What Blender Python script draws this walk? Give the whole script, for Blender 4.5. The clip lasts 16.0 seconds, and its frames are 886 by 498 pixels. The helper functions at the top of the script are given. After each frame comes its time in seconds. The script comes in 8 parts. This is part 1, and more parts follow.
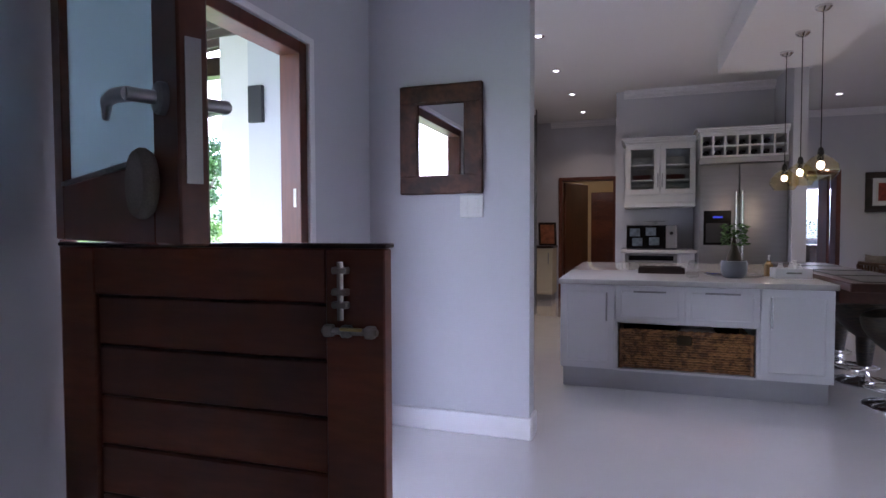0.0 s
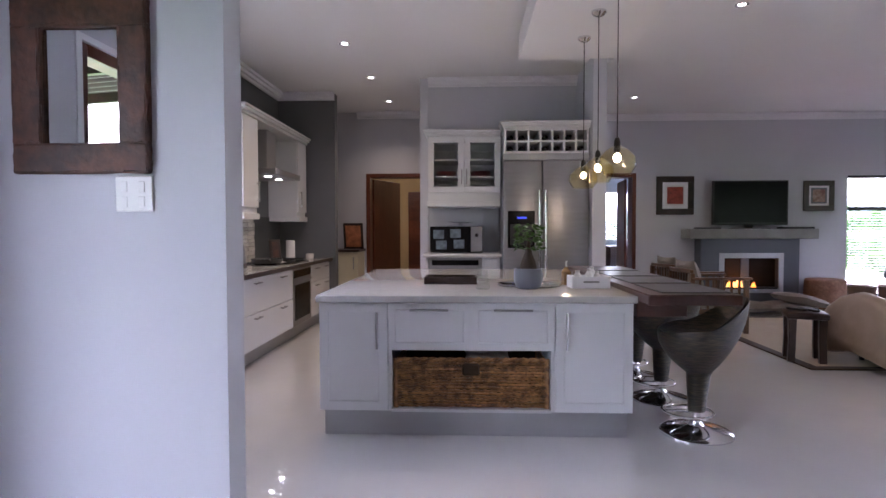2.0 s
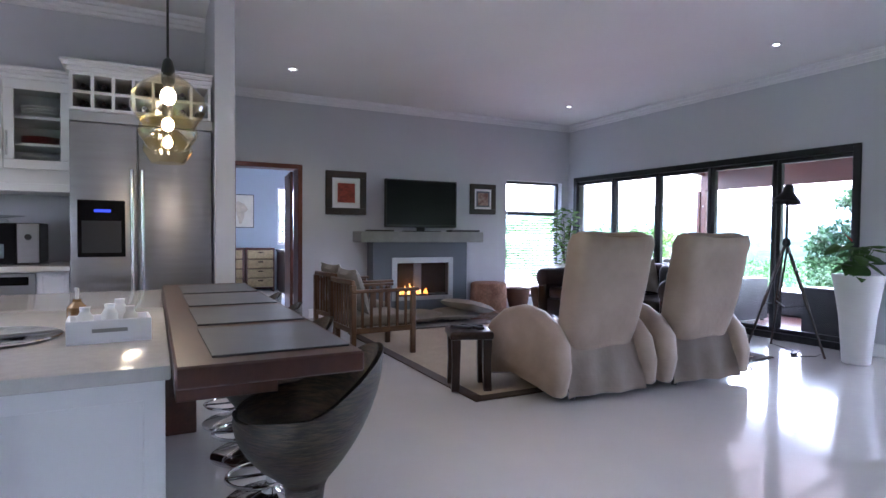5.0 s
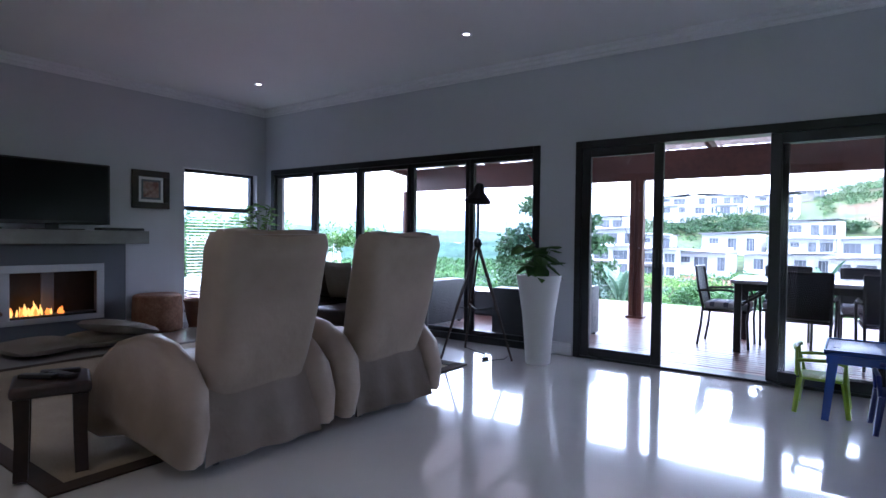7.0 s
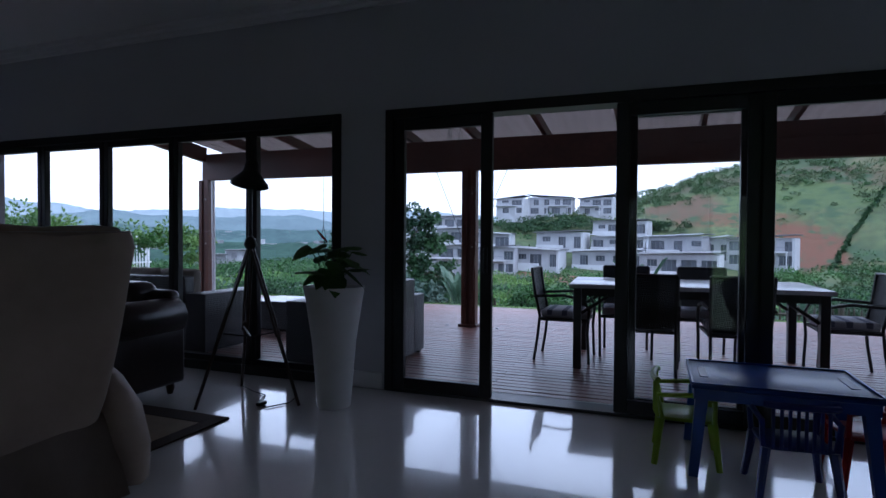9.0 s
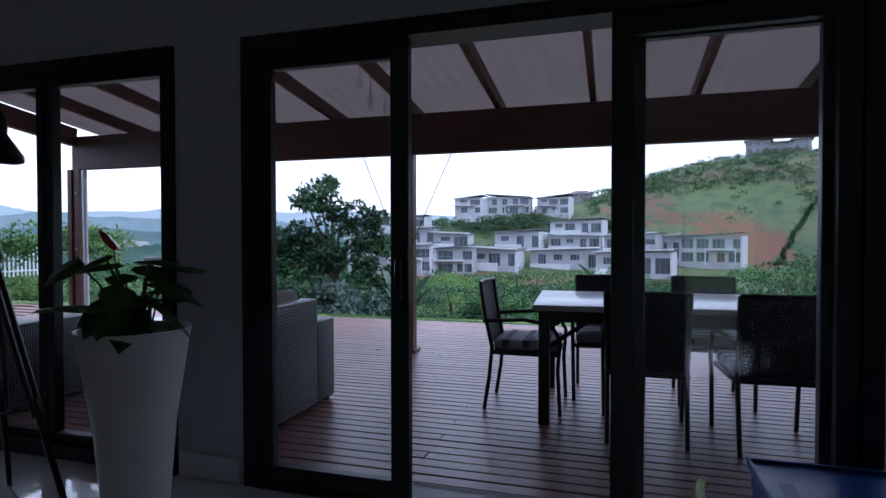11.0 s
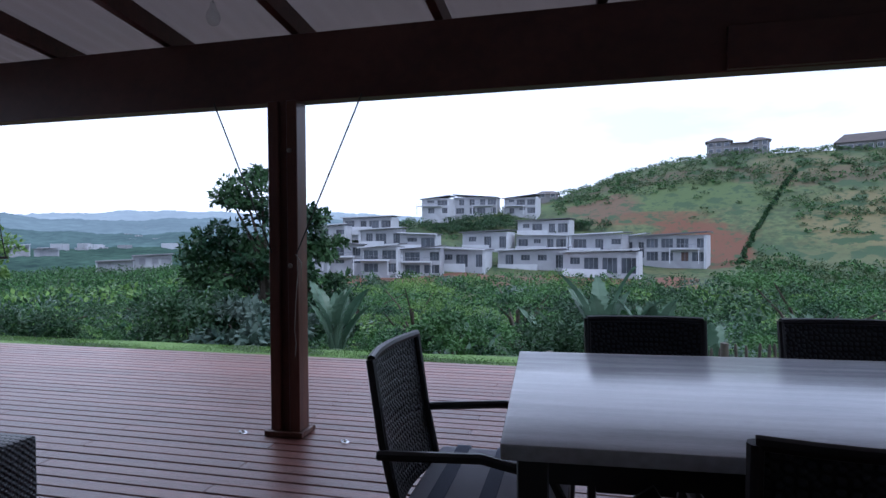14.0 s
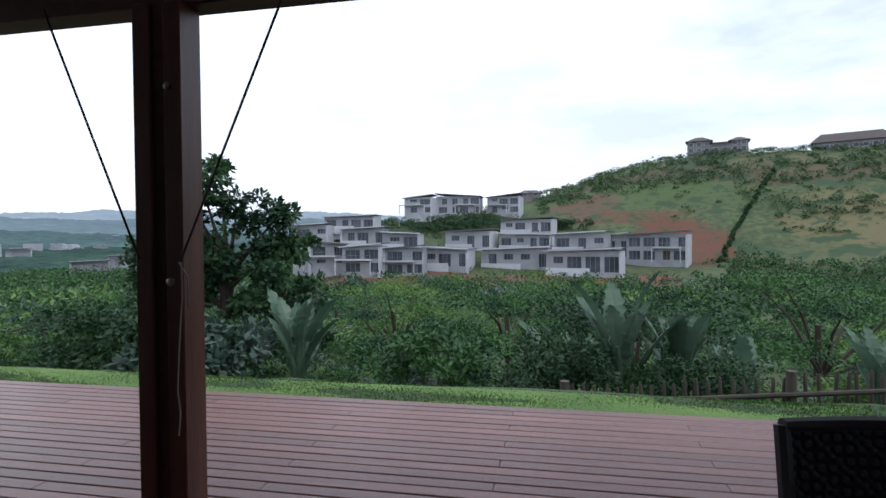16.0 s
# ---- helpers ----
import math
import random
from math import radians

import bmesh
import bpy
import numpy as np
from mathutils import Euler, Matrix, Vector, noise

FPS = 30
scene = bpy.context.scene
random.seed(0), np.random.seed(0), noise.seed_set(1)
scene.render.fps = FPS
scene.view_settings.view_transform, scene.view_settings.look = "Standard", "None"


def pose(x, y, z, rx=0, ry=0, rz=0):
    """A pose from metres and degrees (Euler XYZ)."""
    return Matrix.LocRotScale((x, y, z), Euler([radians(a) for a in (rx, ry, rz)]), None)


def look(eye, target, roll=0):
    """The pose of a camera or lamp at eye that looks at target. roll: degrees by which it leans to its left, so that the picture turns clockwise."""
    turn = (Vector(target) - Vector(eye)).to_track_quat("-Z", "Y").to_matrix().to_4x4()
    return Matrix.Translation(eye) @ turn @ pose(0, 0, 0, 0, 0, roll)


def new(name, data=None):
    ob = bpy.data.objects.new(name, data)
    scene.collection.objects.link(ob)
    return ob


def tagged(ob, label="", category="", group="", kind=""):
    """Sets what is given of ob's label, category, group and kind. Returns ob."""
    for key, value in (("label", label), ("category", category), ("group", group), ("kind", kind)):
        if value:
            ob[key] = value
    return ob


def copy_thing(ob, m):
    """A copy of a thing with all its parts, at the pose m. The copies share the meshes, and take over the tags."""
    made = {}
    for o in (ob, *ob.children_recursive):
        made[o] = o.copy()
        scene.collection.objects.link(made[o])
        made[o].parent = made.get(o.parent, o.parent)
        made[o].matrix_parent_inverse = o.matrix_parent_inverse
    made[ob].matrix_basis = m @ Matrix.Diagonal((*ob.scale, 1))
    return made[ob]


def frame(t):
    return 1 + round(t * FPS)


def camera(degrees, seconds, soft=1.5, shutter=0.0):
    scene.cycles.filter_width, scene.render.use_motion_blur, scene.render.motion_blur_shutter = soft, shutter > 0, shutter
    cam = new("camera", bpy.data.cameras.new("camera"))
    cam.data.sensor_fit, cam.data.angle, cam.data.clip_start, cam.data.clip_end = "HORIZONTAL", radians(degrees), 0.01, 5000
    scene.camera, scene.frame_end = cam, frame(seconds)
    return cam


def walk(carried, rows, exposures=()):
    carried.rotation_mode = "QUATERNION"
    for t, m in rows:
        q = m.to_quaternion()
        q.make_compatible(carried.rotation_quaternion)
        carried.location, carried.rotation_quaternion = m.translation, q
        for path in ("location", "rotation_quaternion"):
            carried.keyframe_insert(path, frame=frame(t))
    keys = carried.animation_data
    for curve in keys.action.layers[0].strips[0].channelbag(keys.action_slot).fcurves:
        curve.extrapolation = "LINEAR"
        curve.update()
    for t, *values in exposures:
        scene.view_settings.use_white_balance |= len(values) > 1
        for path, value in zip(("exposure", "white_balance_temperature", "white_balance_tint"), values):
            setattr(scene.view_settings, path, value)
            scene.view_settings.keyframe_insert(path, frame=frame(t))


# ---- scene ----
cam = camera(76.0, 16.0)
PATH = [
    (0, (1.196, 0.537, 1.2), (0.554, 2.43, 1.129), -0.2),
    (0.5, (1.193, 0.828, 1.201), (0.671, 2.757, 1.131), -0.2),
    (1, (1.251, 1.109, 1.199), (0.889, 3.075, 1.129), -0.1),
    (1.5, (1.369, 1.379, 1.198), (1.152, 3.366, 1.132), -0.1),
    (2, (1.513, 1.668, 1.196), (1.428, 3.665, 1.129), -0.1),
    (2.5, (1.669, 1.93, 1.191), (1.739, 3.928, 1.126), 0.0),
    (3, (1.83, 2.168, 1.187), (2.03, 4.157, 1.124), 0.0),
    (5.5, (2.635, 3.338, 1.189), (3.755, 4.994, 1.135), 0.5),
    (6, (2.893, 3.479, 1.186), (4.214, 4.98, 1.134), 0.5),
    (6.5, (3.166, 3.623, 1.183), (4.639, 4.974, 1.134), 0.7),
    (7, (3.439, 3.713, 1.179), (5.058, 4.887, 1.136), 0.7),
    (7.5, (3.748, 3.774, 1.175), (5.484, 4.766, 1.132), 0.5),
    (8, (4.105, 3.875, 1.171), (5.905, 4.748, 1.133), 0.5),
    (8.5, (4.515, 3.883, 1.171), (6.341, 4.698, 1.139), 0.2),
    (9, (4.892, 4.021, 1.17), (6.761, 4.73, 1.13), 0.4),
    (11.5, (6.926, 4.321, 1.191), (8.848, 4.873, 1.152), -0.1),
    (12, (7.386, 4.386, 1.193), (9.317, 4.907, 1.152), -0.1),
    (12.5, (7.738, 4.419, 1.195), (9.67, 4.932, 1.153), -0.1),
    (13, (8.123, 4.475, 1.197), (10.06, 4.971, 1.158), -0.1),
    (13.5, (8.49, 4.521, 1.207), (10.432, 4.997, 1.169), -0.3),
    (14, (8.824, 4.593, 1.209), (10.768, 5.058, 1.172), -0.4),
    (14.5, (9.146, 4.669, 1.211), (11.094, 5.12, 1.173), -0.5),
    (15, (9.519, 4.756, 1.212), (11.469, 5.199, 1.178), -0.5),
    (15.5, (9.849, 4.868, 1.211), (11.803, 5.292, 1.177), -0.4),
    (16, (10.171, 4.929, 1.2), (12.129, 5.335, 1.16), -0.5),
]
EXPOSURES = [
    (0.0, 3.8, 5700, 30), (1.0, 4.0, 5800, 30), (2.0, 4.4, 5900, 28), (3.0, 4.5, 5650, 24), (5.5, 4.6, 5400, 20), (6.2, 4.4, 5300, 18), (7.0, 3.4, 5250, 19), (7.5, 2.7, 5200, 18),
    (8.0, 2.0, 5200, 18), (8.5, 1.3, 5200, 17), (9.0, 0.95, 5200, 16), (11.5, 0.9, 5350, 17), (12.5, 1.05, 5350, 17), (14.0, 0.65, 5400, 17), (15.0, 0.35, 5650, 15), (16.0, 0.4, 6100, 12)]
walk(cam, [(t, look(eye, target, roll)) for t, eye, target, roll in PATH], EXPOSURES)

# ---- world and sun ----
world = bpy.data.worlds.new("overcast_sky")
scene.world = world
world.use_nodes = True
wt = world.node_tree
wt.nodes.clear()
w_out = wt.nodes.new("ShaderNodeOutputWorld")
w_bg = wt.nodes.new("ShaderNodeBackground")
w_sky = wt.nodes.new("ShaderNodeTexSky")
w_sky.sky_type = "NISHITA"
w_sky.sun_disc = False
w_sky.sun_elevation, w_sky.sun_rotation = radians(52), radians(40)
w_sky.air_density, w_sky.dust_density = 1.2, 3.0
w_co = wt.nodes.new("ShaderNodeTexCoord")
w_map = wt.nodes.new("ShaderNodeMapping")
w_map.inputs["Scale"].default_value = (1.0, 1.0, 3.2)
w_noise = wt.nodes.new("ShaderNodeTexNoise")
w_noise.inputs["Scale"].default_value = 2.4
w_noise.inputs["Detail"].default_value = 6.0
w_noise.inputs["Roughness"].default_value = 0.55
w_ramp = wt.nodes.new("ShaderNodeMapRange")
w_ramp.inputs["From Min"].default_value, w_ramp.inputs["From Max"].default_value = 0.36, 0.58
w_ramp.inputs["To Min"].default_value, w_ramp.inputs["To Max"].default_value = 0.5, 0.98
w_mix = wt.nodes.new("ShaderNodeMix")
w_mix.data_type = "RGBA"
w_mix.inputs[7].default_value = (9.1, 9.75, 10.8, 1)
wt.links.new(w_co.outputs["Generated"], w_map.inputs["Vector"])
wt.links.new(w_map.outputs["Vector"], w_noise.inputs["Vector"])
wt.links.new(w_noise.outputs["Fac"], w_ramp.inputs["Value"])
wt.links.new(w_ramp.outputs["Result"], w_mix.inputs[0])
wt.links.new(w_sky.outputs["Color"], w_mix.inputs[6])
wt.links.new(w_mix.outputs[2], w_bg.inputs["Color"])
w_bg.inputs["Strength"].default_value = 0.1
wt.links.new(w_bg.outputs["Background"], w_out.inputs["Surface"])

sun_data = bpy.data.lights.new("sun", "SUN")
sun_data.energy, sun_data.angle, sun_data.color = 0.9, radians(25), (1.0, 0.96, 0.9)
sun = new("sun", sun_data)
sun.matrix_world = look((0, 0, 30), (0.40 * 30, 0.47 * 30, -8))


# ---- mesh helpers ----
def bx(bm, x0, x1, y0, y1, z0, z1, bevel=0.0, seg=1):
    r = bmesh.ops.create_cube(bm, size=1.0)
    m = Matrix.Translation(((x0 + x1) / 2, (y0 + y1) / 2, (z0 + z1) / 2)) @ Matrix.Diagonal((abs(x1 - x0), abs(y1 - y0), abs(z1 - z0), 1))
    bmesh.ops.transform(bm, matrix=m, verts=r["verts"])
    if bevel > 0:
        es = list({e for v in r["verts"] for e in v.link_edges})
        bmesh.ops.bevel(bm, geom=es, offset=bevel, segments=seg, profile=0.5, affect="EDGES")


def box(x0, x1, y0, y1, z0, z1, bevel=0.0, seg=1):
    bm = bmesh.new()
    bx(bm, x0, x1, y0, y1, z0, z1, bevel, seg)
    return bm


def tube(bm, pts, radii, seg=10, cap=True):
    """A round bar along points, with one radius for each or one for all."""
    pts = [Vector(p) for p in pts]
    if not isinstance(radii, (list, tuple)):
        radii = [radii] * len(pts)
    rings = []
    side = None
    for i, p in enumerate(pts):
        d = (pts[min(i + 1, len(pts) - 1)] - pts[max(i - 1, 0)]).normalized()
        if side is None:
            side = d.orthogonal().normalized()
        side = (side - d * side.dot(d)).normalized()
        up = d.cross(side)
        rings.append([bm.verts.new(p + (side * math.cos(2 * math.pi * k / seg) + up * math.sin(2 * math.pi * k / seg)) * radii[i]) for k in range(seg)])
    for a, b in zip(rings, rings[1:]):
        for k in range(seg):
            bm.faces.new((a[k], a[(k + 1) % seg], b[(k + 1) % seg], b[k]))
    if cap:
        bm.faces.new(list(reversed(rings[0])))
        bm.faces.new(rings[-1])


def lathe(bm, profile, cx=0.0, cy=0.0, seg=28):
    """Turns a profile of (radius, height) about an upright axis."""
    rings = [[bm.verts.new((cx + r * math.cos(2 * math.pi * k / seg), cy + r * math.sin(2 * math.pi * k / seg), z)) for k in range(seg)] for r, z in profile]
    for a, b in zip(rings, rings[1:]):
        for k in range(seg):
            bm.faces.new((a[k], a[(k + 1) % seg], b[(k + 1) % seg], b[k]))
    bm.faces.new(list(reversed(rings[0])))
    bm.faces.new(rings[-1])


def sheet(bm, fn, nu, nv, closed_u=False):
    """A grid surface of fn(u, v), u and v from 0 to 1."""
    g = [[bm.verts.new(fn(i / (nu if closed_u else nu - 1), j / (nv - 1))) for i in range(nu)] for j in range(nv)]
    for j in range(nv - 1):
        for i in range(nu if closed_u else nu - 1):
            bm.faces.new((g[j][i], g[j][(i + 1) % nu], g[j + 1][(i + 1) % nu], g[j + 1][i]))
    return g


def pillow(bm, cx, cy, cz, sx, sy, sz, n=12, power=0.35):
    """A stuffed cushion with pinched edges, lying flat."""
    for sign in (1, -1):
        def fn(u, v, s=sign):
            x, y = 2 * u - 1, 2 * v - 1
            h = max(0.0, (1 - x * x) * (1 - y * y)) ** power
            pinch = 1 - 0.07 * (1 - abs(x) ** 2) * abs(y) ** 4 - 0.07 * (1 - abs(y) ** 2) * abs(x) ** 4
            return (cx + x * sx / 2 * pinch, cy + y * sy / 2 * pinch, cz + s * sz / 2 * h)
        sheet(bm, fn, n, n)
    bmesh.ops.remove_doubles(bm, verts=bm.verts, dist=1e-5)


def turn(bm, m):
    bmesh.ops.transform(bm, matrix=m, verts=bm.verts)
    return bm


def mesh_of(name, bm, material, smooth=None):
    bmesh.ops.recalc_face_normals(bm, faces=bm.faces)
    me = bpy.data.meshes.new(name)
    bm.to_mesh(me)
    bm.free()
    me.materials.append(material)
    if smooth:
        me.shade_smooth()
        if smooth < 180:
            me.set_sharp_from_angle(angle=radians(smooth))
    return me


def part(name, bm, material, parent, label="", smooth=40):
    ob = new(name, mesh_of(name, bm, material, smooth))
    ob.parent = parent
    if label:
        ob["label"] = label
    return ob


def share(name, me, parent, m):
    """One more piece on an existing mesh."""
    ob = new(name, me)
    ob.parent = parent
    ob.matrix_basis = m
    return ob


def thing(name, label, category, group="", m=None):
    ob = new(name)
    ob.empty_display_size = 0.1
    if m is not None:
        ob.matrix_basis = m
    return tagged(ob, label, category, group)


def solid(name, bm, material, label, category, group="", m=None, smooth=40, kind=""):
    ob = new(name, mesh_of(name, bm, material, smooth))
    if m is not None:
        ob.matrix_basis = m
    return tagged(ob, label, category, group, kind)


def structure(name, bm, material, label="", smooth=None):
    ob = new(name, mesh_of(name, bm, material, smooth))
    return tagged(ob, label, "", "", "structure")


# ---- materials ----
def mat(name, color, rough=0.5, metal=0.0, var=0.1, scale=4.0, bump=0.0, bscale=60.0, spec=0.5, stretch=(1, 1, 1), island=0.0, piece=0.0, coat=0.0, fine=0.0, color2=None, blend=(0.4, 0.65)):
    m = bpy.data.materials.new(name)
    m.use_nodes = True
    nt = m.node_tree
    b = nt.nodes["Principled BSDF"]
    b.inputs["Roughness"].default_value = rough
    b.inputs["Metallic"].default_value = metal
    b.inputs["Specular IOR Level"].default_value = spec
    b.inputs["Coat Weight"].default_value = coat
    co = nt.nodes.new("ShaderNodeTexCoord")
    mp = nt.nodes.new("ShaderNodeMapping")
    mp.inputs["Scale"].default_value = stretch
    nt.links.new(co.outputs["Object"], mp.inputs["Vector"])
    big = nt.nodes.new("ShaderNodeTexNoise")
    big.inputs["Scale"].default_value = scale
    big.inputs["Detail"].default_value = 5.0
    nt.links.new(mp.outputs["Vector"], big.inputs["Vector"])
    small = nt.nodes.new("ShaderNodeTexNoise")
    small.inputs["Scale"].default_value = bscale
    small.inputs["Detail"].default_value = 3.0
    nt.links.new(mp.outputs["Vector"], small.inputs["Vector"])
    if color2 is None:
        lo = tuple(max(0.0, c * (1 - var)) for c in color[:3]) + (1,)
        hi = tuple(min(1.0, c * (1 + var)) for c in color[:3]) + (1,)
    else:
        lo, hi = tuple(color[:3]) + (1,), tuple(color2[:3]) + (1,)
    rng = nt.nodes.new("ShaderNodeMapRange")
    rng.inputs["From Min"].default_value, rng.inputs["From Max"].default_value = blend if color2 is not None else (0.3, 0.7)
    nt.links.new(big.outputs["Fac"], rng.inputs["Value"])
    mx = nt.nodes.new("ShaderNodeMix")
    mx.data_type = "RGBA"
    mx.inputs[6].default_value, mx.inputs[7].default_value = lo, hi
    nt.links.new(rng.outputs["Result"], mx.inputs[0])
    last = mx.outputs[2]
    for amount, source in ((fine, "small"), (island, "island"), (piece, "piece")):
        if amount <= 0:
            continue
        hsv = nt.nodes.new("ShaderNodeHueSaturation")
        mr = nt.nodes.new("ShaderNodeMapRange")
        mr.inputs["To Min"].default_value, mr.inputs["To Max"].default_value = 1 - amount, 1 + amount
        if source == "small":
            mr.inputs["From Min"].default_value, mr.inputs["From Max"].default_value = 0.3, 0.7
            nt.links.new(small.outputs["Fac"], mr.inputs["Value"])
        elif source == "island":
            nt.links.new(nt.nodes.new("ShaderNodeNewGeometry").outputs["Random Per Island"], mr.inputs["Value"])
        else:
            nt.links.new(nt.nodes.new("ShaderNodeObjectInfo").outputs["Random"], mr.inputs["Value"])
        nt.links.new(mr.outputs["Result"], hsv.inputs["Value"])
        nt.links.new(last, hsv.inputs["Color"])
        last = hsv.outputs["Color"]
    nt.links.new(last, b.inputs["Base Color"])
    rr = nt.nodes.new("ShaderNodeMapRange")
    rr.inputs["To Min"].default_value, rr.inputs["To Max"].default_value = max(0.02, rough * 0.85), min(1.0, rough * 1.15)
    nt.links.new(big.outputs["Fac"], rr.inputs["Value"])
    nt.links.new(rr.outputs["Result"], b.inputs["Roughness"])
    if bump > 0:
        bp = nt.nodes.new("ShaderNodeBump")
        bp.inputs["Strength"].default_value = 1.0
        bp.inputs["Distance"].default_value = bump
        nt.links.new(small.outputs["Fac"], bp.inputs["Height"])
        nt.links.new(bp.outputs["Normal"], b.inputs["Normal"])
    return m


def weave(name, dark, light, size, rough=0.55, bump=0.002):
    """A basket weave: two crossed waves, in relief."""
    m = mat(name, light, rough, var=0.15, scale=6, fine=0.1)
    nt = m.node_tree
    b = nt.nodes["Principled BSDF"]
    co = nt.nodes.new("ShaderNodeTexCoord")
    vals = []
    for axis, k in (("X", 1.0), ("Y", 1.0), ("Z", 1.0)):
        w = nt.nodes.new("ShaderNodeTexWave")
        w.bands_direction = axis
        w.inputs["Scale"].default_value = 0.314 / size * k
        w.inputs["Distortion"].default_value = 0.25
        nt.links.new(co.outputs["Object"], w.inputs["Vector"])
        vals.append(w.outputs["Fac"])
    def calc(op, p, q):
        n = nt.nodes.new("ShaderNodeMath")
        n.operation = op
        for k, v in enumerate((p, q)):
            if isinstance(v, float):
                n.inputs[k].default_value = v
            else:
                nt.links.new(v, n.inputs[k])
        return n.outputs[0]
    x, y, z = (calc("SUBTRACT", v, 0.5) for v in vals)
    total = calc("ADD", calc("ADD", calc("MULTIPLY", x, y), calc("MULTIPLY", y, z)), calc("MULTIPLY", x, z))
    cells = calc("ADD", calc("MULTIPLY", total, 2.4), 0.45)
    mxm = nt.nodes.new("ShaderNodeClamp")
    nt.links.new(cells, mxm.inputs[0])
    old = b.inputs["Base Color"].links[0].from_socket
    mx = nt.nodes.new("ShaderNodeMix")
    mx.data_type = "RGBA"
    mx.inputs[6].default_value = (*dark, 1)
    nt.links.new(old, mx.inputs[7])
    nt.links.new(mxm.outputs[0], mx.inputs[0])
    nt.links.new(mx.outputs[2], b.inputs["Base Color"])
    bp = nt.nodes.new("ShaderNodeBump")
    bp.inputs["Distance"].default_value = bump
    nt.links.new(mxm.outputs[0], bp.inputs["Height"])
    nt.links.new(bp.outputs["Normal"], b.inputs["Normal"])
    return m


def glow(name, color, strength):
    m = bpy.data.materials.new(name)
    m.use_nodes = True
    b = m.node_tree.nodes["Principled BSDF"]
    b.inputs["Base Color"].default_value = (*color, 1)
    b.inputs["Emission Color"].default_value = (*color, 1)
    b.inputs["Emission Strength"].default_value = strength
    return m


def glass(name, tint=(1, 1, 1), gloss=1.0):
    """A thin pane: it lets light straight through and mirrors a little of it."""
    m = bpy.data.materials.new(name)
    m.use_nodes = True
    nt = m.node_tree
    nt.nodes.clear()
    out = nt.nodes.new("ShaderNodeOutputMaterial")
    clear = nt.nodes.new("ShaderNodeBsdfTransparent")
    clear.inputs["Color"].default_value = (*tint, 1)
    shine = nt.nodes.new("ShaderNodeBsdfGlossy")
    shine.inputs["Roughness"].default_value = 0.02
    lw = nt.nodes.new("ShaderNodeLayerWeight")
    lw.inputs["Blend"].default_value = 0.5
    pw = nt.nodes.new("ShaderNodeMath")
    pw.operation = "POWER"
    pw.inputs[1].default_value = 4.0
    nt.links.new(lw.outputs["Facing"], pw.inputs[0])
    k = nt.nodes.new("ShaderNodeMath")
    k.operation = "MULTIPLY_ADD"
    k.inputs[1].default_value = 0.55 * gloss
    k.inputs[2].default_value = 0.025 * gloss
    mix = nt.nodes.new("ShaderNodeMixShader")
    nt.links.new(pw.outputs[0], k.inputs[0])
    nt.links.new(k.outputs[0], mix.inputs["Fac"])
    nt.links.new(clear.outputs[0], mix.inputs[1])
    nt.links.new(shine.outputs[0], mix.inputs[2])
    nt.links.new(mix.outputs[0], out.inputs["Surface"])
    return m


def leafy(name, a, b2, rough=0.5):
    """Foliage: colour by leaf, with some light passing through."""
    m = mat(name, a, rough, color2=b2, scale=0.8, island=0.08, blend=(0.40, 0.60), spec=0.25)
    nt = m.node_tree
    bs = nt.nodes["Principled BSDF"]
    tr = nt.nodes.new("ShaderNodeBsdfTranslucent")
    nt.links.new(bs.inputs["Base Color"].links[0].from_socket, tr.inputs["Color"])
    mix = nt.nodes.new("ShaderNodeMixShader")
    mix.inputs[0].default_value = 0.24
    nt.links.new(bs.outputs[0], mix.inputs[1])
    nt.links.new(tr.outputs[0], mix.inputs[2])
    nt.links.new(mix.outputs[0], nt.nodes["Material Output"].inputs["Surface"])
    return m


M_WALL = mat("pale_grey_paint", (0.545, 0.550, 0.590), 0.6, var=0.03, scale=1.2, bump=0.0006, bscale=90)
M_DARKWALL = mat("dark_grey_paint", (0.115, 0.12, 0.13), 0.6, var=0.05, scale=1.5, bump=0.0006, bscale=90)
M_CEIL = mat("white_ceiling_paint", (0.80, 0.80, 0.80), 0.7, var=0.02, scale=1.0)
M_TRIM = mat("white_gloss_trim", (0.78, 0.78, 0.8), 0.35, var=0.03, scale=3)
M_FLOOR = mat("white_screed_floor", (0.74, 0.73, 0.715), 0.14, var=0.06, scale=0.8, bump=0.0011, bscale=5.5, spec=0.8, coat=1.0)
M_BLACK = mat("black_aluminium", (0.012, 0.013, 0.016), 0.4, var=0.15, scale=3)
M_RED_WOOD = mat("red_brown_hardwood", (0.085, 0.022, 0.011), 0.38, color2=(0.14, 0.040, 0.019), scale=3.0, stretch=(1, 1, 0.15), bscale=40, bump=0.0004, fine=0.15)
M_DOOR = mat("dark_stained_hardwood", (0.085, 0.022, 0.010), 0.36, color2=(0.17, 0.048, 0.020), scale=3.0, stretch=(0.2, 1, 1), bscale=50, bump=0.0005, fine=0.15, piece=0.25)
M_DARK_WOOD = mat("dark_brown_wood", (0.020, 0.012, 0.010), 0.35, color2=(0.045, 0.022, 0.016), scale=4, stretch=(1, 0.2, 1), bscale=45, fine=0.15)
M_MIRROR_WOOD = mat("rough_hewn_wood", (0.045, 0.018, 0.011), 0.55, color2=(0.11, 0.04, 0.022), scale=9, bscale=30, bump=0.004, fine=0.25)
M_OAK = mat("brown_oiled_wood", (0.085, 0.042, 0.020), 0.4, color2=(0.150, 0.078, 0.036), scale=5, stretch=(1, 1, 0.2), bscale=60, fine=0.12)
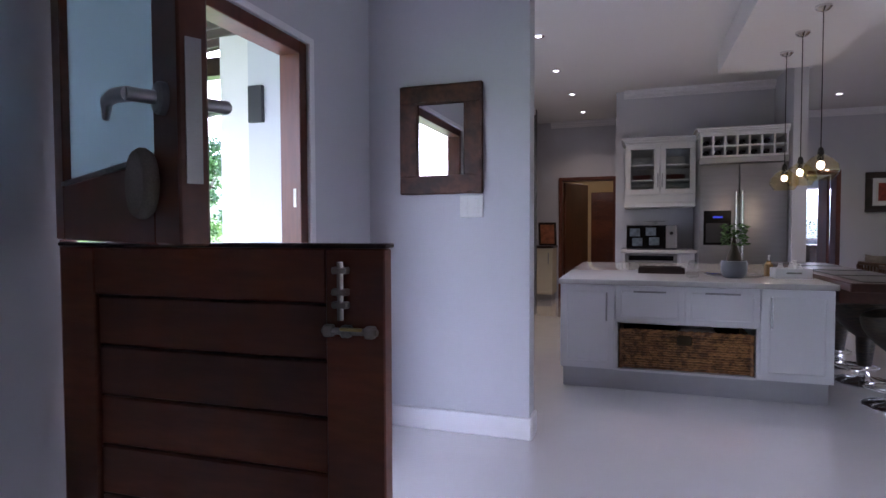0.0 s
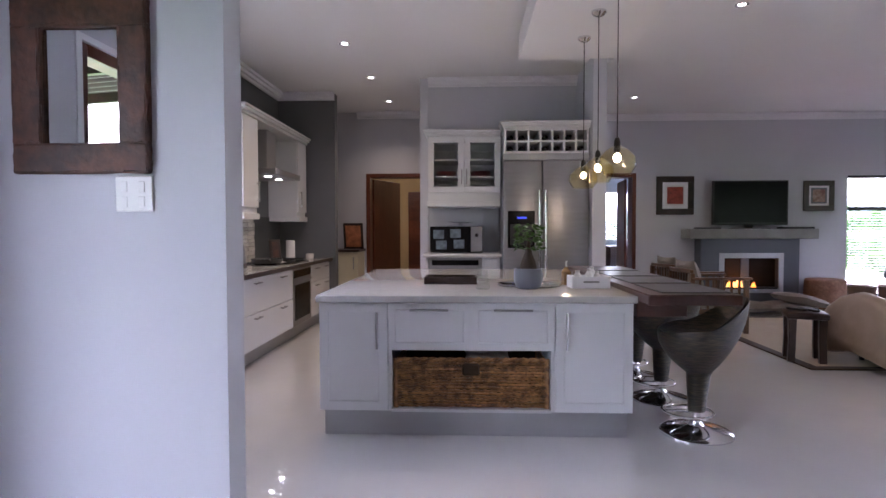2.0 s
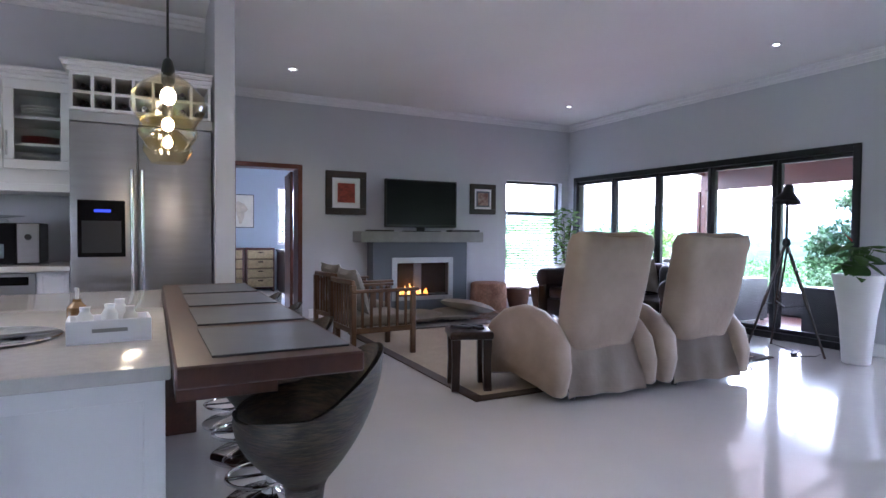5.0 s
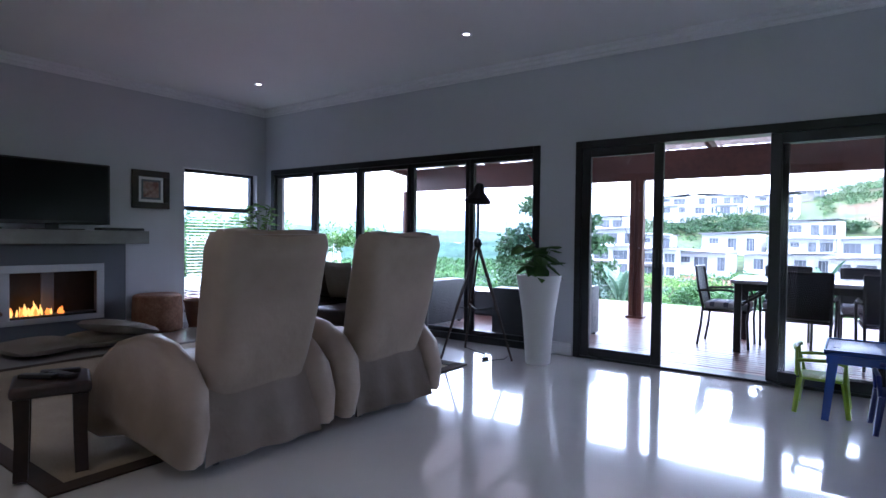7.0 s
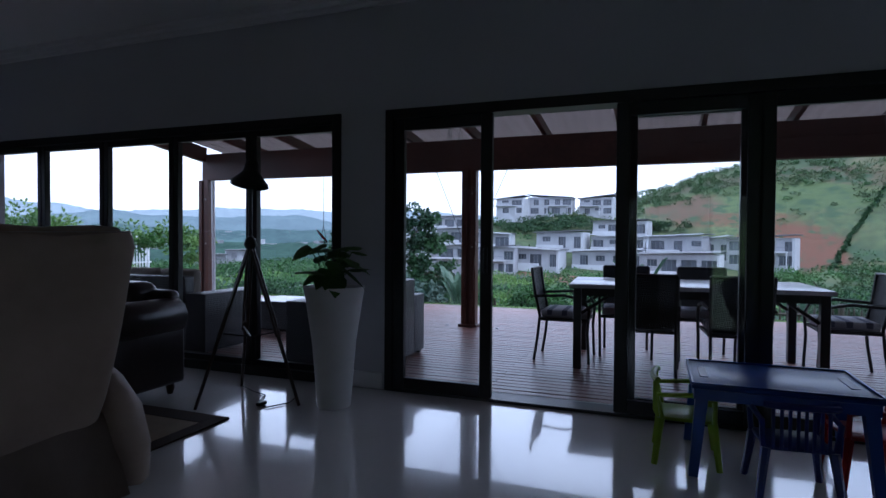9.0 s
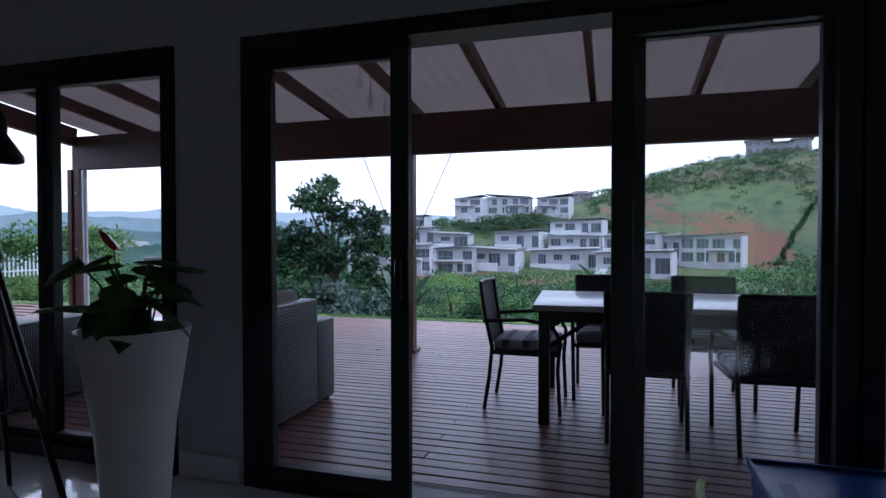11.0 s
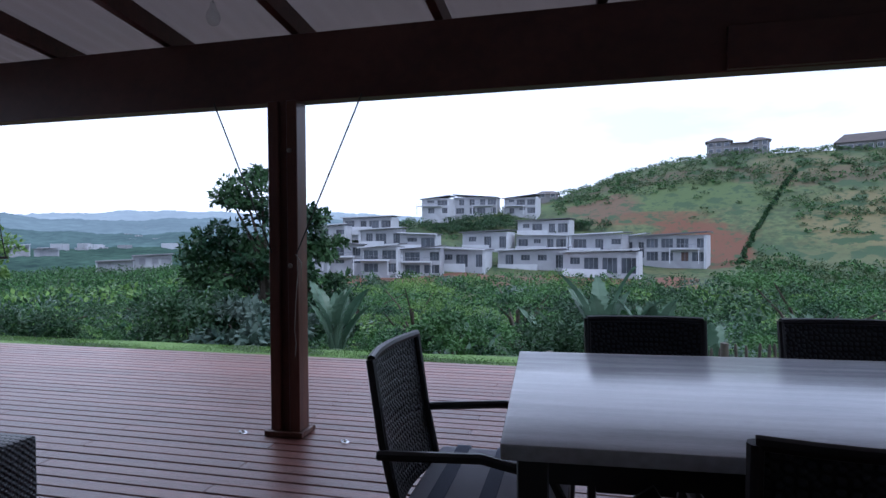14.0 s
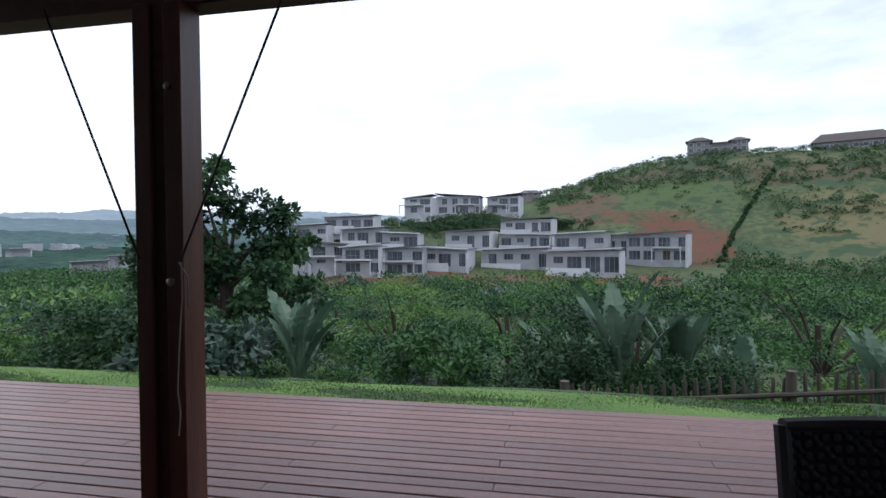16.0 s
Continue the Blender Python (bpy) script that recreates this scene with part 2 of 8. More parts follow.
M_CABINET = mat("white_satin_cabinet", (0.65, 0.65, 0.66), 0.32, var=0.025, scale=2.5)
M_CREAM = mat("cream_cabinet", (0.66, 0.60, 0.44), 0.4, var=0.03, scale=2.5)
M_COUNTER = mat("pale_grey_quartz", (0.50, 0.49, 0.47), 0.12, var=0.05, scale=30, fine=0.06, bscale=400, spec=0.6)
M_STEEL = mat("brushed_steel", (0.33, 0.325, 0.325), 0.38, metal=0.95, var=0.06, scale=3, stretch=(1, 1, 8), bscale=200, fine=0.05)
M_DULLSTEEL = mat("satin_steel_plinth", (0.42, 0.42, 0.43), 0.42, metal=0.6, var=0.06, scale=3)
M_CHROME = mat("chrome", (0.72, 0.72, 0.74), 0.08, metal=1.0, var=0.02)
M_PEWTER = mat("aged_pewter", (0.30, 0.275, 0.24), 0.36, metal=0.9, var=0.3, scale=25)
M_BRASS = mat("worn_brass", (0.45, 0.33, 0.12), 0.35, metal=0.9, var=0.2, scale=20)
M_BLACKGLASS = mat("black_glass", (0.005, 0.005, 0.006), 0.22, var=0.1, spec=0.15)
M_BLACKPLASTIC = mat("black_plastic", (0.013, 0.013, 0.014), 0.4, var=0.1)
M_PLASTIC_W = mat("white_plastic", (0.72, 0.72, 0.70), 0.35, var=0.02)
M_CONCRETE = mat("grey_concrete", (0.27, 0.27, 0.26), 0.75, var=0.1, scale=7, bump=0.001, bscale=120, fine=0.06)
M_BLUEGREY = mat("slate_grey_paint", (0.115, 0.128, 0.15), 0.6, var=0.05, scale=2)
M_STUDYWALL = mat("dusty_blue_paint", (0.36, 0.41, 0.48), 0.65, var=0.03, scale=1.5)
M_CARPET = mat("pale_carpet", (0.55, 0.52, 0.48), 0.95, var=0.08, scale=8, bump=0.003, bscale=300, fine=0.15)
M_LEATHER = mat("cream_leather", (0.34, 0.262, 0.205), 0.45, var=0.12, scale=3.0, bump=0.010, bscale=7, fine=0.06, spec=0.35)
M_DARKLEATHER = mat("dark_brown_leather", (0.022, 0.014, 0.013), 0.3, var=0.25, scale=4, bump=0.0015, bscale=120)
M_SISAL = mat("beige_sisal", (0.36, 0.29, 0.20), 0.9, var=0.08, scale=5, bump=0.003, bscale=260, fine=0.2)
M_RUGEDGE = mat("dark_brown_binding", (0.040, 0.024, 0.016), 0.8, var=0.2, scale=8, bscale=200, fine=0.15)
M_PILLOW = mat("grey_beige_linen", (0.26, 0.235, 0.20), 0.85, var=0.12, scale=6, bump=0.001, bscale=300, fine=0.12)
M_MUSTARD = mat("mustard_cloth", (0.24, 0.14, 0.05), 0.85, var=0.15, scale=9, fine=0.15, bscale=200)
M_POTWHITE = mat("white_glazed_planter", (0.70, 0.70, 0.70), 0.3, var=0.03, scale=4)
M_TERRA = mat("brown_terracotta", (0.13, 0.065, 0.04), 0.8, var=0.2, scale=6, bump=0.001)
M_LOG = mat("chopped_log", (0.24, 0.12, 0.07), 0.8, color2=(0.34, 0.19, 0.12), scale=8, bump=0.003, bscale=40, fine=0.2)
M_SLATE = mat("slate_grey_placemat", (0.075, 0.078, 0.085), 0.35, var=0.08, scale=6, bscale=300, fine=0.08)
M_CANE = mat("golden_cane", (0.30, 0.145, 0.050), 0.55, color2=(0.10, 0.045, 0.018), scale=26, island=0.40, bscale=200, fine=0.25)
M_CANEDARK = mat("basket_lining", (0.05, 0.028, 0.014), 0.9, var=0.3, scale=10)
M_STOOL = mat("dark_woven_rattan", (0.012, 0.009, 0.007), 0.42, color2=(0.075, 0.054, 0.030), scale=16, stretch=(1, 1, 9), bump=0.003, bscale=34, fine=0.35)
M_RATTAN = weave("charcoal_rattan_weave", (0.005, 0.005, 0.007), (0.040, 0.042, 0.052), 0.020, 0.36, 0.004)
M_DARKFRAME = mat("charcoal_frame", (0.016, 0.015, 0.017), 0.4, var=0.15)
M_STRIPE_A = mat("pale_grey_cushion", (0.38, 0.39, 0.44), 0.85, var=0.06, scale=8, bscale=300, fine=0.1)
M_STRIPE_B = mat("slate_blue_stripe", (0.10, 0.115, 0.17), 0.85, var=0.06, scale=8, bscale=300, fine=0.1)
# tabletop base is lightened to stand in for the sky's reflection
M_TABLETOP = mat("sky_paled_table", (0.52, 0.53, 0.57), 0.24, color2=(0.70, 0.71, 0.75), scale=3.0, stretch=(7, 0.6, 1), bscale=60, fine=0.12, spec=1.0)
M_DECK = mat("red_brown_deck_board", (0.110, 0.038, 0.029), 0.37, color2=(0.180, 0.074, 0.058), scale=2.5, stretch=(6, 0.35, 1), bscale=60, bump=0.0012, fine=0.18, piece=0.22, spec=0.6, coat=0.04)
M_BEAM = mat("dark_red_timber", (0.055, 0.020, 0.014), 0.5, color2=(0.095, 0.034, 0.024), scale=3, stretch=(1, 0.3, 0.4), bscale=50, bump=0.0008, fine=0.15)
M_POST = mat("oiled_timber_post", (0.075, 0.026, 0.016), 0.42, color2=(0.13, 0.050, 0.030), scale=3, stretch=(3, 3, 0.25), bscale=50, bump=0.0008, fine=0.15)
M_BLUEPLASTIC = mat("blue_plastic", (0.012, 0.065, 0.34), 0.32, var=0.06)
M_NAVYPLASTIC = mat("deep_blue_plastic", (0.015, 0.030, 0.20), 0.35, var=0.06)
M_LIME = mat("lime_green_plastic", (0.30, 0.46, 0.02), 0.33, var=0.05)
M_REDPLASTIC = mat("red_plastic", (0.42, 0.015, 0.012), 0.33, var=0.05)
M_SPIRIT = mat("white_blind_slat", (0.74, 0.75, 0.76), 0.5, var=0.02)
M_LEAF = leafy("indoor_leaf", (0.035, 0.085, 0.022), (0.085, 0.17, 0.04))
M_LEAF_LIGHT = leafy("light_green_leaf", (0.10, 0.19, 0.05), (0.17, 0.28, 0.08))
M_TREE = leafy("dark_tree_leaf", (0.013, 0.040, 0.018), (0.042, 0.094, 0.034))
M_BUSH = leafy("bush_leaf", (0.015, 0.052, 0.020), (0.070, 0.160, 0.046))
M_BUSH_B = leafy("fresh_bush_leaf", (0.042, 0.105, 0.025), (0.150, 0.260, 0.062))
M_BUSH_G = leafy("grey_green_leaf", (0.052, 0.094, 0.072), (0.145, 0.195, 0.160))
M_PALM = leafy("banana_leaf", (0.060, 0.120, 0.075), (0.150, 0.225, 0.155), 0.35)
M_BARK = mat("brown_bark", (0.06, 0.045, 0.034), 0.9, var=0.3, scale=12, bump=0.006, bscale=30)
M_GRASS = mat("lawn_blade", (0.055, 0.13, 0.022), 0.7, color2=(0.11, 0.20, 0.045), scale=0.7, island=0.4)
M_SOIL = mat("potting_soil", (0.03, 0.02, 0.014), 0.95, var=0.3, scale=30, bump=0.004, bscale=90)
M_GLASS = glass("window_glass")
M_FROST = glass("frosted_door_glass", (0.9, 0.97, 1.0))
frost_tr = M_FROST.node_tree.nodes.new("ShaderNodeBsdfTranslucent")
frost_tr.inputs["Color"].default_value = (0.62, 0.76, 0.82, 1)
frost_mix = M_FROST.node_tree.nodes["Mix Shader"]
M_FROST.node_tree.links.new(frost_tr.outputs[0], frost_mix.inputs[1])
M_CABGLASS = glass("cabinet_glass", (0.9, 0.92, 0.92))
M_AMBER = glass("amber_ribbed_glass", (0.965, 0.89, 0.66), 2.4)
M_BULB = glow("warm_bulb", (1.0, 0.86, 0.62), 1.8)
M_SPOT = glow("downlight_led", (1.0, 0.95, 0.88), 1.4)
M_FLAME = glow("orange_flame", (1.0, 0.25, 0.03), 0.16)
M_FIREBED = glow("yellow_flame_core", (1.0, 0.48, 0.10), 0.17)
# ---- the house shell ----
CEIL = 3.03
XW, YN = 8.79, 10.91          # garden wall and fireplace wall, inner faces
XL, YK = -1.03, 10.54         # kitchen side wall and kitchen back wall

structure("floor", box(-1.2, 8.80, -2.6, 11.05, -0.25, 0.0), M_FLOOR, "seamless glossy white screed floor")
structure("ceiling", box(-1.3, 9.05, -2.7, 11.2, CEIL, CEIL + 0.2), M_CEIL, "flat white painted ceiling")
structure("ceiling_bulkhead", box(2.0, 2.965, 4.9, 7.1, 2.80, CEIL - 0.002), M_CEIL, "shallow white dropped ceiling over the bar")


def wall_with_holes(name, axis, at0, at1, lo, hi, top, holes, material, label=""):
    """An upright wall from lo to hi along the other axis, with openings (a, b, bottom, top)."""
    bm = bmesh.new()
    def slab(a, b, z0, z1):
        if b - a < 1e-4 or z1 - z0 < 1e-4:
            return
        if axis == "x":
            bx(bm, at0, at1, a, b, z0, z1)
        else:
            bx(bm, a, b, at0, at1, z0, z1)
    here = lo
    for a, b, z0, z1 in sorted(holes):
        slab(here, a, 0, top)
        slab(a, b, 0, z0)
        slab(a, b, z1, top)
        here = b
    slab(here, hi, 0, top)
    return structure(name, bm, material, label)


# door opening runs on unseen below y 2.59 to brighten the entrance
wall_with_holes("wall_east", "x", XW, XW + 0.24, -2.6, YN + 0.25, CEIL, [(6.36, 10.76, 0.0, 2.137), (-0.93, 5.97, 0.0, 2.137)], M_WALL, "pale grey plastered wall with wide glazed openings")
wall_with_holes("wall_north", "y", YN, YN + 0.25, 2.97, XW, CEIL, [(3.30, 4.22, 0.0, 2.10), (7.515, 8.64, 0.12, 2.055)], M_WALL, "pale grey plastered fireplace wall")
wall_with_holes("wall_kitchen_back", "y", YK, YK + 0.2, XL - 0.2, 1.04, CEIL, [(-0.07, 0.90, 0.0, 2.08)], M_WALL, "pale grey plastered wall")
structure("wall_kitchen_block", box(1.04, 2.83, 8.62, 8.80, 0, CEIL), M_WALL, "grey wall behind the fridge")
structure("wall_pier", box(2.83, 2.97, 7.70, 11.16, 0, CEIL), M_WALL, "pale grey pier beside the fridge")
structure("wall_passage_side", box(0.94, 1.04, 8.60, 10.54, 0, CEIL), M_WALL)
wall_with_holes("wall_kitchen_west", "x", XL - 0.2, XL, 3.86, YK + 0.2, CEIL, [(4.3, 6.75, 0.95, 2.12)], M_DARKWALL, "dark grey kitchen wall")
structure("wall_stub", box(XL, -0.26, 9.25, 9.40, 0, CEIL - 0.004), M_DARKWALL, "dark grey stub wall at the end of the kitchen")
structure("wall_mirror", box(-0.35, 0.635, 3.70, 3.855, 0, CEIL), M_WALL, "pale grey plastered entrance wall")
structure("wall_mirror_return", box(XL - 0.2, -0.35, 3.70, 3.86, 0, CEIL), M_WALL)
wall_with_holes("wall_west", "x", -0.48, -0.35, -2.6, 3.70, CEIL, [(1.71, 3.02, 0.0, 2.12)], M_WALL, "pale grey plastered entrance wall with door opening")
structure("wall_south", box(-0.6, 9.03, -2.8, -2.6, 0, CEIL), M_WALL)

# cornices and skirtings
bm = bmesh.new()
def cornice(bm, x0, y0, x1, y1, nx, ny):
    """A stepped cove under the ceiling; n points into the room."""
    for w, h in ((0.10, 0.035), (0.065, 0.07), (0.03, 0.10)):
        bx(bm, min(x0, x1, x0 + nx * w, x1 + nx * w), max(x0, x1, x0 + nx * w, x1 + nx * w), min(y0, y1, y0 + ny * w, y1 + ny * w), max(y0, y1, y0 + ny * w, y1 + ny * w), CEIL - h, CEIL - 0.001)
for seg in ((2.97, YN, XW, YN, 0, -1), (XW, -2.6, XW, YN, -1, 0), (XL, 3.86, XL, 9.25, 1, 0), (XL, 9.25, -0.26, 9.25, 0, -1), (-0.2, YK, 0.94, YK, 0, -1), (1.04, 8.62, 2.83, 8.62, 0, -1), (2.97, 7.7, 2.97, YN, 1, 0)):
    cornice(bm, *seg)
structure("cornice", bm, M_TRIM, "white stepped plaster cornice")


def skirting(name, x0, x1, y0, y1):
    bm = bmesh.new()
    bx(bm, x0, x1, y0, y1, 0.001, 0.13, 0.006)
    structure(name, bm, M_TRIM, "white painted skirting board")
skirting("baseboard_mirror", -0.33, 0.650, 3.68, 3.70)
skirting("baseboard_mirror_end", 0.635, 0.655, 3.70, 3.855)
skirting("baseboard_west", -0.35, -0.33, 3.05, 3.68)
skirting("baseboard_west_near", -0.35, -0.33, -2.6, 1.60)
skirting("baseboard_east_pier", XW - 0.02, XW, 5.99, 6.345)
skirting("baseboard_north_a", 4.30, 5.10, YN - 0.02, YN)
skirting("baseboard_north_b", 6.70, 7.50, YN - 0.02, YN)
skirting("baseboard_east_south", XW - 0.02, XW, -2.6, -0.95)


# ---- glazed garden doors ----
def frame_bars(y0, y1, z0, z1, w, x0, x1):
    bm = bmesh.new()
    bx(bm, x0, x1, y0, y0 + w, z0, z1, 0.004)
    bx(bm, x0, x1, y1 - w, y1, z0, z1, 0.004)
    bx(bm, x0, x1, y0 + w, y1 - w, z0, z0 + w, 0.004)
    bx(bm, x0, x1, y0 + w, y1 - w, z1 - w, z1, 0.004)
    return bm


def pane(name, parent, x, y0, y1, z0, z1):
    ob = part(name, box(x - 0.004, x + 0.004, y0, y1, z0, z1), M_GLASS, parent, "", None)
    ob.visible_shadow = False
    return ob


win1 = tagged(new("window_1"), "wide window wall of five panes in black aluminium", "window", "", "structure")
part("window_frame", frame_bars(6.362, 10.758, 0.0, 2.135, 0.075, XW - 0.02, XW + 0.14), M_BLACK, win1)
edges = [6.40, 7.25, 8.11, 8.98, 9.85, 10.72]
for a, b in zip(edges, edges[1:]):
    sash = part("sash", frame_bars(a + 0.006, b - 0.006, 0.076, 2.058, 0.05, XW + 0.02, XW + 0.08), M_BLACK, win1)
    pane("pane", sash, XW + 0.05, a + 0.05, b - 0.05, 0.12, 2.01)

door1 = tagged(new("door_1"), "black aluminium sliding doors, one panel slid open", "sliding door", "", "structure")
bm = bmesh.new()
bx(bm, XW - 0.02, XW + 0.16, 5.90, 5.968, 0.0, 2.135, 0.004)
bx(bm, XW - 0.02, XW + 0.16, -0.928, -0.86, 0.0, 2.135, 0.004)
bx(bm, XW - 0.02, XW + 0.16, -0.86, 5.90, 2.06, 2.135, 0.004)
bx(bm, XW - 0.02, XW + 0.16, -0.86, 5.90, 0.0, 0.022)
part("door_frame", bm, M_BLACK, door1)
# panels below y 2.59 are out of view, added with the longer opening
for y0, y1, x in ((5.13, 5.90, XW + 0.02), (3.43, 4.285, XW + 0.02), (3.46, 4.24, XW + 0.09), (2.59, 3.45, XW + 0.02), (1.72, 2.61, XW + 0.09), (0.87, 1.74, XW + 0.02), (0.02, 0.89, XW + 0.09), (-0.86, 0.04, XW + 0.02)):
    leaf = part("sliding_panel", frame_bars(y0, y1, 0.024, 2.058, 0.085, x - 0.024, x + 0.024), M_BLACK, door1)
    pane("pane", leaf, x, y0 + 0.08, y1 - 0.08, 0.10, 1.98)
bm = bmesh.new()
bx(bm, XW - 0.035, XW - 0.006, 5.155, 5.185, 0.92, 1.10, 0.006)
part("handle", bm, M_BLACK, door1)

win2 = tagged(new("window_2"), "tall window beside the fireplace with open slatted blind", "window", "", "structure")
bm = bmesh.new()
for x0, x1, z0, z1 in ((7.517, 7.56, 0.12, 2.053), (8.595, 8.638, 0.12, 2.053), (7.56, 8.595, 2.01, 2.053), (7.56, 8.595, 0.12, 0.165), (7.56, 8.595, 1.50, 1.555)):
    bx(bm, x0, x1, YN + 0.09, YN + 0.15, z0, z1, 0.004)
part("window_frame", bm, M_BLACK, win2)
bm = box(7.56, 8.595, YN + 0.118, YN + 0.124, 0.165, 2.01)
part("pane", bm, M_GLASS, win2, "", None).visible_shadow = False
slat_mesh = mesh_of("blind_slat", turn(box(-0.50, 0.50, -0.022, 0.022, -0.0008, 0.0008), pose(0, 0, 0, 12, 0, 0)), M_SPIRIT)
for i in range(31):
    share("blind_slat", slat_mesh, win2, pose(8.077, YN + 0.05, 0.21 + i * 0.042))
part("blind_rail", box(7.57, 8.585, YN + 0.025, YN + 0.075, 1.49, 1.53, 0.004), M_BLACK, win2)


# ---- doorways ----
def timber_frame(parent, axis, a, b, at0, at1, top, w=0.06):
    bm = bmesh.new()
    def bar(p, q, z0, z1):
        if axis == "y":
            bx(bm, p, q, at0, at1, z0, z1, 0.004)
        else:
            bx(bm, at0, at1, p, q, z0, z1, 0.004)
    bar(a, a + w, 0, top)
    bar(b - w, b, 0, top)
    bar(a + w, b - w, top - w, top)
    part("door_frame", bm, M_RED_WOOD, parent)


door2 = tagged(new("door_2"), "dark hardwood door frame to the study, door open", "door frame", "", "structure")
timber_frame(door2, "y", 3.302, 4.218, YN - 0.02, YN + 0.27, 2.098)
part("door_leaf", turn(box(0, 0.80, -0.02, 0.02, 0.012, 2.03, 0.004), pose(4.14, YN + 0.30, 0, 0, 0, 84)), M_DOOR, door2)
door3 = tagged(new("door_3"), "red hardwood door frame, door standing open into a passage", "door frame", "", "structure")
timber_frame(door3, "y", -0.068, 0.898, YK - 0.02, YK + 0.22, 2.078)
leaf3 = part("door_leaf", turn(box(0, 0.82, -0.02, 0.02, 0.012, 2.01, 0.004), pose(0.0, YK + 0.24, 0, 0, 0, 66)), M_RED_WOOD, door3)

# passage behind the kitchen door
structure("passage_floor", box(-0.6, 2.0, YK + 0.2, 14.2, -0.2, -0.002), M_FLOOR)
structure("passage_ceiling", box(-0.6, 2.0, YK + 0.2, 14.2, 2.6, 2.75), M_CEIL)
M_OCHRE = mat("ochre_cream_paint", (0.55, 0.43, 0.24), 0.65, var=0.03, scale=1.5)
structure("passage_wall_east", box(0.95, 1.1, YK + 0.2, 14.2, 0, 2.6), M_OCHRE)
structure("passage_wall_west", box(-0.75, -0.6, YK + 0.2, 14.2, 0, 2.6), M_OCHRE)
# unseen fixture and point lamp, added to warm the passage
t = thing("passage_ceiling_light", "round passage ceiling light added out of view, lit", "ceiling light", m=pose(0.4, 12.3, 2.6))
bm = bmesh.new()
lathe(bm, [(0.14, -0.0005), (0.14, -0.03), (0.10, -0.06), (0.02, -0.07)], seg=24)
part("diffuser", bm, M_SPOT, t)
pl = bpy.data.lights.new("passage_glow", "POINT")
pl.energy, pl.shadow_soft_size, pl.color = 0.3, 0.1, (1.0, 0.80, 0.52)
new("passage_glow", pl).matrix_basis = pose(0.4, 12.3, 2.42)
structure("passage_wall_end", box(-0.75, 1.1, 14.2, 14.35, 0, 2.6), M_OCHRE)
d4 = tagged(new("door_4"), "closed dark hardwood panel door at the passage end", "door", "", "structure")
part("door_leaf", box(0.22, 0.90, 14.15, 14.196, 0.01, 2.03, 0.006), M_DOOR, d4)
for z0, z1 in ((0.2, 0.95), (1.1, 1.85)):
    part("panel", box(0.34, 0.78, 14.138, 14.152, z0, z1, 0.006), M_DOOR, d4)

# study behind the fireplace wall
structure("study_floor", box(2.2, 6.6, YN + 0.25, 15.3, -0.2, -0.001), M_CARPET, "pale study carpet")
structure("study_ceiling", box(2.2, 6.6, YN + 0.25, 15.3, 2.75, 2.9), M_CEIL)
wall_with_holes("study_wall_north", "y", 15.0, 15.2, 2.2, 6.6, 2.75, [(4.66, 5.36, 0.92, 2.08)], M_STUDYWALL, "dusty blue study wall")
structure("study_wall_west", box(2.1, 2.2, YN + 0.25, 15.2, 0, 2.75), M_STUDYWALL)
# opening on the unseen side, added to let daylight into the study
wall_with_holes("study_wall_east", "x", 6.6, 6.7, YN + 0.25, 15.2, 2.75, [(11.9, 14.6, 0.4, 2.2)], M_STUDYWALL)
win4 = tagged(new("window_4"), "study window with white slatted blind", "window", "", "structure")
bm = bmesh.new()
for x0, x1, z0, z1 in ((4.66, 4.70, 0.92, 2.08), (5.32, 5.36, 0.92, 2.08), (4.70, 5.32, 2.04, 2.08), (4.70, 5.32, 0.92, 0.96)):
    bx(bm, x0, x1, 15.0, 15.08, z0, z1)
part("window_frame", bm, M_TRIM, win4)
slat4 = mesh_of("blind_slat", turn(box(-0.31, 0.31, -0.022, 0.022, -0.001, 0.001), pose(0, 0, 0, 18, 0, 0)), M_SPIRIT)
for i in range(24):
    share("blind_slat", slat4, win4, pose(5.01, 15.05, 0.99 + i * 0.044))

# kitchen window with blind
win3 = tagged(new("window_3"), "kitchen window behind a white slatted blind", "window", "", "structure")
bm = bmesh.new()
for y0, y1, z0, z1 in ((4.3, 4.35, 0.95, 2.12), (6.70, 6.75, 0.95, 2.12), (4.35, 6.70, 2.07, 2.12), (4.35, 6.70, 0.95, 1.0), (5.5, 5.55, 1.0, 2.07)):
    bx(bm, XL - 0.16, XL - 0.10, y0, y1, z0, z1)
part("window_frame", bm, M_TRIM, win3)
part("blind_rail", box(XL - 0.03, XL + 0.05, 4.33, 6.80, 2.06, 2.13, 0.006), M_SPIRIT, win3)
slat3 = mesh_of("blind_slat", turn(box(-0.025, 0.025, -1.20, 1.20, -0.0015, 0.0015), pose(0, 0, 0, 0, 28, 0)), M_SPIRIT)
for i in range(25):
    share("blind_slat", slat3, win3, pose(XL + 0.012, 5.55, 0.985 + i * 0.044))

# ---- front stable door ----
door5 = tagged(new("door_5"), "hardwood front door frame with steel strike plate", "door frame", "", "structure")
timber_frame(door5, "x", 1.712, 3.018, -0.475, -0.358, 2.118, 0.062)
part("strike_plate", box(-0.400, -0.384, 2.9525, 2.9555, 1.31, 1.40), M_PEWTER, door5)
bm = box(-0.349, -0.340, 3.02, 3.06, 0.0, 2.15)
bx(bm, -0.349, -0.340, 1.71, 3.02, 2.12, 2.15)
part("architrave", bm, M_TRIM, door5)


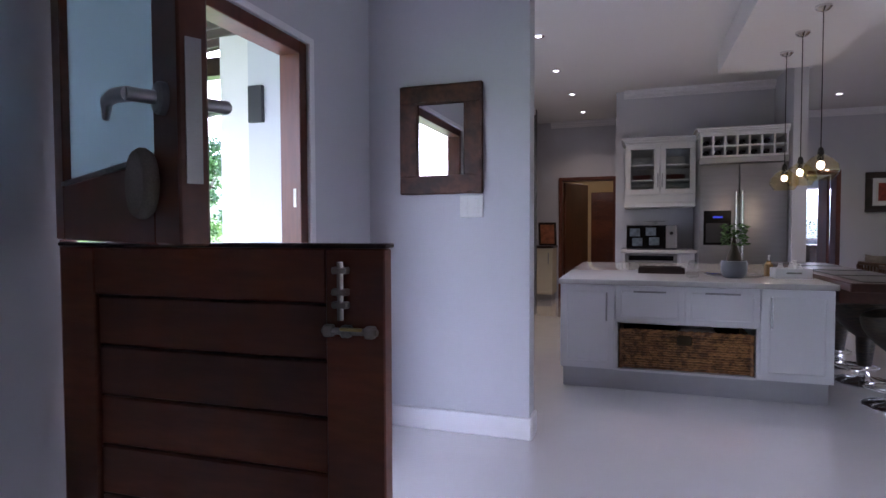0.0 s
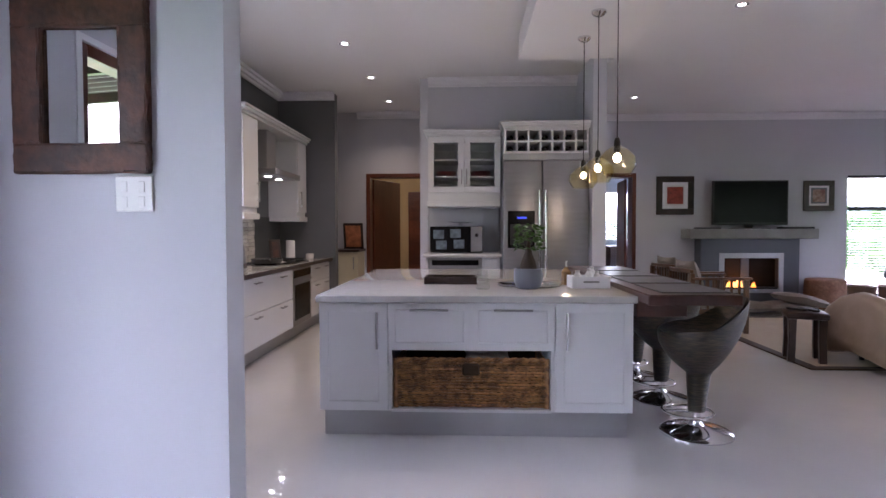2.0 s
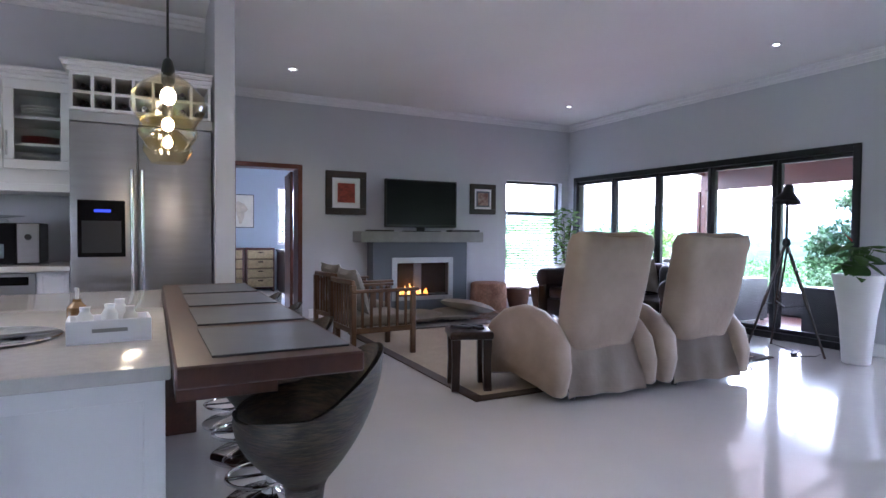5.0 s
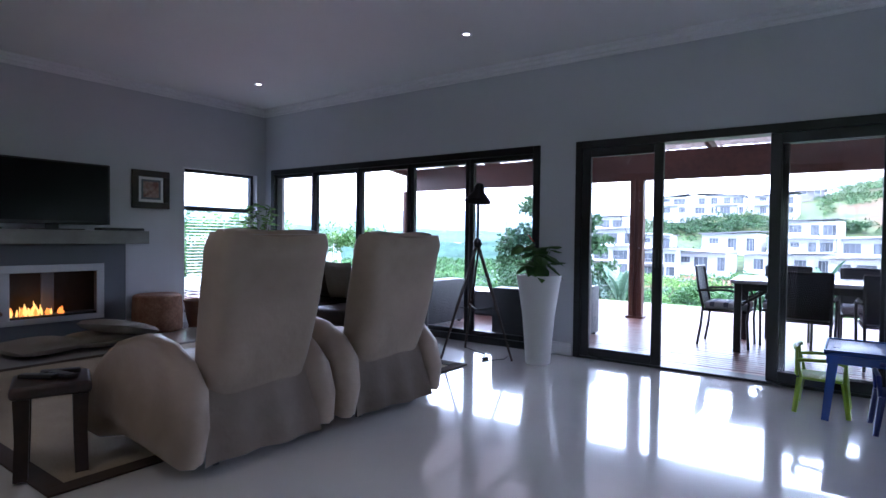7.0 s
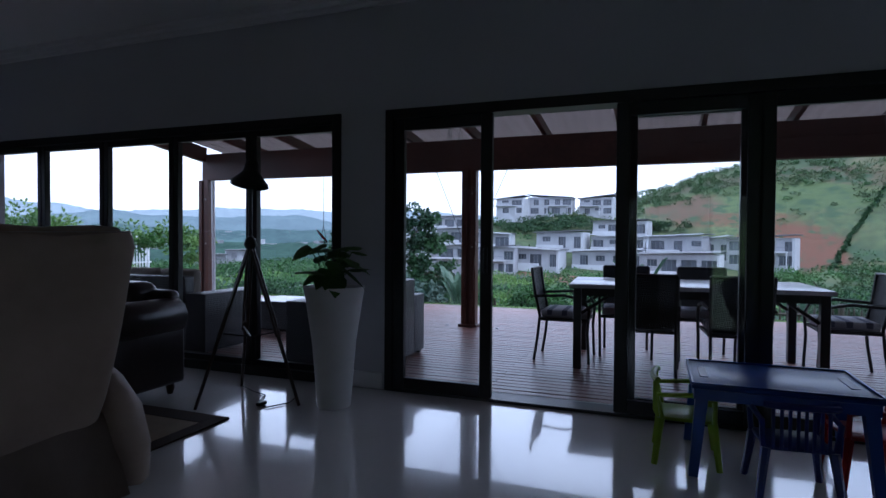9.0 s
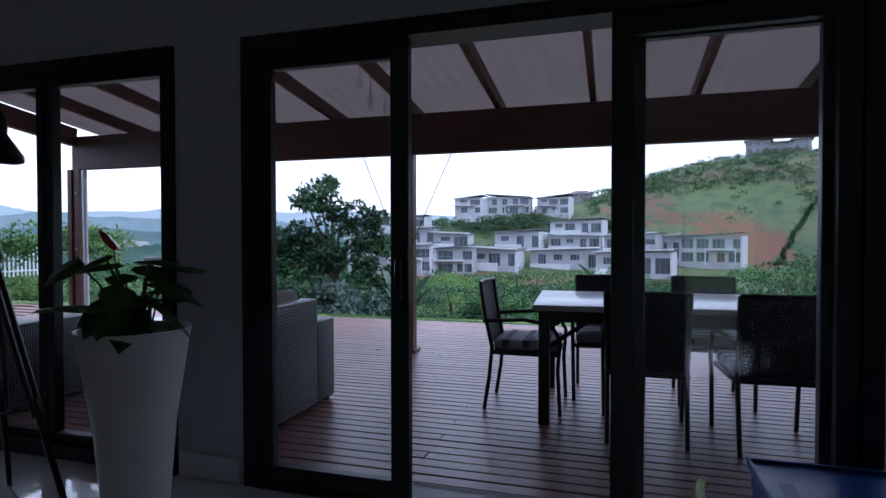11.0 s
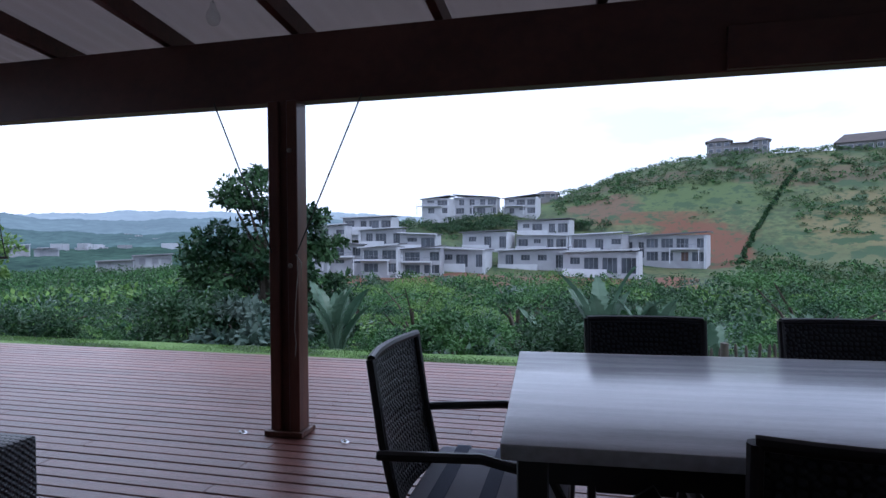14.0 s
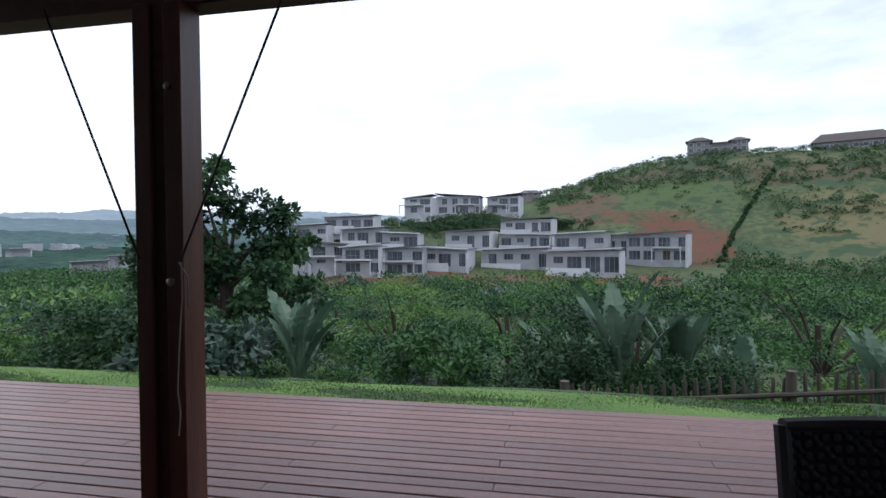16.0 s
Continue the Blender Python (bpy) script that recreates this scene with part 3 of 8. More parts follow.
def lower_leaf():
    t = thing("stable_door_lower_leaf", "dark stained hardwood lower half door, standing open", "stable door", m=pose(-0.31, 1.70, 0, 0, 0, 1.8))
    L, H, T = 0.968, 1.155, 0.022
    bm = bmesh.new()
    bx(bm, 0.0, 0.12, -T, T, 0.012, H, 0.004)
    bx(bm, L - 0.15, L, -T, T, 0.012, H, 0.004)
    bx(bm, 0.12, L - 0.15, -T, T, H - 0.13, H, 0.004)
    bx(bm, 0.12, L - 0.15, -T, T, 0.012, 0.20, 0.004)
    part("door_stile_frame", bm, M_DOOR, t)
    n = 6
    z0, z1 = 0.202, H - 0.132
    h = (z1 - z0) / n
    me = mesh_of("plank", box(-0.3575, 0.3575, -0.012, 0.012, -h / 2 + 0.002, h / 2 - 0.002, 0.005), M_DOOR)
    for i in range(n):
        share("plank", me, t, pose(0.4775, 0, z0 + h * (i + 0.5)))
    part("back_board", box(0.12, L - 0.15, 0.013, 0.018, 0.20, H - 0.13), M_DOOR, t)
    part("weather_cap", box(0.0, L + 0.005, -T - 0.006, T + 0.006, H + 0.001, H + 0.012, 0.003), M_DARK_WOOD, t)
    bm = bmesh.new()
    tube(bm, [(L - 0.105, -T - 0.012, H - 0.03), (L - 0.105, -T - 0.012, H - 0.165)], 0.008, 10)
    for z in (H - 0.05, H - 0.10, H - 0.13):
        bx(bm, L - 0.125, L - 0.085, -T - 0.02, -T, z - 0.008, z + 0.008, 0.003)
    part("barrel_bolt", bm, M_PEWTER, t, "aged metal barrel bolt")
    bm = bmesh.new()
    tube(bm, [(L - 0.15, -T - 0.014, H - 0.19), (L - 0.012, -T - 0.014, H - 0.19)], 0.008, 10)
    for x in (L - 0.135, L - 0.09, L - 0.03):
        bx(bm, x - 0.012, x + 0.012, -T - 0.024, -T, H - 0.204, H - 0.176, 0.004)
    part("slide_bolt", bm, M_PEWTER, t, "aged metal slide bolt")
    part("bolt_grip", box(L - 0.10, L - 0.045, -T - 0.03, -T - 0.022, H - 0.187, H - 0.179, 0.002), M_BRASS, t)


def upper_leaf():
    t = thing("stable_door_upper_leaf", "glazed upper half door with steel lever, standing open", "stable door", m=pose(-0.31, 1.70, 0, 0, 0, -28))
    L, Z0, Z1, T = 0.985, 1.175, 2.04, 0.023
    bm = bmesh.new()
    bx(bm, 0.0, 0.11, -T, T, Z0, Z1, 0.004)
    bx(bm, L - 0.12, L, -T, T, Z0, Z1, 0.004)
    bx(bm, 0.11, L - 0.12, -T, T, Z0, Z0 + 0.14, 0.004)
    bx(bm, 0.11, L - 0.12, -T, T, Z1 - 0.11, Z1, 0.004)
    part("door_stile_frame", bm, M_DOOR, t)
    g = part("pane", box(0.11, L - 0.12, -0.004, 0.004, Z0 + 0.14, Z1 - 0.11), M_FROST, t, "frosted pale blue glass", None)
    g.visible_shadow = False
    part("glazing_bead", box(0.11, L - 0.12, -T - 0.004, -0.006, Z0 + 0.14, Z0 + 0.15), M_STEEL, t)
    part("lock_face", box(L, L + 0.002, -0.012, 0.012, 1.27, 1.49), M_STEEL, t, "brushed steel lock face plate")
    for s in (-1, 1):
        bm = bmesh.new()
        tube(bm, [(L - 0.06, s * T, 1.405), (L - 0.06, s * (T + 0.055), 1.405)], 0.011, 12)
        tube(bm, [(L - 0.06, s * (T + 0.05), 1.405), (L - 0.12, s * (T + 0.055), 1.412), (L - 0.17, s * (T + 0.055), 1.411), (L - 0.20, s * (T + 0.05), 1.388)], [0.012, 0.012, 0.010, 0.006], 12)
        part("lever_handle", bm, M_STEEL, t)
        bm = bmesh.new()
        lathe(bm, [(0.026, 0), (0.026, 0.010), (0.022, 0.014)], seg=20)
        part("handle_rose", turn(bm, pose(L - 0.06, s * T, 1.405, -90 * s, 0, 0)), M_STEEL, t)
    bm = bmesh.new()
    lathe(bm, [(0.052, -0.012), (0.058, -0.004), (0.058, 0.004), (0.052, 0.012)], seg=28)
    part("hanging_tag", turn(bm, pose(L - 0.115, -T - 0.02, 1.275, 90, 0, 0)), M_PILLOW, t, "round beige woven hanging tag")
lower_leaf()
upper_leaf()


# ---- mirror and switch by the door ----
def mirror():
    t = thing("wall_mirror", "square mirror in a rough-hewn dark wood frame", "mirror", m=pose(0.118, 3.70, 1.405))
    W, H, B = 0.50, 0.63, 0.105
    rng = random.Random(5)
    for x0, x1, z0, z1 in ((-W / 2, W / 2, 0, B), (-W / 2, W / 2, H - B, H), (-W / 2, -W / 2 + B, B, H - B), (W / 2 - B, W / 2, B, H - B)):
        bm = bmesh.new()
        bx(bm, x0, x1, -0.035, 0.0, z0, z1, 0.008, 2)
        bmesh.ops.subdivide_edges(bm, edges=bm.edges, cuts=5, use_grid_fill=True)
        for v in bm.verts:
            v.co += Vector((rng.uniform(-1, 1), rng.uniform(-0.6, 0.0), rng.uniform(-1, 1))) * 0.004
        part("frame_rail", bm, M_MIRROR_WOOD, t)
    m = bpy.data.materials.new("mirror_glass")
    m.use_nodes = True
    b = m.node_tree.nodes["Principled BSDF"]
    b.inputs["Metallic"].default_value, b.inputs["Roughness"].default_value = 1.0, 0.01
    b.inputs["Base Color"].default_value = (0.9, 0.91, 0.92, 1)
    part("mirror_glass", box(-W / 2 + B - 0.005, W / 2 - B + 0.005, -0.012, -0.004, B - 0.005, H - B + 0.005), m, t, "", None)
mirror()
t = thing("light_switch", "white plastic switch plate with four rockers", "switch", m=pose(0.30, 3.70, 1.33))
part("plate", box(-0.07, 0.07, -0.010, 0.0, -0.065, 0.065, 0.004), M_PLASTIC_W, t)
rock = mesh_of("rocker", box(-0.012, 0.012, -0.014, -0.0102, -0.02, 0.02, 0.002), M_PLASTIC_W)
for x in (-0.035, 0.03):
    for z in (-0.03, 0.025):
        share("rocker", rock, t, pose(x, 0, z))
# ---- kitchen ----
def bar_handle(parent, x0, y0, z0, x1, y1, z1, nx, ny, name="handle"):
    """A steel bar on two stand-offs; n points away from the front."""
    bm = bmesh.new()
    a, b = Vector((x0, y0, z0)), Vector((x1, y1, z1))
    n = Vector((nx, ny, 0)) * 0.03
    d = (b - a).normalized() * 0.015
    tube(bm, [a + n, b + n], 0.007, 8)
    tube(bm, [a + d, a + d + n], 0.005, 8)
    tube(bm, [b - d, b - d + n], 0.005, 8)
    return part(name, bm, M_STEEL, parent)


def panel_front(x0, x1, z0, z1, y, thick=0.02, rim=0.06, inset=0.006):
    """A shaker front that faces -y, its face at y."""
    bm = bmesh.new()
    bx(bm, x0, x1, y, y + thick, z0, z1)
    bm.normal_update()
    front = [f for f in bm.faces if f.normal.y < -0.9]
    bmesh.ops.inset_region(bm, faces=front, thickness=rim)
    bmesh.ops.inset_region(bm, faces=front, thickness=0.004)
    bmesh.ops.translate(bm, vec=(0, inset, 0), verts=list({v for f in front for v in f.verts}))
    return bm


def panel_front_x(y0, y1, z0, z1, x, thick=0.02, rim=0.0, inset=0.006):
    """A front that faces +x, its face at x."""
    bm = bmesh.new()
    bx(bm, x - thick, x - (inset if rim else 0.0), y0, y1, z0, z1, 0.0 if rim else 0.003)
    if rim:
        for a, b, c, d in ((y0, y1, z0, z0 + rim), (y0, y1, z1 - rim, z1), (y0, y0 + rim, z0 + rim, z1 - rim), (y1 - rim, y1, z0 + rim, z1 - rim)):
            bx(bm, x - inset, x, a, b, c, d, 0.002)
    return bm


# island: two door units, a drawer unit over a basket bay, and a body behind
IX0, IX1, IY0, IY1 = 0.66, 2.45, 4.88, 7.02
def island_door_unit(x0, x1, hx):
    t = thing("island_door_cabinet", "white panelled island cabinet with a long steel handle", "cabinet", "island cabinets", pose((x0 + x1) / 2, IY0, 0))
    c = (x0 + x1) / 2
    part("body", box(x0 - c + 0.001, x1 - c - 0.001, 0.021, 0.62, 0.152, 0.782), M_CABINET, t)
    d = part("door", panel_front(x0 - c + 0.004, x1 - c - 0.004, 0.16, 0.778, 0.0, rim=0.07), M_CABINET, t)
    bar_handle(d, hx - c, 0.0, 0.52, hx - c, 0.0, 0.73, 0, -1)
island_door_unit(IX0, 1.06, 1.00)
island_door_unit(2.01, IX1, 2.075)
t = thing("island_drawer_cabinet", "white island unit with two drawers above an open bay", "cabinet", "island cabinets", pose(1.535, IY0, 0))
bm = box(-0.474, 0.474, 0.60, 0.62, 0.152, 0.782)
bx(bm, -0.474, -0.456, 0.021, 0.60, 0.152, 0.782)
bx(bm, 0.456, 0.474, 0.021, 0.60, 0.152, 0.782)
bx(bm, -0.456, 0.456, 0.021, 0.60, 0.505, 0.782)
bx(bm, -0.456, 0.456, 0.0, 0.60, 0.152, 0.168)
part("body", bm, M_CABINET, t)
for x0, x1 in ((-0.472, -0.003), (0.003, 0.472)):
    d = part("drawer_front", panel_front(x0, x1, 0.512, 0.778, 0.0, rim=0.055), M_CABINET, t)
    c = (x0 + x1) / 2
    bar_handle(d, c - 0.11, 0.0, 0.742, c + 0.11, 0.0, 0.742, 0, -1)
t = thing("island_rear_cabinet", "white island cabinet body under the worktop", "cabinet", "island cabinets", pose(1.55, 6.2, 0))
part("body", box(-0.888, 0.888, -0.695, 0.80, 0.152, 0.782, 0.003), M_CABINET, t)
solid("island_plinth", box(IX0 + 0.02, IX1 - 0.02, IY0 + 0.05, IY1 - 0.05, 0.001, 0.15), M_DULLSTEEL, "satin steel plinth under the island", "plinth", smooth=None)
solid("island_worktop", box(0.652, 2.463, 4.845, 7.05, 0.785, 0.826, 0.006, 2), M_COUNTER, "pale grey polished quartz worktop on the island", "worktop")


def wicker_basket():
    t = thing("wicker_basket", "golden woven wicker basket in the island bay", "basket", m=pose(1.535, 5.16, 0.169))
    W, D, H = 0.87, 0.48, 0.265
    rows, n = 15, 44
    rng = random.Random(3)
    for r in range(rows):
        z = 0.012 + r * (H - 0.02) / (rows - 1)
        pts = []
        for i in range(n + 1):
            x = -W / 2 + W * i / n
            pts.append((x, -D / 2 - 0.006 + 0.006 * math.sin(math.pi * (i + r)) * 1.0 + (0.007 if (i + r) % 2 else 0.0), z + rng.uniform(-0.002, 0.002)))
        bm = bmesh.new()
        tube(bm, pts, 0.0085, 5, False)
        part("cane_strand", bm, M_CANE, t)
    for s in (-1, 1):
        bm = bmesh.new()
        for r in range(rows):
            z = 0.012 + r * (H - 0.02) / (rows - 1)
            tube(bm, [(s * W / 2 + (0.006 if (j + r) % 2 else 0), -D / 2 + D * j / 14, z) for j in range(15)], 0.0085, 5, False)
        part("woven_side", bm, M_CANE, t)
    for s in (-1, 1):
        for y in (-D / 2, D / 2):
            bm = bmesh.new()
            tube(bm, [(s * W / 2, y, 0), (s * W / 2, y, H + 0.02)], 0.016, 8)
            part("corner_post", bm, M_CANE, t)
    for y in (-D / 2, D / 2):
        bm = bmesh.new()
        for k in range(2):
            tube(bm, [(-W / 2 + W * i / 40, y + 0.008 * math.sin(i * 1.3 + k * 3.1), H + 0.012 + 0.008 * math.cos(i * 1.3 + k * 3.1)) for i in range(41)], 0.010, 6)
        part("rim", bm, M_CANE, t)
    bm = box(-W / 2 + 0.012, W / 2 - 0.012, -D / 2 + 0.012, D / 2 - 0.012, 0.004, 0.012)
    bx(bm, -W / 2 + 0.012, W / 2 - 0.012, -D / 2 + 0.014, -D / 2 + 0.02, 0.012, H - 0.01)
    bx(bm, -W / 2 + 0.012, W / 2 - 0.012, D / 2 - 0.02, D / 2 - 0.014, 0.012, H - 0.01)
    part("lining", bm, M_CANEDARK, t)
    # solid dark block in place of the shade inside a handle hole
    part("handle_gap", box(-0.05, 0.05, -D / 2 - 0.022, -D / 2 - 0.004, H - 0.075, H - 0.005, 0.01), M_CANEDARK, t, "dark block painted as the shade of a handle hole")
    bm = bmesh.new()
    pillow(bm, 0.10, -0.02, H - 0.02, 0.28, 0.30, 0.11)
    solid("folded_cloth", bm, M_PILLOW, "folded grey cloth lying in the basket", "cloth", m=pose(1.535, 5.16, 0.18))
wicker_basket()


# bar table beside the island
M_BAR = mat("dark_red_bar_timber", (0.042, 0.016, 0.011), 0.36, color2=(0.080, 0.030, 0.019), scale=3.0, stretch=(1, 0.2, 1), bscale=40, bump=0.0004, fine=0.15)


def bar_table():
    t = thing("bar_table", "dark red-brown hardwood bar table beside the island", "table", m=pose(2.71, 5.87, 0))
    part("tabletop", box(-0.243, 0.245, -1.19, 1.19, 0.795, 0.853, 0.006), M_BAR, t)
    part("apron", box(-0.235, 0.05, -0.95, 1.08, 0.70, 0.793, 0.003), M_BAR, t)
    for y in (0.94,):
        part("leg", box(-0.24, -0.07, y - 0.045, y + 0.045, 0.0, 0.698, 0.004), M_BAR, t)
bar_table()
me = mesh_of("placemat", box(-0.19, 0.19, -0.235, 0.235, 0.0, 0.006, 0.002), M_SLATE)
for y in (5.00, 5.56, 6.12, 6.68):
    ob = new("placemat", me)
    ob.matrix_basis = pose(2.745, y, 0.853, 0, 0, 0.8)
    tagged(ob, "slate grey placemat lying on the bar table", "placemat", "placemats on the bar")


def bar_stool():
    t = thing("bar_stool", "dark woven rattan tulip bar stool on chrome pedestal", "bar stool", "bar stools", pose(2.86, 5.03, 0, 0, 0, -8))
    bm = bmesh.new()
    lathe(bm, [(0.205, 0.0), (0.205, 0.008), (0.19, 0.018), (0.10, 0.034), (0.045, 0.05), (0.033, 0.075), (0.033, 0.08)], seg=36)
    part("base_plate", bm, M_CHROME, t)
    bm = bmesh.new()
    lathe(bm, [(0.024, 0.076), (0.024, 0.18)], seg=20)
    part("pedestal", bm, M_CHROME, t)
    bm = bmesh.new()
    tube(bm, [(0.14 * math.cos(a) - 0.05, 0.14 * math.sin(a), 0.125) for a in [math.pi * 2 * k / 24 for k in range(25)]], 0.008, 8)
    tube(bm, [(0.02, 0.0, 0.125), (-0.19, 0, 0.125)], 0.007, 8)
    part("footrest", bm, M_CHROME, t)
    bm = bmesh.new()
    def outer(u, v):
        a = 2 * math.pi * u
        back = max(0.0, math.cos(a)) ** 1.4
        top = 0.60 + 0.205 * back + 0.035 * abs(math.sin(a)) ** 2
        z = 0.135 + (top - 0.135) * v
        neck = 0.050 + 0.016 * (min(z, 0.42) - 0.135) / 0.285
        flare = max(0.0, (z - 0.36) / (top - 0.36))
        soft = flare * flare * (3 - 2 * flare)
        r = neck + (0.238 - neck) * (0.25 * soft + 0.75 * (1 - (1 - flare) ** 2.6)) * (1 - 0.05 * flare ** 4)
        return Vector((r * math.cos(a) * 0.95 + 0.05 * back * v, r * math.sin(a) * 1.06, z))
    g = sheet(bm, outer, 40, 26, True)
    def inner(u, v):
        a = 2 * math.pi * u
        top = outer(u, 1.0)
        k = 1 - v
        floor_z = 0.555
        return Vector((top.x * (k ** 0.7) * 0.94, top.y * (k ** 0.7) * 0.94, floor_z + (top.z - floor_z) * k ** 2.0))
    sheet(bm, inner, 40, 9, True)
    part("seat_shell", bm, M_STOOL, t, "", 80)
    return t
stool = bar_stool()
for y, rz in ((5.70, -4), (6.30, -10), (6.86, -6)):
    copy_thing(stool, pose(2.88, y, 0, 0, 0, rz))

# things on the island
def pot_plant_small():
    t = thing("potted_plant", "small green plant in a round grey pot", "plant", m=pose(1.90, 5.27, 0.826))
    bm = bmesh.new()
    lathe(bm, [(0.062, 0.0), (0.082, 0.02), (0.092, 0.06), (0.088, 0.125), (0.080, 0.128), (0.080, 0.10)], seg=28)
    part("pot", bm, mat("grey_ceramic", (0.15, 0.16, 0.18), 0.35, var=0.08, scale=6), t)
    bm = bmesh.new()
    lathe(bm, [(0.060, 0.10), (0.048, 0.16), (0.026, 0.22), (0.012, 0.28), (0.006, 0.32)], seg=14)
    part("caudex", bm, M_BARK, t, "brown swollen stem")
    bm = bmesh.new()
    rng = random.Random(8)
    for i in range(190):
        a, r, z = rng.uniform(0, 6.283), 0.078 * math.sqrt(rng.random()), rng.uniform(0.24, 0.40)
        add_leaf(bm, (r * math.cos(a), r * math.sin(a), z), (math.cos(a), math.sin(a), rng.uniform(-0.4, 0.7)), 0.036, 0.014, rng)
    part("leaves", bm, M_LEAF, t, "", 0)


def add_leaf(bm, base, way, length, width, rng, droop=0.2):
    base, way = Vector(base), Vector(way).normalized()
    side = way.cross(Vector((rng.uniform(-1, 1), rng.uniform(-1, 1), 1.2))).normalized()
    up = side.cross(way).normalized()
    mid = base + way * length * 0.5
    tip = base + way * length - up * length * droop
    vs = [bm.verts.new(p) for p in (base, mid + side * width - up * width * 0.2, tip, mid - side * width - up * width * 0.2, mid + up * width * 0.15)]
    for a, b in ((0, 1), (1, 2), (2, 3), (3, 0)):
        bm.faces.new((vs[a], vs[b], vs[4]))
pot_plant_small()
bm = bmesh.new()
lathe(bm, [(0.20, 0.004), (0.215, 0.012), (0.21, 0.016), (0.17, 0.008), (0.02, 0.006)], seg=40)
solid("metal_tray", bm, M_CHROME, "round polished metal tray on the island", "tray", m=pose(1.93, 5.47, 0.823))
bm = box(-0.18, 0.18, -0.11, 0.11, 0, 0.012)
for x0, x1, y0, y1 in ((-0.18, 0.18, -0.11, -0.098), (-0.18, 0.18, 0.098, 0.11), (-0.18, -0.168, -0.098, 0.098), (0.168, 0.18, -0.098, 0.098)):
    bx(bm, x0, x1, y0, y1, 0.012, 0.05, 0.002)
solid("wooden_tray", bm, M_DARK_WOOD, "dark wooden tray on the island worktop", "tray", m=pose(1.40, 5.62, 0.826))
t = thing("glass_jar", "small clear glass jar with stopper", "jar", m=pose(1.61, 5.22, 0.826))
bm = bmesh.new()
lathe(bm, [(0.040, 0.0), (0.046, 0.02), (0.040, 0.06), (0.030, 0.075), (0.036, 0.085)], seg=20)
part("bowl", bm, M_CABGLASS, t)
bm = bmesh.new()
lathe(bm, [(0.03, 0.086), (0.034, 0.10), (0.026, 0.125), (0.008, 0.13)], seg=16)
part("stopper", bm, M_CABGLASS, t)
t = thing("soap_dispenser", "brown glass soap bottle with a white pump", "soap bottle", m=pose(2.18, 5.52, 0.826))
bm = bmesh.new()
lathe(bm, [(0.03, 0.0), (0.032, 0.01), (0.032, 0.09), (0.014, 0.11), (0.014, 0.12)], seg=18)
part("bottle", bm, mat("amber_brown_bottle", (0.22, 0.13, 0.05), 0.2, var=0.1), t)
bm = bmesh.new()
tube(bm, [(0, 0, 0.12), (0, 0, 0.155), (0, -0.035, 0.158)], 0.006, 8)
part("pump", bm, M_PLASTIC_W, t)


def condiment_box():
    t = thing("condiment_box", "white painted crate holding small jars and bottles", "crate", m=pose(2.29, 5.34, 0.826, 0, 0, 4))
    bm = box(-0.12, 0.12, -0.075, 0.075, 0, 0.008)
    for x0, x1, y0, y1 in ((-0.12, 0.12, -0.075, -0.067), (-0.12, 0.12, 0.067, 0.075), (-0.12, -0.112, -0.067, 0.067), (0.112, 0.12, -0.067, 0.067)):
        bx(bm, x0, x1, y0, y1, 0.008, 0.075, 0.002)
    part("crate", bm, M_TRIM, t)
    part("label_bar", box(-0.05, 0.05, -0.0765, -0.0752, 0.035, 0.047), M_CONCRETE, t)
    for x, y, h in ((-0.07, 0, 0.11), (0.0, -0.02, 0.12), (0.06, 0.02, 0.105), (0.03, 0.03, 0.13)):
        bm = bmesh.new()
        lathe(bm, [(0.022, 0.01), (0.024, 0.02), (0.024, h - 0.03), (0.014, h - 0.015), (0.016, h)], cx=x, cy=y, seg=14)
        part("jar", bm, M_PLASTIC_W, t)
condiment_box()


# tall block: oven, glazed cabinet, wine rack, fridge
def oven_unit():
    t = thing("oven_cabinet", "white base cabinet with a built-in steel oven", "cabinet", m=pose(1.48, 8.0, 0))
    part("body", box(-0.43, 0.40, 0.02, 0.61, 0.10, 0.895), M_CABINET, t)
    part("plinth", box(-0.42, 0.39, 0.07, 0.61, 0.001, 0.10), M_DULLSTEEL, t)
    part("side_door", panel_front(0.21, 0.398, 0.12, 0.89, 0.0, rim=0.04), M_CABINET, t)
    ov = part("oven_front", box(-0.40, 0.20, -0.01, 0.0198, 0.28, 0.885, 0.004), M_STEEL, t, "brushed steel oven front")
    part("oven_glass", box(-0.34, 0.14, -0.014, -0.0102, 0.34, 0.68), M_BLACKGLASS, ov)
    part("control_strip", box(-0.36, 0.16, -0.013, -0.0102, 0.80, 0.86), M_BLACKGLASS, ov)
    bar_handle(ov, -0.36, -0.01, 0.735, 0.16, -0.01, 0.735, 0, -1)
    solid("oven_worktop", box(1.03, 1.895, 7.90, 8.615, 0.898, 0.936, 0.004), M_COUNTER, "pale grey worktop beside the fridge", "worktop")
oven_unit()


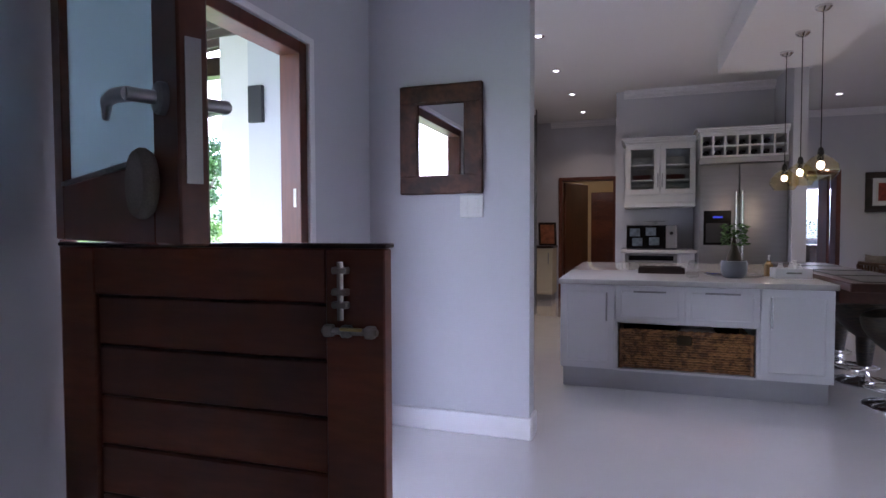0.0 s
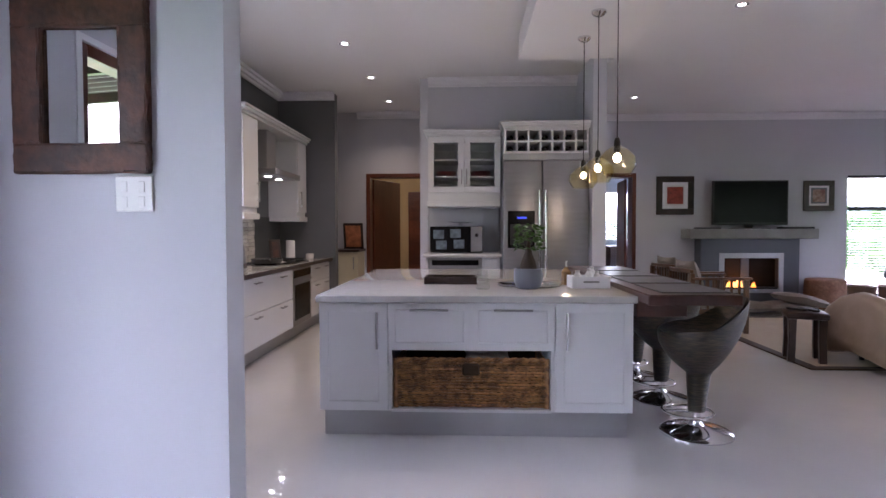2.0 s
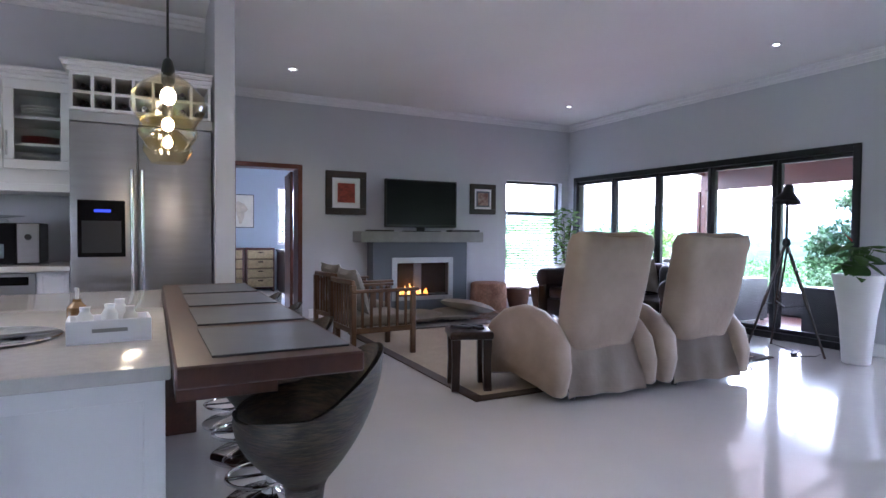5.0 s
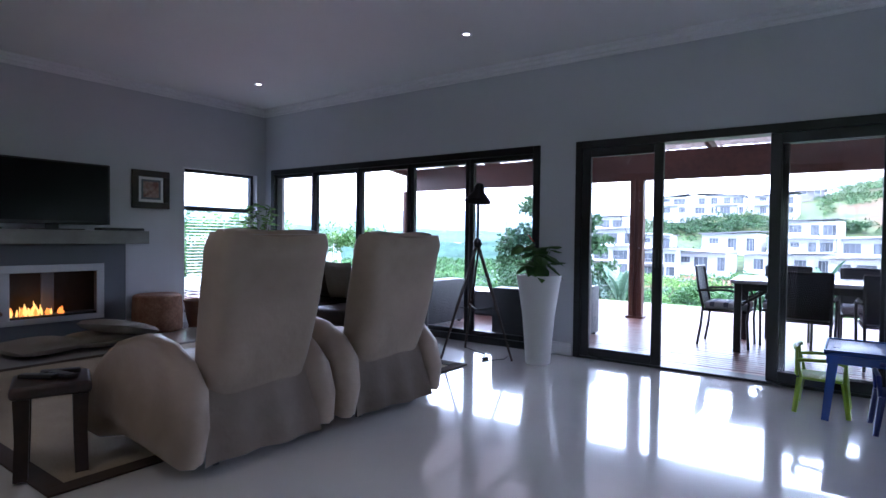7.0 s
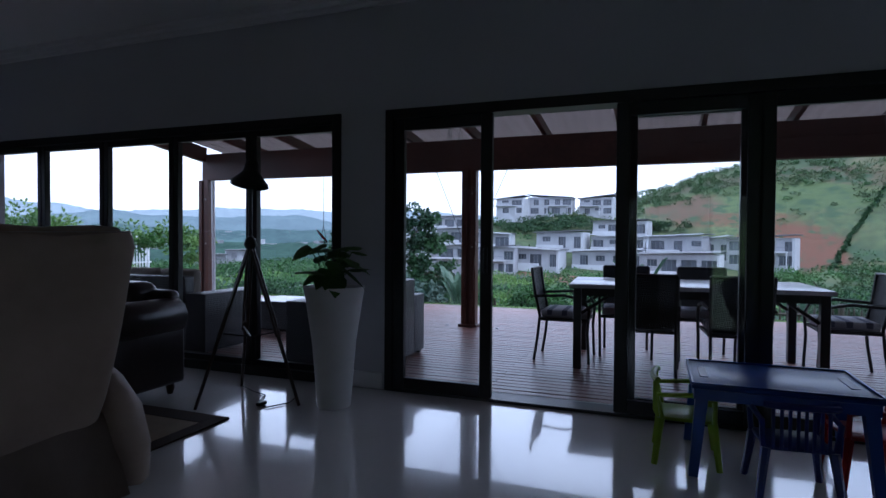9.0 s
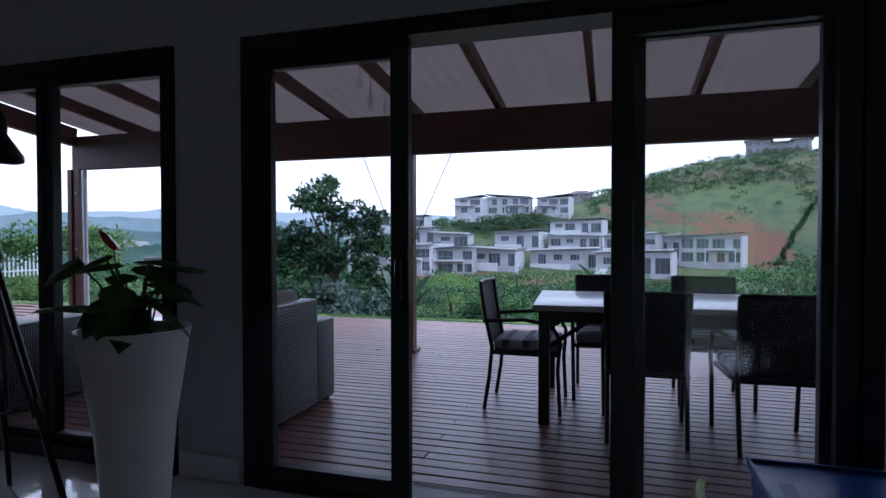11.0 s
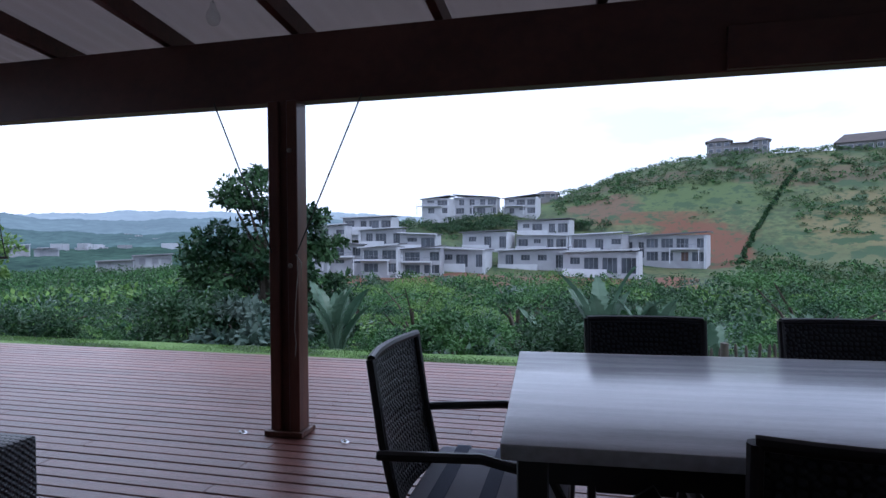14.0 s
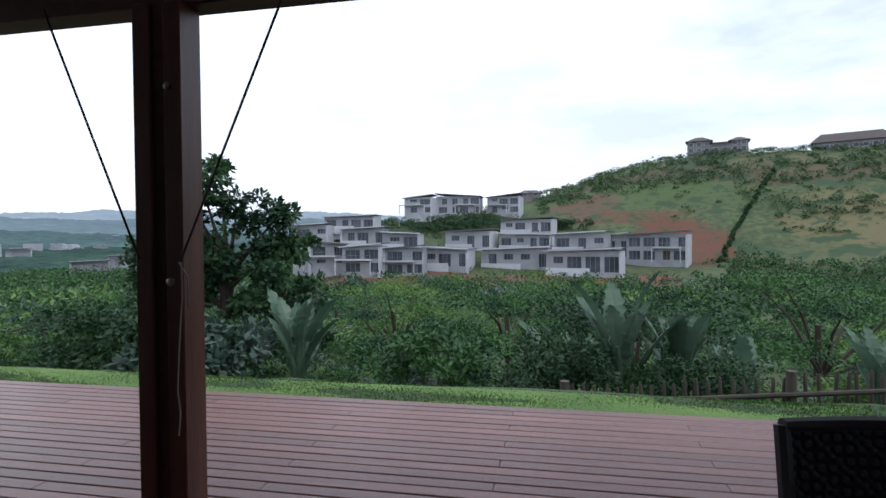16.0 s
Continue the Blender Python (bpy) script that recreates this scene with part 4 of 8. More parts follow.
def glazed_cabinet():
    t = thing("glazed_wall_cabinet", "white wall cabinet with two glass doors holding crockery", "cabinet", m=pose(1.48, 8.10, 1.52))
    W, H, D = 0.82, 0.73, 0.50
    bm = box(-W / 2, W / 2, D - 0.02, D, 0, H)
    bx(bm, -W / 2, -W / 2 + 0.018, 0.02, D - 0.02, 0, H)
    bx(bm, W / 2 - 0.018, W / 2, 0.02, D - 0.02, 0, H)
    bx(bm, -W / 2 + 0.018, W / 2 - 0.018, 0.02, D - 0.02, 0, 0.10)
    bx(bm, -W / 2 + 0.018, W / 2 - 0.018, 0.02, D - 0.02, H - 0.02, H)
    part("body", bm, M_CABINET, t)
    for z in (0.27, 0.46):
        part("shelf", box(-W / 2 + 0.018, W / 2 - 0.018, 0.03, D - 0.02, z, z + 0.018), M_CABINET, t)
    bm = bmesh.new()
    for w, z0, z1 in ((0.015, 0.0, 0.03), (0.035, 0.03, 0.055), (0.05, 0.055, 0.075)):
        bx(bm, -W / 2 - w, W / 2, -w, D, H + z0, H + z1, 0.003)
    part("cornice_top", bm, M_CABINET, t)
    bm = box(-W / 2 - 0.012, W / 2, -0.012, D, -0.06, -0.001, 0.004)
    part("light_pelmet", bm, M_CABINET, t)
    for s in (-1, 1):
        x0, x1 = (-W / 2 + 0.003, -0.003) if s < 0 else (0.003, W / 2 - 0.003)
        bm = bmesh.new()
        for a, b, c, d in ((x0, x1, 0.10, 0.165), (x0, x1, H - 0.07, H), (x0, x0 + 0.065, 0.165, H - 0.07), (x1 - 0.065, x1, 0.165, H - 0.07)):
            bx(bm, a, b, 0, 0.019, c, d, 0.003)
        d = part("door", bm, M_CABINET, t)
        part("pane", box(x0 + 0.06, x1 - 0.06, 0.009, 0.013, 0.16, H - 0.065), M_CABGLASS, d, "", None).visible_shadow = False
        bar_handle(d, -s * -0.028, 0.0, 0.19, -s * -0.028, 0.0, 0.36, 0, -1)
    rng = random.Random(2)
    M_RED_DISH = mat("red_crockery", (0.22, 0.02, 0.02), 0.3, var=0.1)
    for z, m in ((0.102, M_PLASTIC_W), (0.279, M_RED_DISH), (0.479, M_PLASTIC_W)):
        for x in (-0.21, 0.19):
            bm = bmesh.new()
            h = rng.uniform(0.07, 0.11)
            for k in range(4):
                lathe(bm, [(0.06, k * h / 4), (0.12, k * h / 4 + h / 5), (0.122, k * h / 4 + h / 4)], seg=22)
            solid("plate_stack", bm, m, "stack of " + ("red" if m is M_RED_DISH else "white") + " dishes behind cabinet glass", "dishes", "dishes in the glazed cabinet", pose(1.48 + x, 8.33, 1.52 + z))
glazed_cabinet()


def wine_rack():
    t = thing("wine_rack", "white wine rack with fourteen openings over the fridge", "wine rack", m=pose(2.36, 7.80, 2.02))
    W, H, D = 0.90, 0.26, 0.60
    part("back_panel", box(-W / 2, W / 2, D - 0.02, D, 0, H), M_CABINET, t)
    for i in range(8):
        x = -W / 2 + i * (W - 0.02) / 7
        part("divider", box(x, x + 0.02, 0, D - 0.021, 0, H), M_CABINET, t)
    for z in (0.0, 0.115, 0.24):
        for i in range(7):
            x = -W / 2 + 0.02 + i * (W - 0.02) / 7
            part("shelf", box(x, x + (W - 0.02) / 7 - 0.02, 0.001, D - 0.021, z, z + 0.02), M_CABINET, t)
    bm = bmesh.new()
    for w, z0, z1 in ((0.015, 0.0, 0.03), (0.035, 0.03, 0.055), (0.05, 0.055, 0.075)):
        bx(bm, -W / 2 - w, W / 2 + 0.01, -w, D, H + z0, H + z1, 0.003)
    part("cornice_top", bm, M_CABINET, t)
    rng = random.Random(6)
    for r in range(2):
        for i in range(7):
            if rng.random() < 0.8:
                bm = bmesh.new()
                lathe(bm, [(0.016, 0.0), (0.016, 0.07), (0.036, 0.13), (0.037, 0.30), (0.03, 0.305)], seg=14)
                ob = solid("wine_bottle", bm, mat("dark_bottle_glass", (0.02, 0.014, 0.016), 0.15, var=0.2) if not (r + i) else bpy.data.materials["dark_bottle_glass"], "dark wine bottle lying in the rack", "bottle", "bottles in the wine rack", pose(2.36 - W / 2 + 0.01 + (i + 0.5) * (W - 0.02) / 7 + 0.005, 7.80 + rng.uniform(0.02, 0.06), 2.02 + 0.06 + r * 0.117, -90, 0, 0))
wine_rack()


def fridge():
    t = thing("fridge", "double-door brushed steel fridge freezer with dispenser", "fridge", m=pose(2.36, 7.80, 0))
    part("body", box(-0.455, 0.455, 0.06, 0.74, 0.02, 1.945), M_DULLSTEEL, t)
    part("kick_grille", box(-0.45, 0.45, 0.04, 0.059, 0.02, 0.11), M_BLACKPLASTIC, t)
    l = part("door", box(-0.454, -0.043, 0.0, 0.058, 0.115, 1.94, 0.01, 2), M_STEEL, t)
    r = part("door", box(-0.037, 0.454, 0.0, 0.058, 0.115, 1.94, 0.01, 2), M_STEEL, t)
    for p, x in ((l, -0.075), (r, -0.008)):
        bm = bmesh.new()
        tube(bm, [(x, -0.05, 0.70), (x, -0.05, 1.62)], 0.013, 12)
        for z in (0.72, 1.60):
            tube(bm, [(x, 0, z), (x, -0.05, z)], 0.010, 10)
        part("handle", bm, M_CHROME, p)
    d = part("dispenser", box(-0.41, -0.12, -0.006, -0.0002, 1.00, 1.40, 0.003), M_BLACKGLASS, l, "dark glass ice and water dispenser")
    part("display", box(-0.39, -0.14, -0.009, -0.0062, 1.27, 1.385), M_BLACKGLASS, l)
    part("recess", box(-0.385, -0.145, -0.0075, -0.0062, 1.03, 1.255), M_BLACKPLASTIC, l)
    part("indicator", box(-0.31, -0.21, -0.0105, -0.0092, 1.315, 1.335), glow("blue_display", (0.06, 0.10, 1.0), 0.025), l, "blue lit digits")
    part("upper_filler", box(-0.455, 0.465, 0.03, 0.74, 1.95, 2.018), M_DULLSTEEL, t)
fridge()


def microwave():
    t = thing("microwave", "black microwave with silver frame on the worktop", "microwave", m=pose(1.42, 8.12, 0.936))
    part("case", box(-0.33, 0.27, 0.0, 0.36, 0.008, 0.30, 0.006), M_BLACKPLASTIC, t)
    d = part("door", box(-0.325, 0.13, -0.016, -0.0004, 0.012, 0.296, 0.004), M_BLACKGLASS, t)
    part("control_panel", box(0.135, 0.265, -0.012, -0.0004, 0.012, 0.296, 0.004), M_STEEL, t)
    bm = bmesh.new()
    lathe(bm, [(0.022, 0), (0.02, 0.014)], seg=16)
    part("knob", turn(bm, pose(0.20, -0.012, 0.20, 90, 0, 0)), M_BLACKPLASTIC, t)
    for x, z in ((-0.29, 0.16), (-0.10, 0.17), (-0.26, 0.04), (-0.06, 0.05)):
        part("photo", box(x, x + 0.12, -0.019, -0.0164, z, z + 0.10), mat("photo_print_%d" % int((x + 1) * 100), (0.11, 0.14, 0.17), 0.5, var=0.5, scale=25), t, "small framed photo stuck on the door")
    bm = bmesh.new()
    lathe(bm, [(0.04, 0.31), (0.02, 0.335), (0.13, 0.35), (0.14, 0.355)], seg=20)
    solid("cake_stand", bm, M_CABGLASS, "low glass dish on the microwave", "dish", m=pose(1.44, 8.30, 0.936))
microwave()

# side run along the dark wall
def run_drawers(y0, y1, rows, z1, name, label):
    t = thing(name, label, "cabinet", "side run cabinets", pose(-0.34, (y0 + y1) / 2, 0))
    c = (y0 + y1) / 2
    part("body", box(-0.66, -0.021, y0 - c + 0.001, y1 - c - 0.001, 0.152, z1), M_CABINET, t)
    z = 0.16
    h = (z1 - 0.165) / rows
    for i in range(rows):
        d = part("drawer_front", panel_front_x(y0 - c + 0.004, y1 - c - 0.004, z + i * h, z + (i + 1) * h - 0.006, 0.0), M_CABINET, t)
        n = 2 if y1 - y0 > 0.8 else 1
        for k in range(n):
            m = (y0 - c) + (y1 - y0) * (k + 0.5) / n
            bar_handle(d, 0.0, m - 0.07, z + (i + 1) * h - 0.045, 0.0, m + 0.07, z + (i + 1) * h - 0.045, 1, 0)
    return t
run_drawers(6.22, 7.62, 2, 0.782, "wide_drawer_cabinet", "white two-drawer base cabinet with steel handles")
run_drawers(8.32, 9.22, 3, 0.782, "drawer_cabinet", "white three-drawer base cabinet with steel handles")
run_drawers(4.75, 5.32, 3, 0.882, "tall_drawer_cabinet", "white three-drawer cabinet under the raised worktop")
t = thing("dishwasher_cabinet", "white base cabinet with one long steel handle", "cabinet", "side run cabinets", pose(-0.34, 5.76, 0))
part("body", box(-0.66, -0.021, -0.436, 0.43, 0.152, 0.882), M_CABINET, t)
d = part("door", panel_front_x(-0.43, 0.40, 0.16, 0.878, 0.0), M_CABINET, t)
bar_handle(d, 0.0, -0.36, 0.62, 0.0, -0.36, 0.80, 1, 0)
part("end_panel", box(-0.66, 0.012, 0.432, 0.455, 0.12, 0.882), M_DARK_WOOD, t)
t = thing("built_in_oven", "steel fronted under-counter oven in the side run", "oven", m=pose(-0.34, 7.97, 0))
part("body", box(-0.60, -0.021, -0.345, 0.345, 0.152, 0.782), M_BLACKPLASTIC, t)
o = part("oven_front", box(-0.02, 0.0, -0.34, 0.34, 0.16, 0.778, 0.004), M_STEEL, t)
part("oven_glass", box(0.0002, 0.004, -0.28, 0.28, 0.22, 0.60), M_BLACKGLASS, o)
part("control_strip", box(0.0002, 0.004, -0.32, 0.32, 0.68, 0.76), M_BLACKGLASS, o)
bar_handle(o, 0.0, -0.28, 0.64, 0.0, 0.28, 0.64, 1, 0)
solid("side_run_plinth", box(-0.98, -0.44, 4.75, 9.22, 0.001, 0.15), M_DULLSTEEL, "satin steel plinth under the side run", "plinth", smooth=None)
solid("raised_worktop", box(XL + 0.005, -0.30, 4.72, 6.215, 0.885, 0.925, 0.005), M_COUNTER, "raised pale worktop with dark timber edge", "worktop")
solid("side_worktop", box(XL + 0.005, -0.31, 6.222, 9.24, 0.785, 0.825, 0.005), M_COUNTER, "pale worktop along the dark kitchen wall", "worktop")
solid("worktop_edging", box(-0.309, -0.297, 6.222, 9.24, 0.790, 0.828, 0.002), M_DARK_WOOD, "dark timber edging along the kitchen worktop", "edging")
solid("raised_worktop_edging", box(-0.299, -0.287, 4.72, 6.228, 0.888, 0.928, 0.002), M_DARK_WOOD, "dark timber edging along the raised worktop", "edging")
solid("splashback", box(XL + 0.002, XL + 0.012, 6.85, 9.245, 0.827, 1.36), mat("grey_glass_splashback", (0.10, 0.105, 0.11), 0.12, var=0.05), "glossy dark grey splashback", "splashback", smooth=None)


def wall_cabinet(y0, y1, near):
    t = thing("wall_cabinet", "white wall cabinet on the dark kitchen wall", "cabinet", "wall cabinets by the hood", pose(-0.64, (y0 + y1) / 2, 1.37))
    c = (y0 + y1) / 2
    H = 0.96
    part("body", box(XL + 0.642, -0.021, y0 - c, y1 - c, 0.0, H, 0.003), M_CABINET, t)
    d = part("door", panel_front_x(y0 - c + 0.003, y1 - c - 0.003, 0.06, H - 0.004, 0.0), M_CABINET, t)
    hy = (y1 - c - 0.05) if near else (y0 - c + 0.05)
    bar_handle(d, 0.0, hy, 0.12, 0.0, hy, 0.32, 1, 0)
    part("light_pelmet", box(XL + 0.642, 0.008, y0 - c - (0.008 if near else 0), y1 - c + (0 if near else 0.008), -0.06, -0.001, 0.004), M_CABINET, t)
wall_cabinet(7.06, 7.46, True)
wall_cabinet(8.84, 9.21, False)
bm = bmesh.new()
for w, z0, z1 in ((0.012, 0.0, 0.03), (0.04, 0.03, 0.06), (0.06, 0.06, 0.085)):
    bx(bm, XL + 0.002, -0.64 + w, 7.06 - w, 9.235, 2.332 + z0, 2.332 + z1, 0.003)
solid("cabinet_cornice", bm, M_CABINET, "white moulded cornice over the wall cabinets", "cornice")
t = thing("extractor_hood", "dark glass and steel chimney extractor hood", "extractor hood", m=pose(-0.84, 8.15, 1.80))
part("chimney", box(-0.18, 0.10, -0.15, 0.15, 0.075, 0.53, 0.003), M_DULLSTEEL, t)
part("canopy", box(-0.185, 0.30, -0.45, 0.45, 0.0, 0.07, 0.008), M_STEEL, t)
part("back_panel", box(-0.185, -0.17, -0.66, 0.66, 0.075, 0.53), M_DULLSTEEL, t)
for y in (-0.18, 0.18):
    bm = bmesh.new()
    lathe(bm, [(0.035, -0.006), (0.035, -0.001)], cx=0.12, cy=y, seg=18)
    part("hood_lamp", bm, M_SPOT, t, "lit round hood lamp")
t = thing("stone_cladding_panel", "narrow strip of stacked white stone behind the hob", "stone cladding", m=pose(XL + 0.012, 8.02, 0.83))
rng = random.Random(4)
M_STONE = mat("split_white_stone", (0.50, 0.48, 0.44), 0.8, var=0.15, scale=12, bump=0.004, bscale=40, fine=0.15, piece=0.15)
z = 0.0
while z < 0.92:
    h = rng.uniform(0.035, 0.055)
    y = -0.24
    while y < 0.23:
        w = min(rng.uniform(0.09, 0.2), 0.24 - y)
        part("stone", box(0.001, rng.uniform(0.018, 0.034), y, y + w - 0.003, z, z + h - 0.003, 0.004), M_STONE, t)
        y += w
    z += h

# things on the side run
t = thing("kettle", "brushed steel electric kettle with black handle", "kettle", m=pose(-0.62, 6.80, 0.825) @ Matrix.Diagonal((1.2, 1.2, 1.2, 1)))
bm = bmesh.new()
lathe(bm, [(0.078, 0.0), (0.080, 0.02), (0.070, 0.16), (0.058, 0.205), (0.02, 0.215)], seg=26)
part("jug", bm, M_STEEL, t)
bm = bmesh.new()
tube(bm, [(0.0, 0.05, 0.20), (0.0, 0.10, 0.195), (0.0, 0.125, 0.14), (0.0, 0.10, 0.05), (0.0, 0.075, 0.04)], 0.012, 10)
part("handle", bm, M_BLACKPLASTIC, t)
bm = bmesh.new()
tube(bm, [(0.0, -0.055, 0.15), (0.0, -0.10, 0.18)], [0.02, 0.010], 8)
part("spout", bm, M_STEEL, t)
t = thing("frying_pan", "wide black pan on the gas hob", "pan", m=pose(-0.62, 7.62, 0.845))
bm = bmesh.new()
lathe(bm, [(0.14, 0.0), (0.17, 0.05), (0.165, 0.05), (0.135, 0.008)], seg=30)
part("bowl", bm, M_BLACKPLASTIC, t)
bm = bmesh.new()
tube(bm, [(0.08, -0.13, 0.045), (0.14, -0.26, 0.06)], 0.011, 8)
part("handle", bm, M_BLACKPLASTIC, t)
t = thing("gas_hob", "black gas hob with cast pan supports", "hob", m=pose(-0.66, 8.12, 0.826))
part("plate", box(-0.25, 0.25, -0.36, 0.36, 0.0, 0.012, 0.004), M_BLACKGLASS, t)
for y in (-0.18, 0.18):
    bm = bmesh.new()
    for k in range(3):
        bx(bm, -0.20, 0.20, y - 0.12 + k * 0.12, y - 0.108 + k * 0.12, 0.028, 0.040)
    for x in (-0.2, 0.19):
        bx(bm, x, x + 0.012, y - 0.13, y + 0.13, 0.0125, 0.028)
    part("pan_support", bm, M_BLACKPLASTIC, t)
    for x in (-0.1, 0.1):
        bm = bmesh.new()
        lathe(bm, [(0.04, 0.0125), (0.035, 0.024), (0.01, 0.026)], cx=x, cy=y, seg=16)
        part("burner", bm, M_DULLSTEEL, t)
bm = bmesh.new()
lathe(bm, [(0.055, 0.0), (0.055, 0.24), (0.02, 0.245)], seg=20)
solid("paper_towel", bm, M_TRIM, "white paper towel roll standing on the worktop", "paper towel", m=pose(-0.72, 8.75, 0.825))
for x, y, w, h, d, m in ((-0.84, 6.58, 0.26, 0.34, "golden framed board leaning on the wall", M_OAK), (-0.84, 8.55, 0.14, 0.26, "dark framed picture leaning on the wall", M_MIRROR_WOOD)):
    t = thing("leaning_picture", d, "picture", m=pose(x, y, 0.826, 0, -10, -48))
    part("frame", box(-0.012, 0.012, -w / 2, w / 2, 0.0, h, 0.003), M_DARK_WOOD, t)
    part("picture", box(0.0125, 0.016, -w / 2 + 0.03, w / 2 - 0.03, 0.03, h - 0.03), m, t)
t = thing("red_picture_frame", "red framed photo standing on the raised worktop", "picture frame", m=pose(-0.60, 5.98, 0.926, 0, -12, -30))
bm = bmesh.new()
for y0, y1, z0, z1 in ((-0.17, 0.17, 0, 0.05), (-0.17, 0.17, 0.17, 0.22), (-0.17, -0.12, 0.05, 0.17), (0.12, 0.17, 0.05, 0.17)):
    bx(bm, -0.012, 0.012, y0, y1, z0, z1, 0.003)
part("frame", bm, M_REDPLASTIC, t)
part("photo", box(-0.008, 0.004, -0.12, 0.12, 0.05, 0.17), M_STRIPE_A, t)
t = thing("bowl", "small pale bowl on the raised worktop", "bowl", m=pose(-0.62, 6.1, 0.926))
bm = bmesh.new()
lathe(bm, [(0.04, 0.0), (0.07, 0.03), (0.075, 0.06), (0.07, 0.06), (0.04, 0.012)], seg=20)
part("bowl", bm, M_PLASTIC_W, t)
bm = bmesh.new()
lathe(bm, [(0.045, 0.0), (0.05, 0.02), (0.05, 0.06), (0.04, 0.065)], seg=18)
solid("butter_dish", bm, M_PLASTIC_W, "small white pot on the worktop", "pot", m=pose(-0.55, 9.02, 0.825))

# cream cabinet in the far corner
t = thing("cream_base_cabinet", "cream painted base cabinet in the passage corner", "cabinet", m=pose(-0.40, 9.98, 0))
part("body", box(-0.55, 0.30, 0.021, 0.54, 0.10, 0.87), M_CREAM, t)
part("plinth", box(-0.55, 0.28, 0.07, 0.54, 0.001, 0.10), M_DULLSTEEL, t)
for x0, x1 in ((-0.548, -0.13), (-0.124, 0.298)):
    d = part("door", panel_front(x0, x1, 0.11, 0.865, 0.0, rim=0.05), M_CREAM, t)
    bar_handle(d, x1 - 0.06, 0.0, 0.62, x1 - 0.06, 0.0, 0.80, 0, -1)
solid("corner_worktop", box(-0.97, -0.08, 9.95, 10.53, 0.872, 0.91, 0.004), M_DARK_WOOD, "dark worktop on the cream cabinet", "worktop")
t = thing("framed_picture", "small orange picture in dark frame leaning on the wall", "picture", m=pose(-0.22, 10.30, 0.911, 12, 0, 0))
part("frame", box(-0.15, 0.15, -0.012, 0.012, 0.0, 0.40, 0.003), M_DARK_WOOD, t)
part("picture", box(-0.115, 0.115, -0.016, -0.0125, 0.035, 0.365), mat("orange_print", (0.45, 0.16, 0.07), 0.5, var=0.4, scale=12), t)


# pendant lamps over the bar
def pendant():
    t = thing("pendant_lamp", "amber ribbed glass globe pendant on a black cord", "pendant lamp", "pendant lamps over the bar", pose(2.47, 5.35, 0))
    bm = bmesh.new()
    lathe(bm, [(0.055, 2.799), (0.055, 2.785), (0.035, 2.765), (0.006, 2.755)], seg=24)
    part("ceiling_rose", bm, M_CHROME, t)
    bm = bmesh.new()
    tube(bm, [(0, 0, 2.756), (0, 0, 1.78)], 0.0035, 6)
    part("cord", bm, M_BLACKPLASTIC, t)
    bm = bmesh.new()
    lathe(bm, [(0.006, 1.785), (0.016, 1.775), (0.022, 1.745), (0.022, 1.70), (0.011, 1.683)], seg=18)
    part("lamp_holder", bm, M_BLACKPLASTIC, t)
    bm = bmesh.new()
    def shell(u, v):
        a = 2 * math.pi * u
        z = 1.545 + 0.185 * v
        r = float(np.interp(v, (0, 0.34, 0.62, 0.86, 1), (0.082, 0.122, 0.114, 0.070, 0.028)))
        r *= 1 + 0.02 * math.cos(a * 9)
        return (r * math.cos(a), r * math.sin(a), z)
    sheet(bm, shell, 36, 14, True)
    ob = part("globe", bm, M_AMBER, t, "pale amber faceted glass globe", 0)
    ob.visible_shadow = False
    bm = bmesh.new()
    lathe(bm, [(0.010, 1.682), (0.022, 1.670), (0.025, 1.650), (0.019, 1.632), (0.004, 1.624)], seg=18)
    part("bulb", bm, M_BULB, t, "glowing warm bulb")
    return t
pend = pendant()
copy_thing(pend, pose(2.48, 5.93, 0))
copy_thing(pend, pose(2.49, 6.50, 0))


# recessed downlights
def downlight():
    t = thing("downlight", "recessed white downlight, switched on", "downlight", "ceiling downlights", pose(0.31, 6.01, CEIL))
    bm = bmesh.new()
    lathe(bm, [(0.055, -0.0005), (0.055, -0.006), (0.038, -0.008), (0.036, -0.002)], seg=24)
    part("ring", bm, M_CHROME, t)
    bm = bmesh.new()
    lathe(bm, [(0.024, -0.004), (0.034, -0.001)], seg=20)
    part("lens", bm, M_SPOT, t, "lit lens")
    return t
first = downlight()
for x, y in ((0.31, 7.26), (0.36, 8.50), (0.40, 9.76), (3.75, 6.45), (3.83, 9.70), (7.78, 9.69), (7.77, 6.62)):
    copy_thing(first, pose(x, y, CEIL))
for x, y in ((0.31, 6.01), (0.31, 7.26), (0.36, 8.50), (0.40, 9.76), (3.75, 6.45), (3.83, 9.70)):
    ld = bpy.data.lights.new("downlight_beam", "SPOT")
    ld.energy, ld.spot_size, ld.spot_blend, ld.shadow_soft_size, ld.color = (2.6 if y < 8 else 1.3) if x < 1 else 1.5, radians(125), 0.8, 0.035, (1.0, 0.80, 0.55)
    lo = new("downlight_beam", ld)
    lo.matrix_basis = pose(x, y, CEIL - 0.02)
for x, y in ((2.47, 5.35), (2.48, 5.93), (2.49, 6.50)):
    ld = bpy.data.lights.new("pendant_glow", "POINT")
    ld.energy, ld.shadow_soft_size, ld.color = 0.16, 0.03, (1.0, 0.78, 0.48)
    lo = new("pendant_glow", ld)
    lo.matrix_basis = pose(x, y, 1.585)
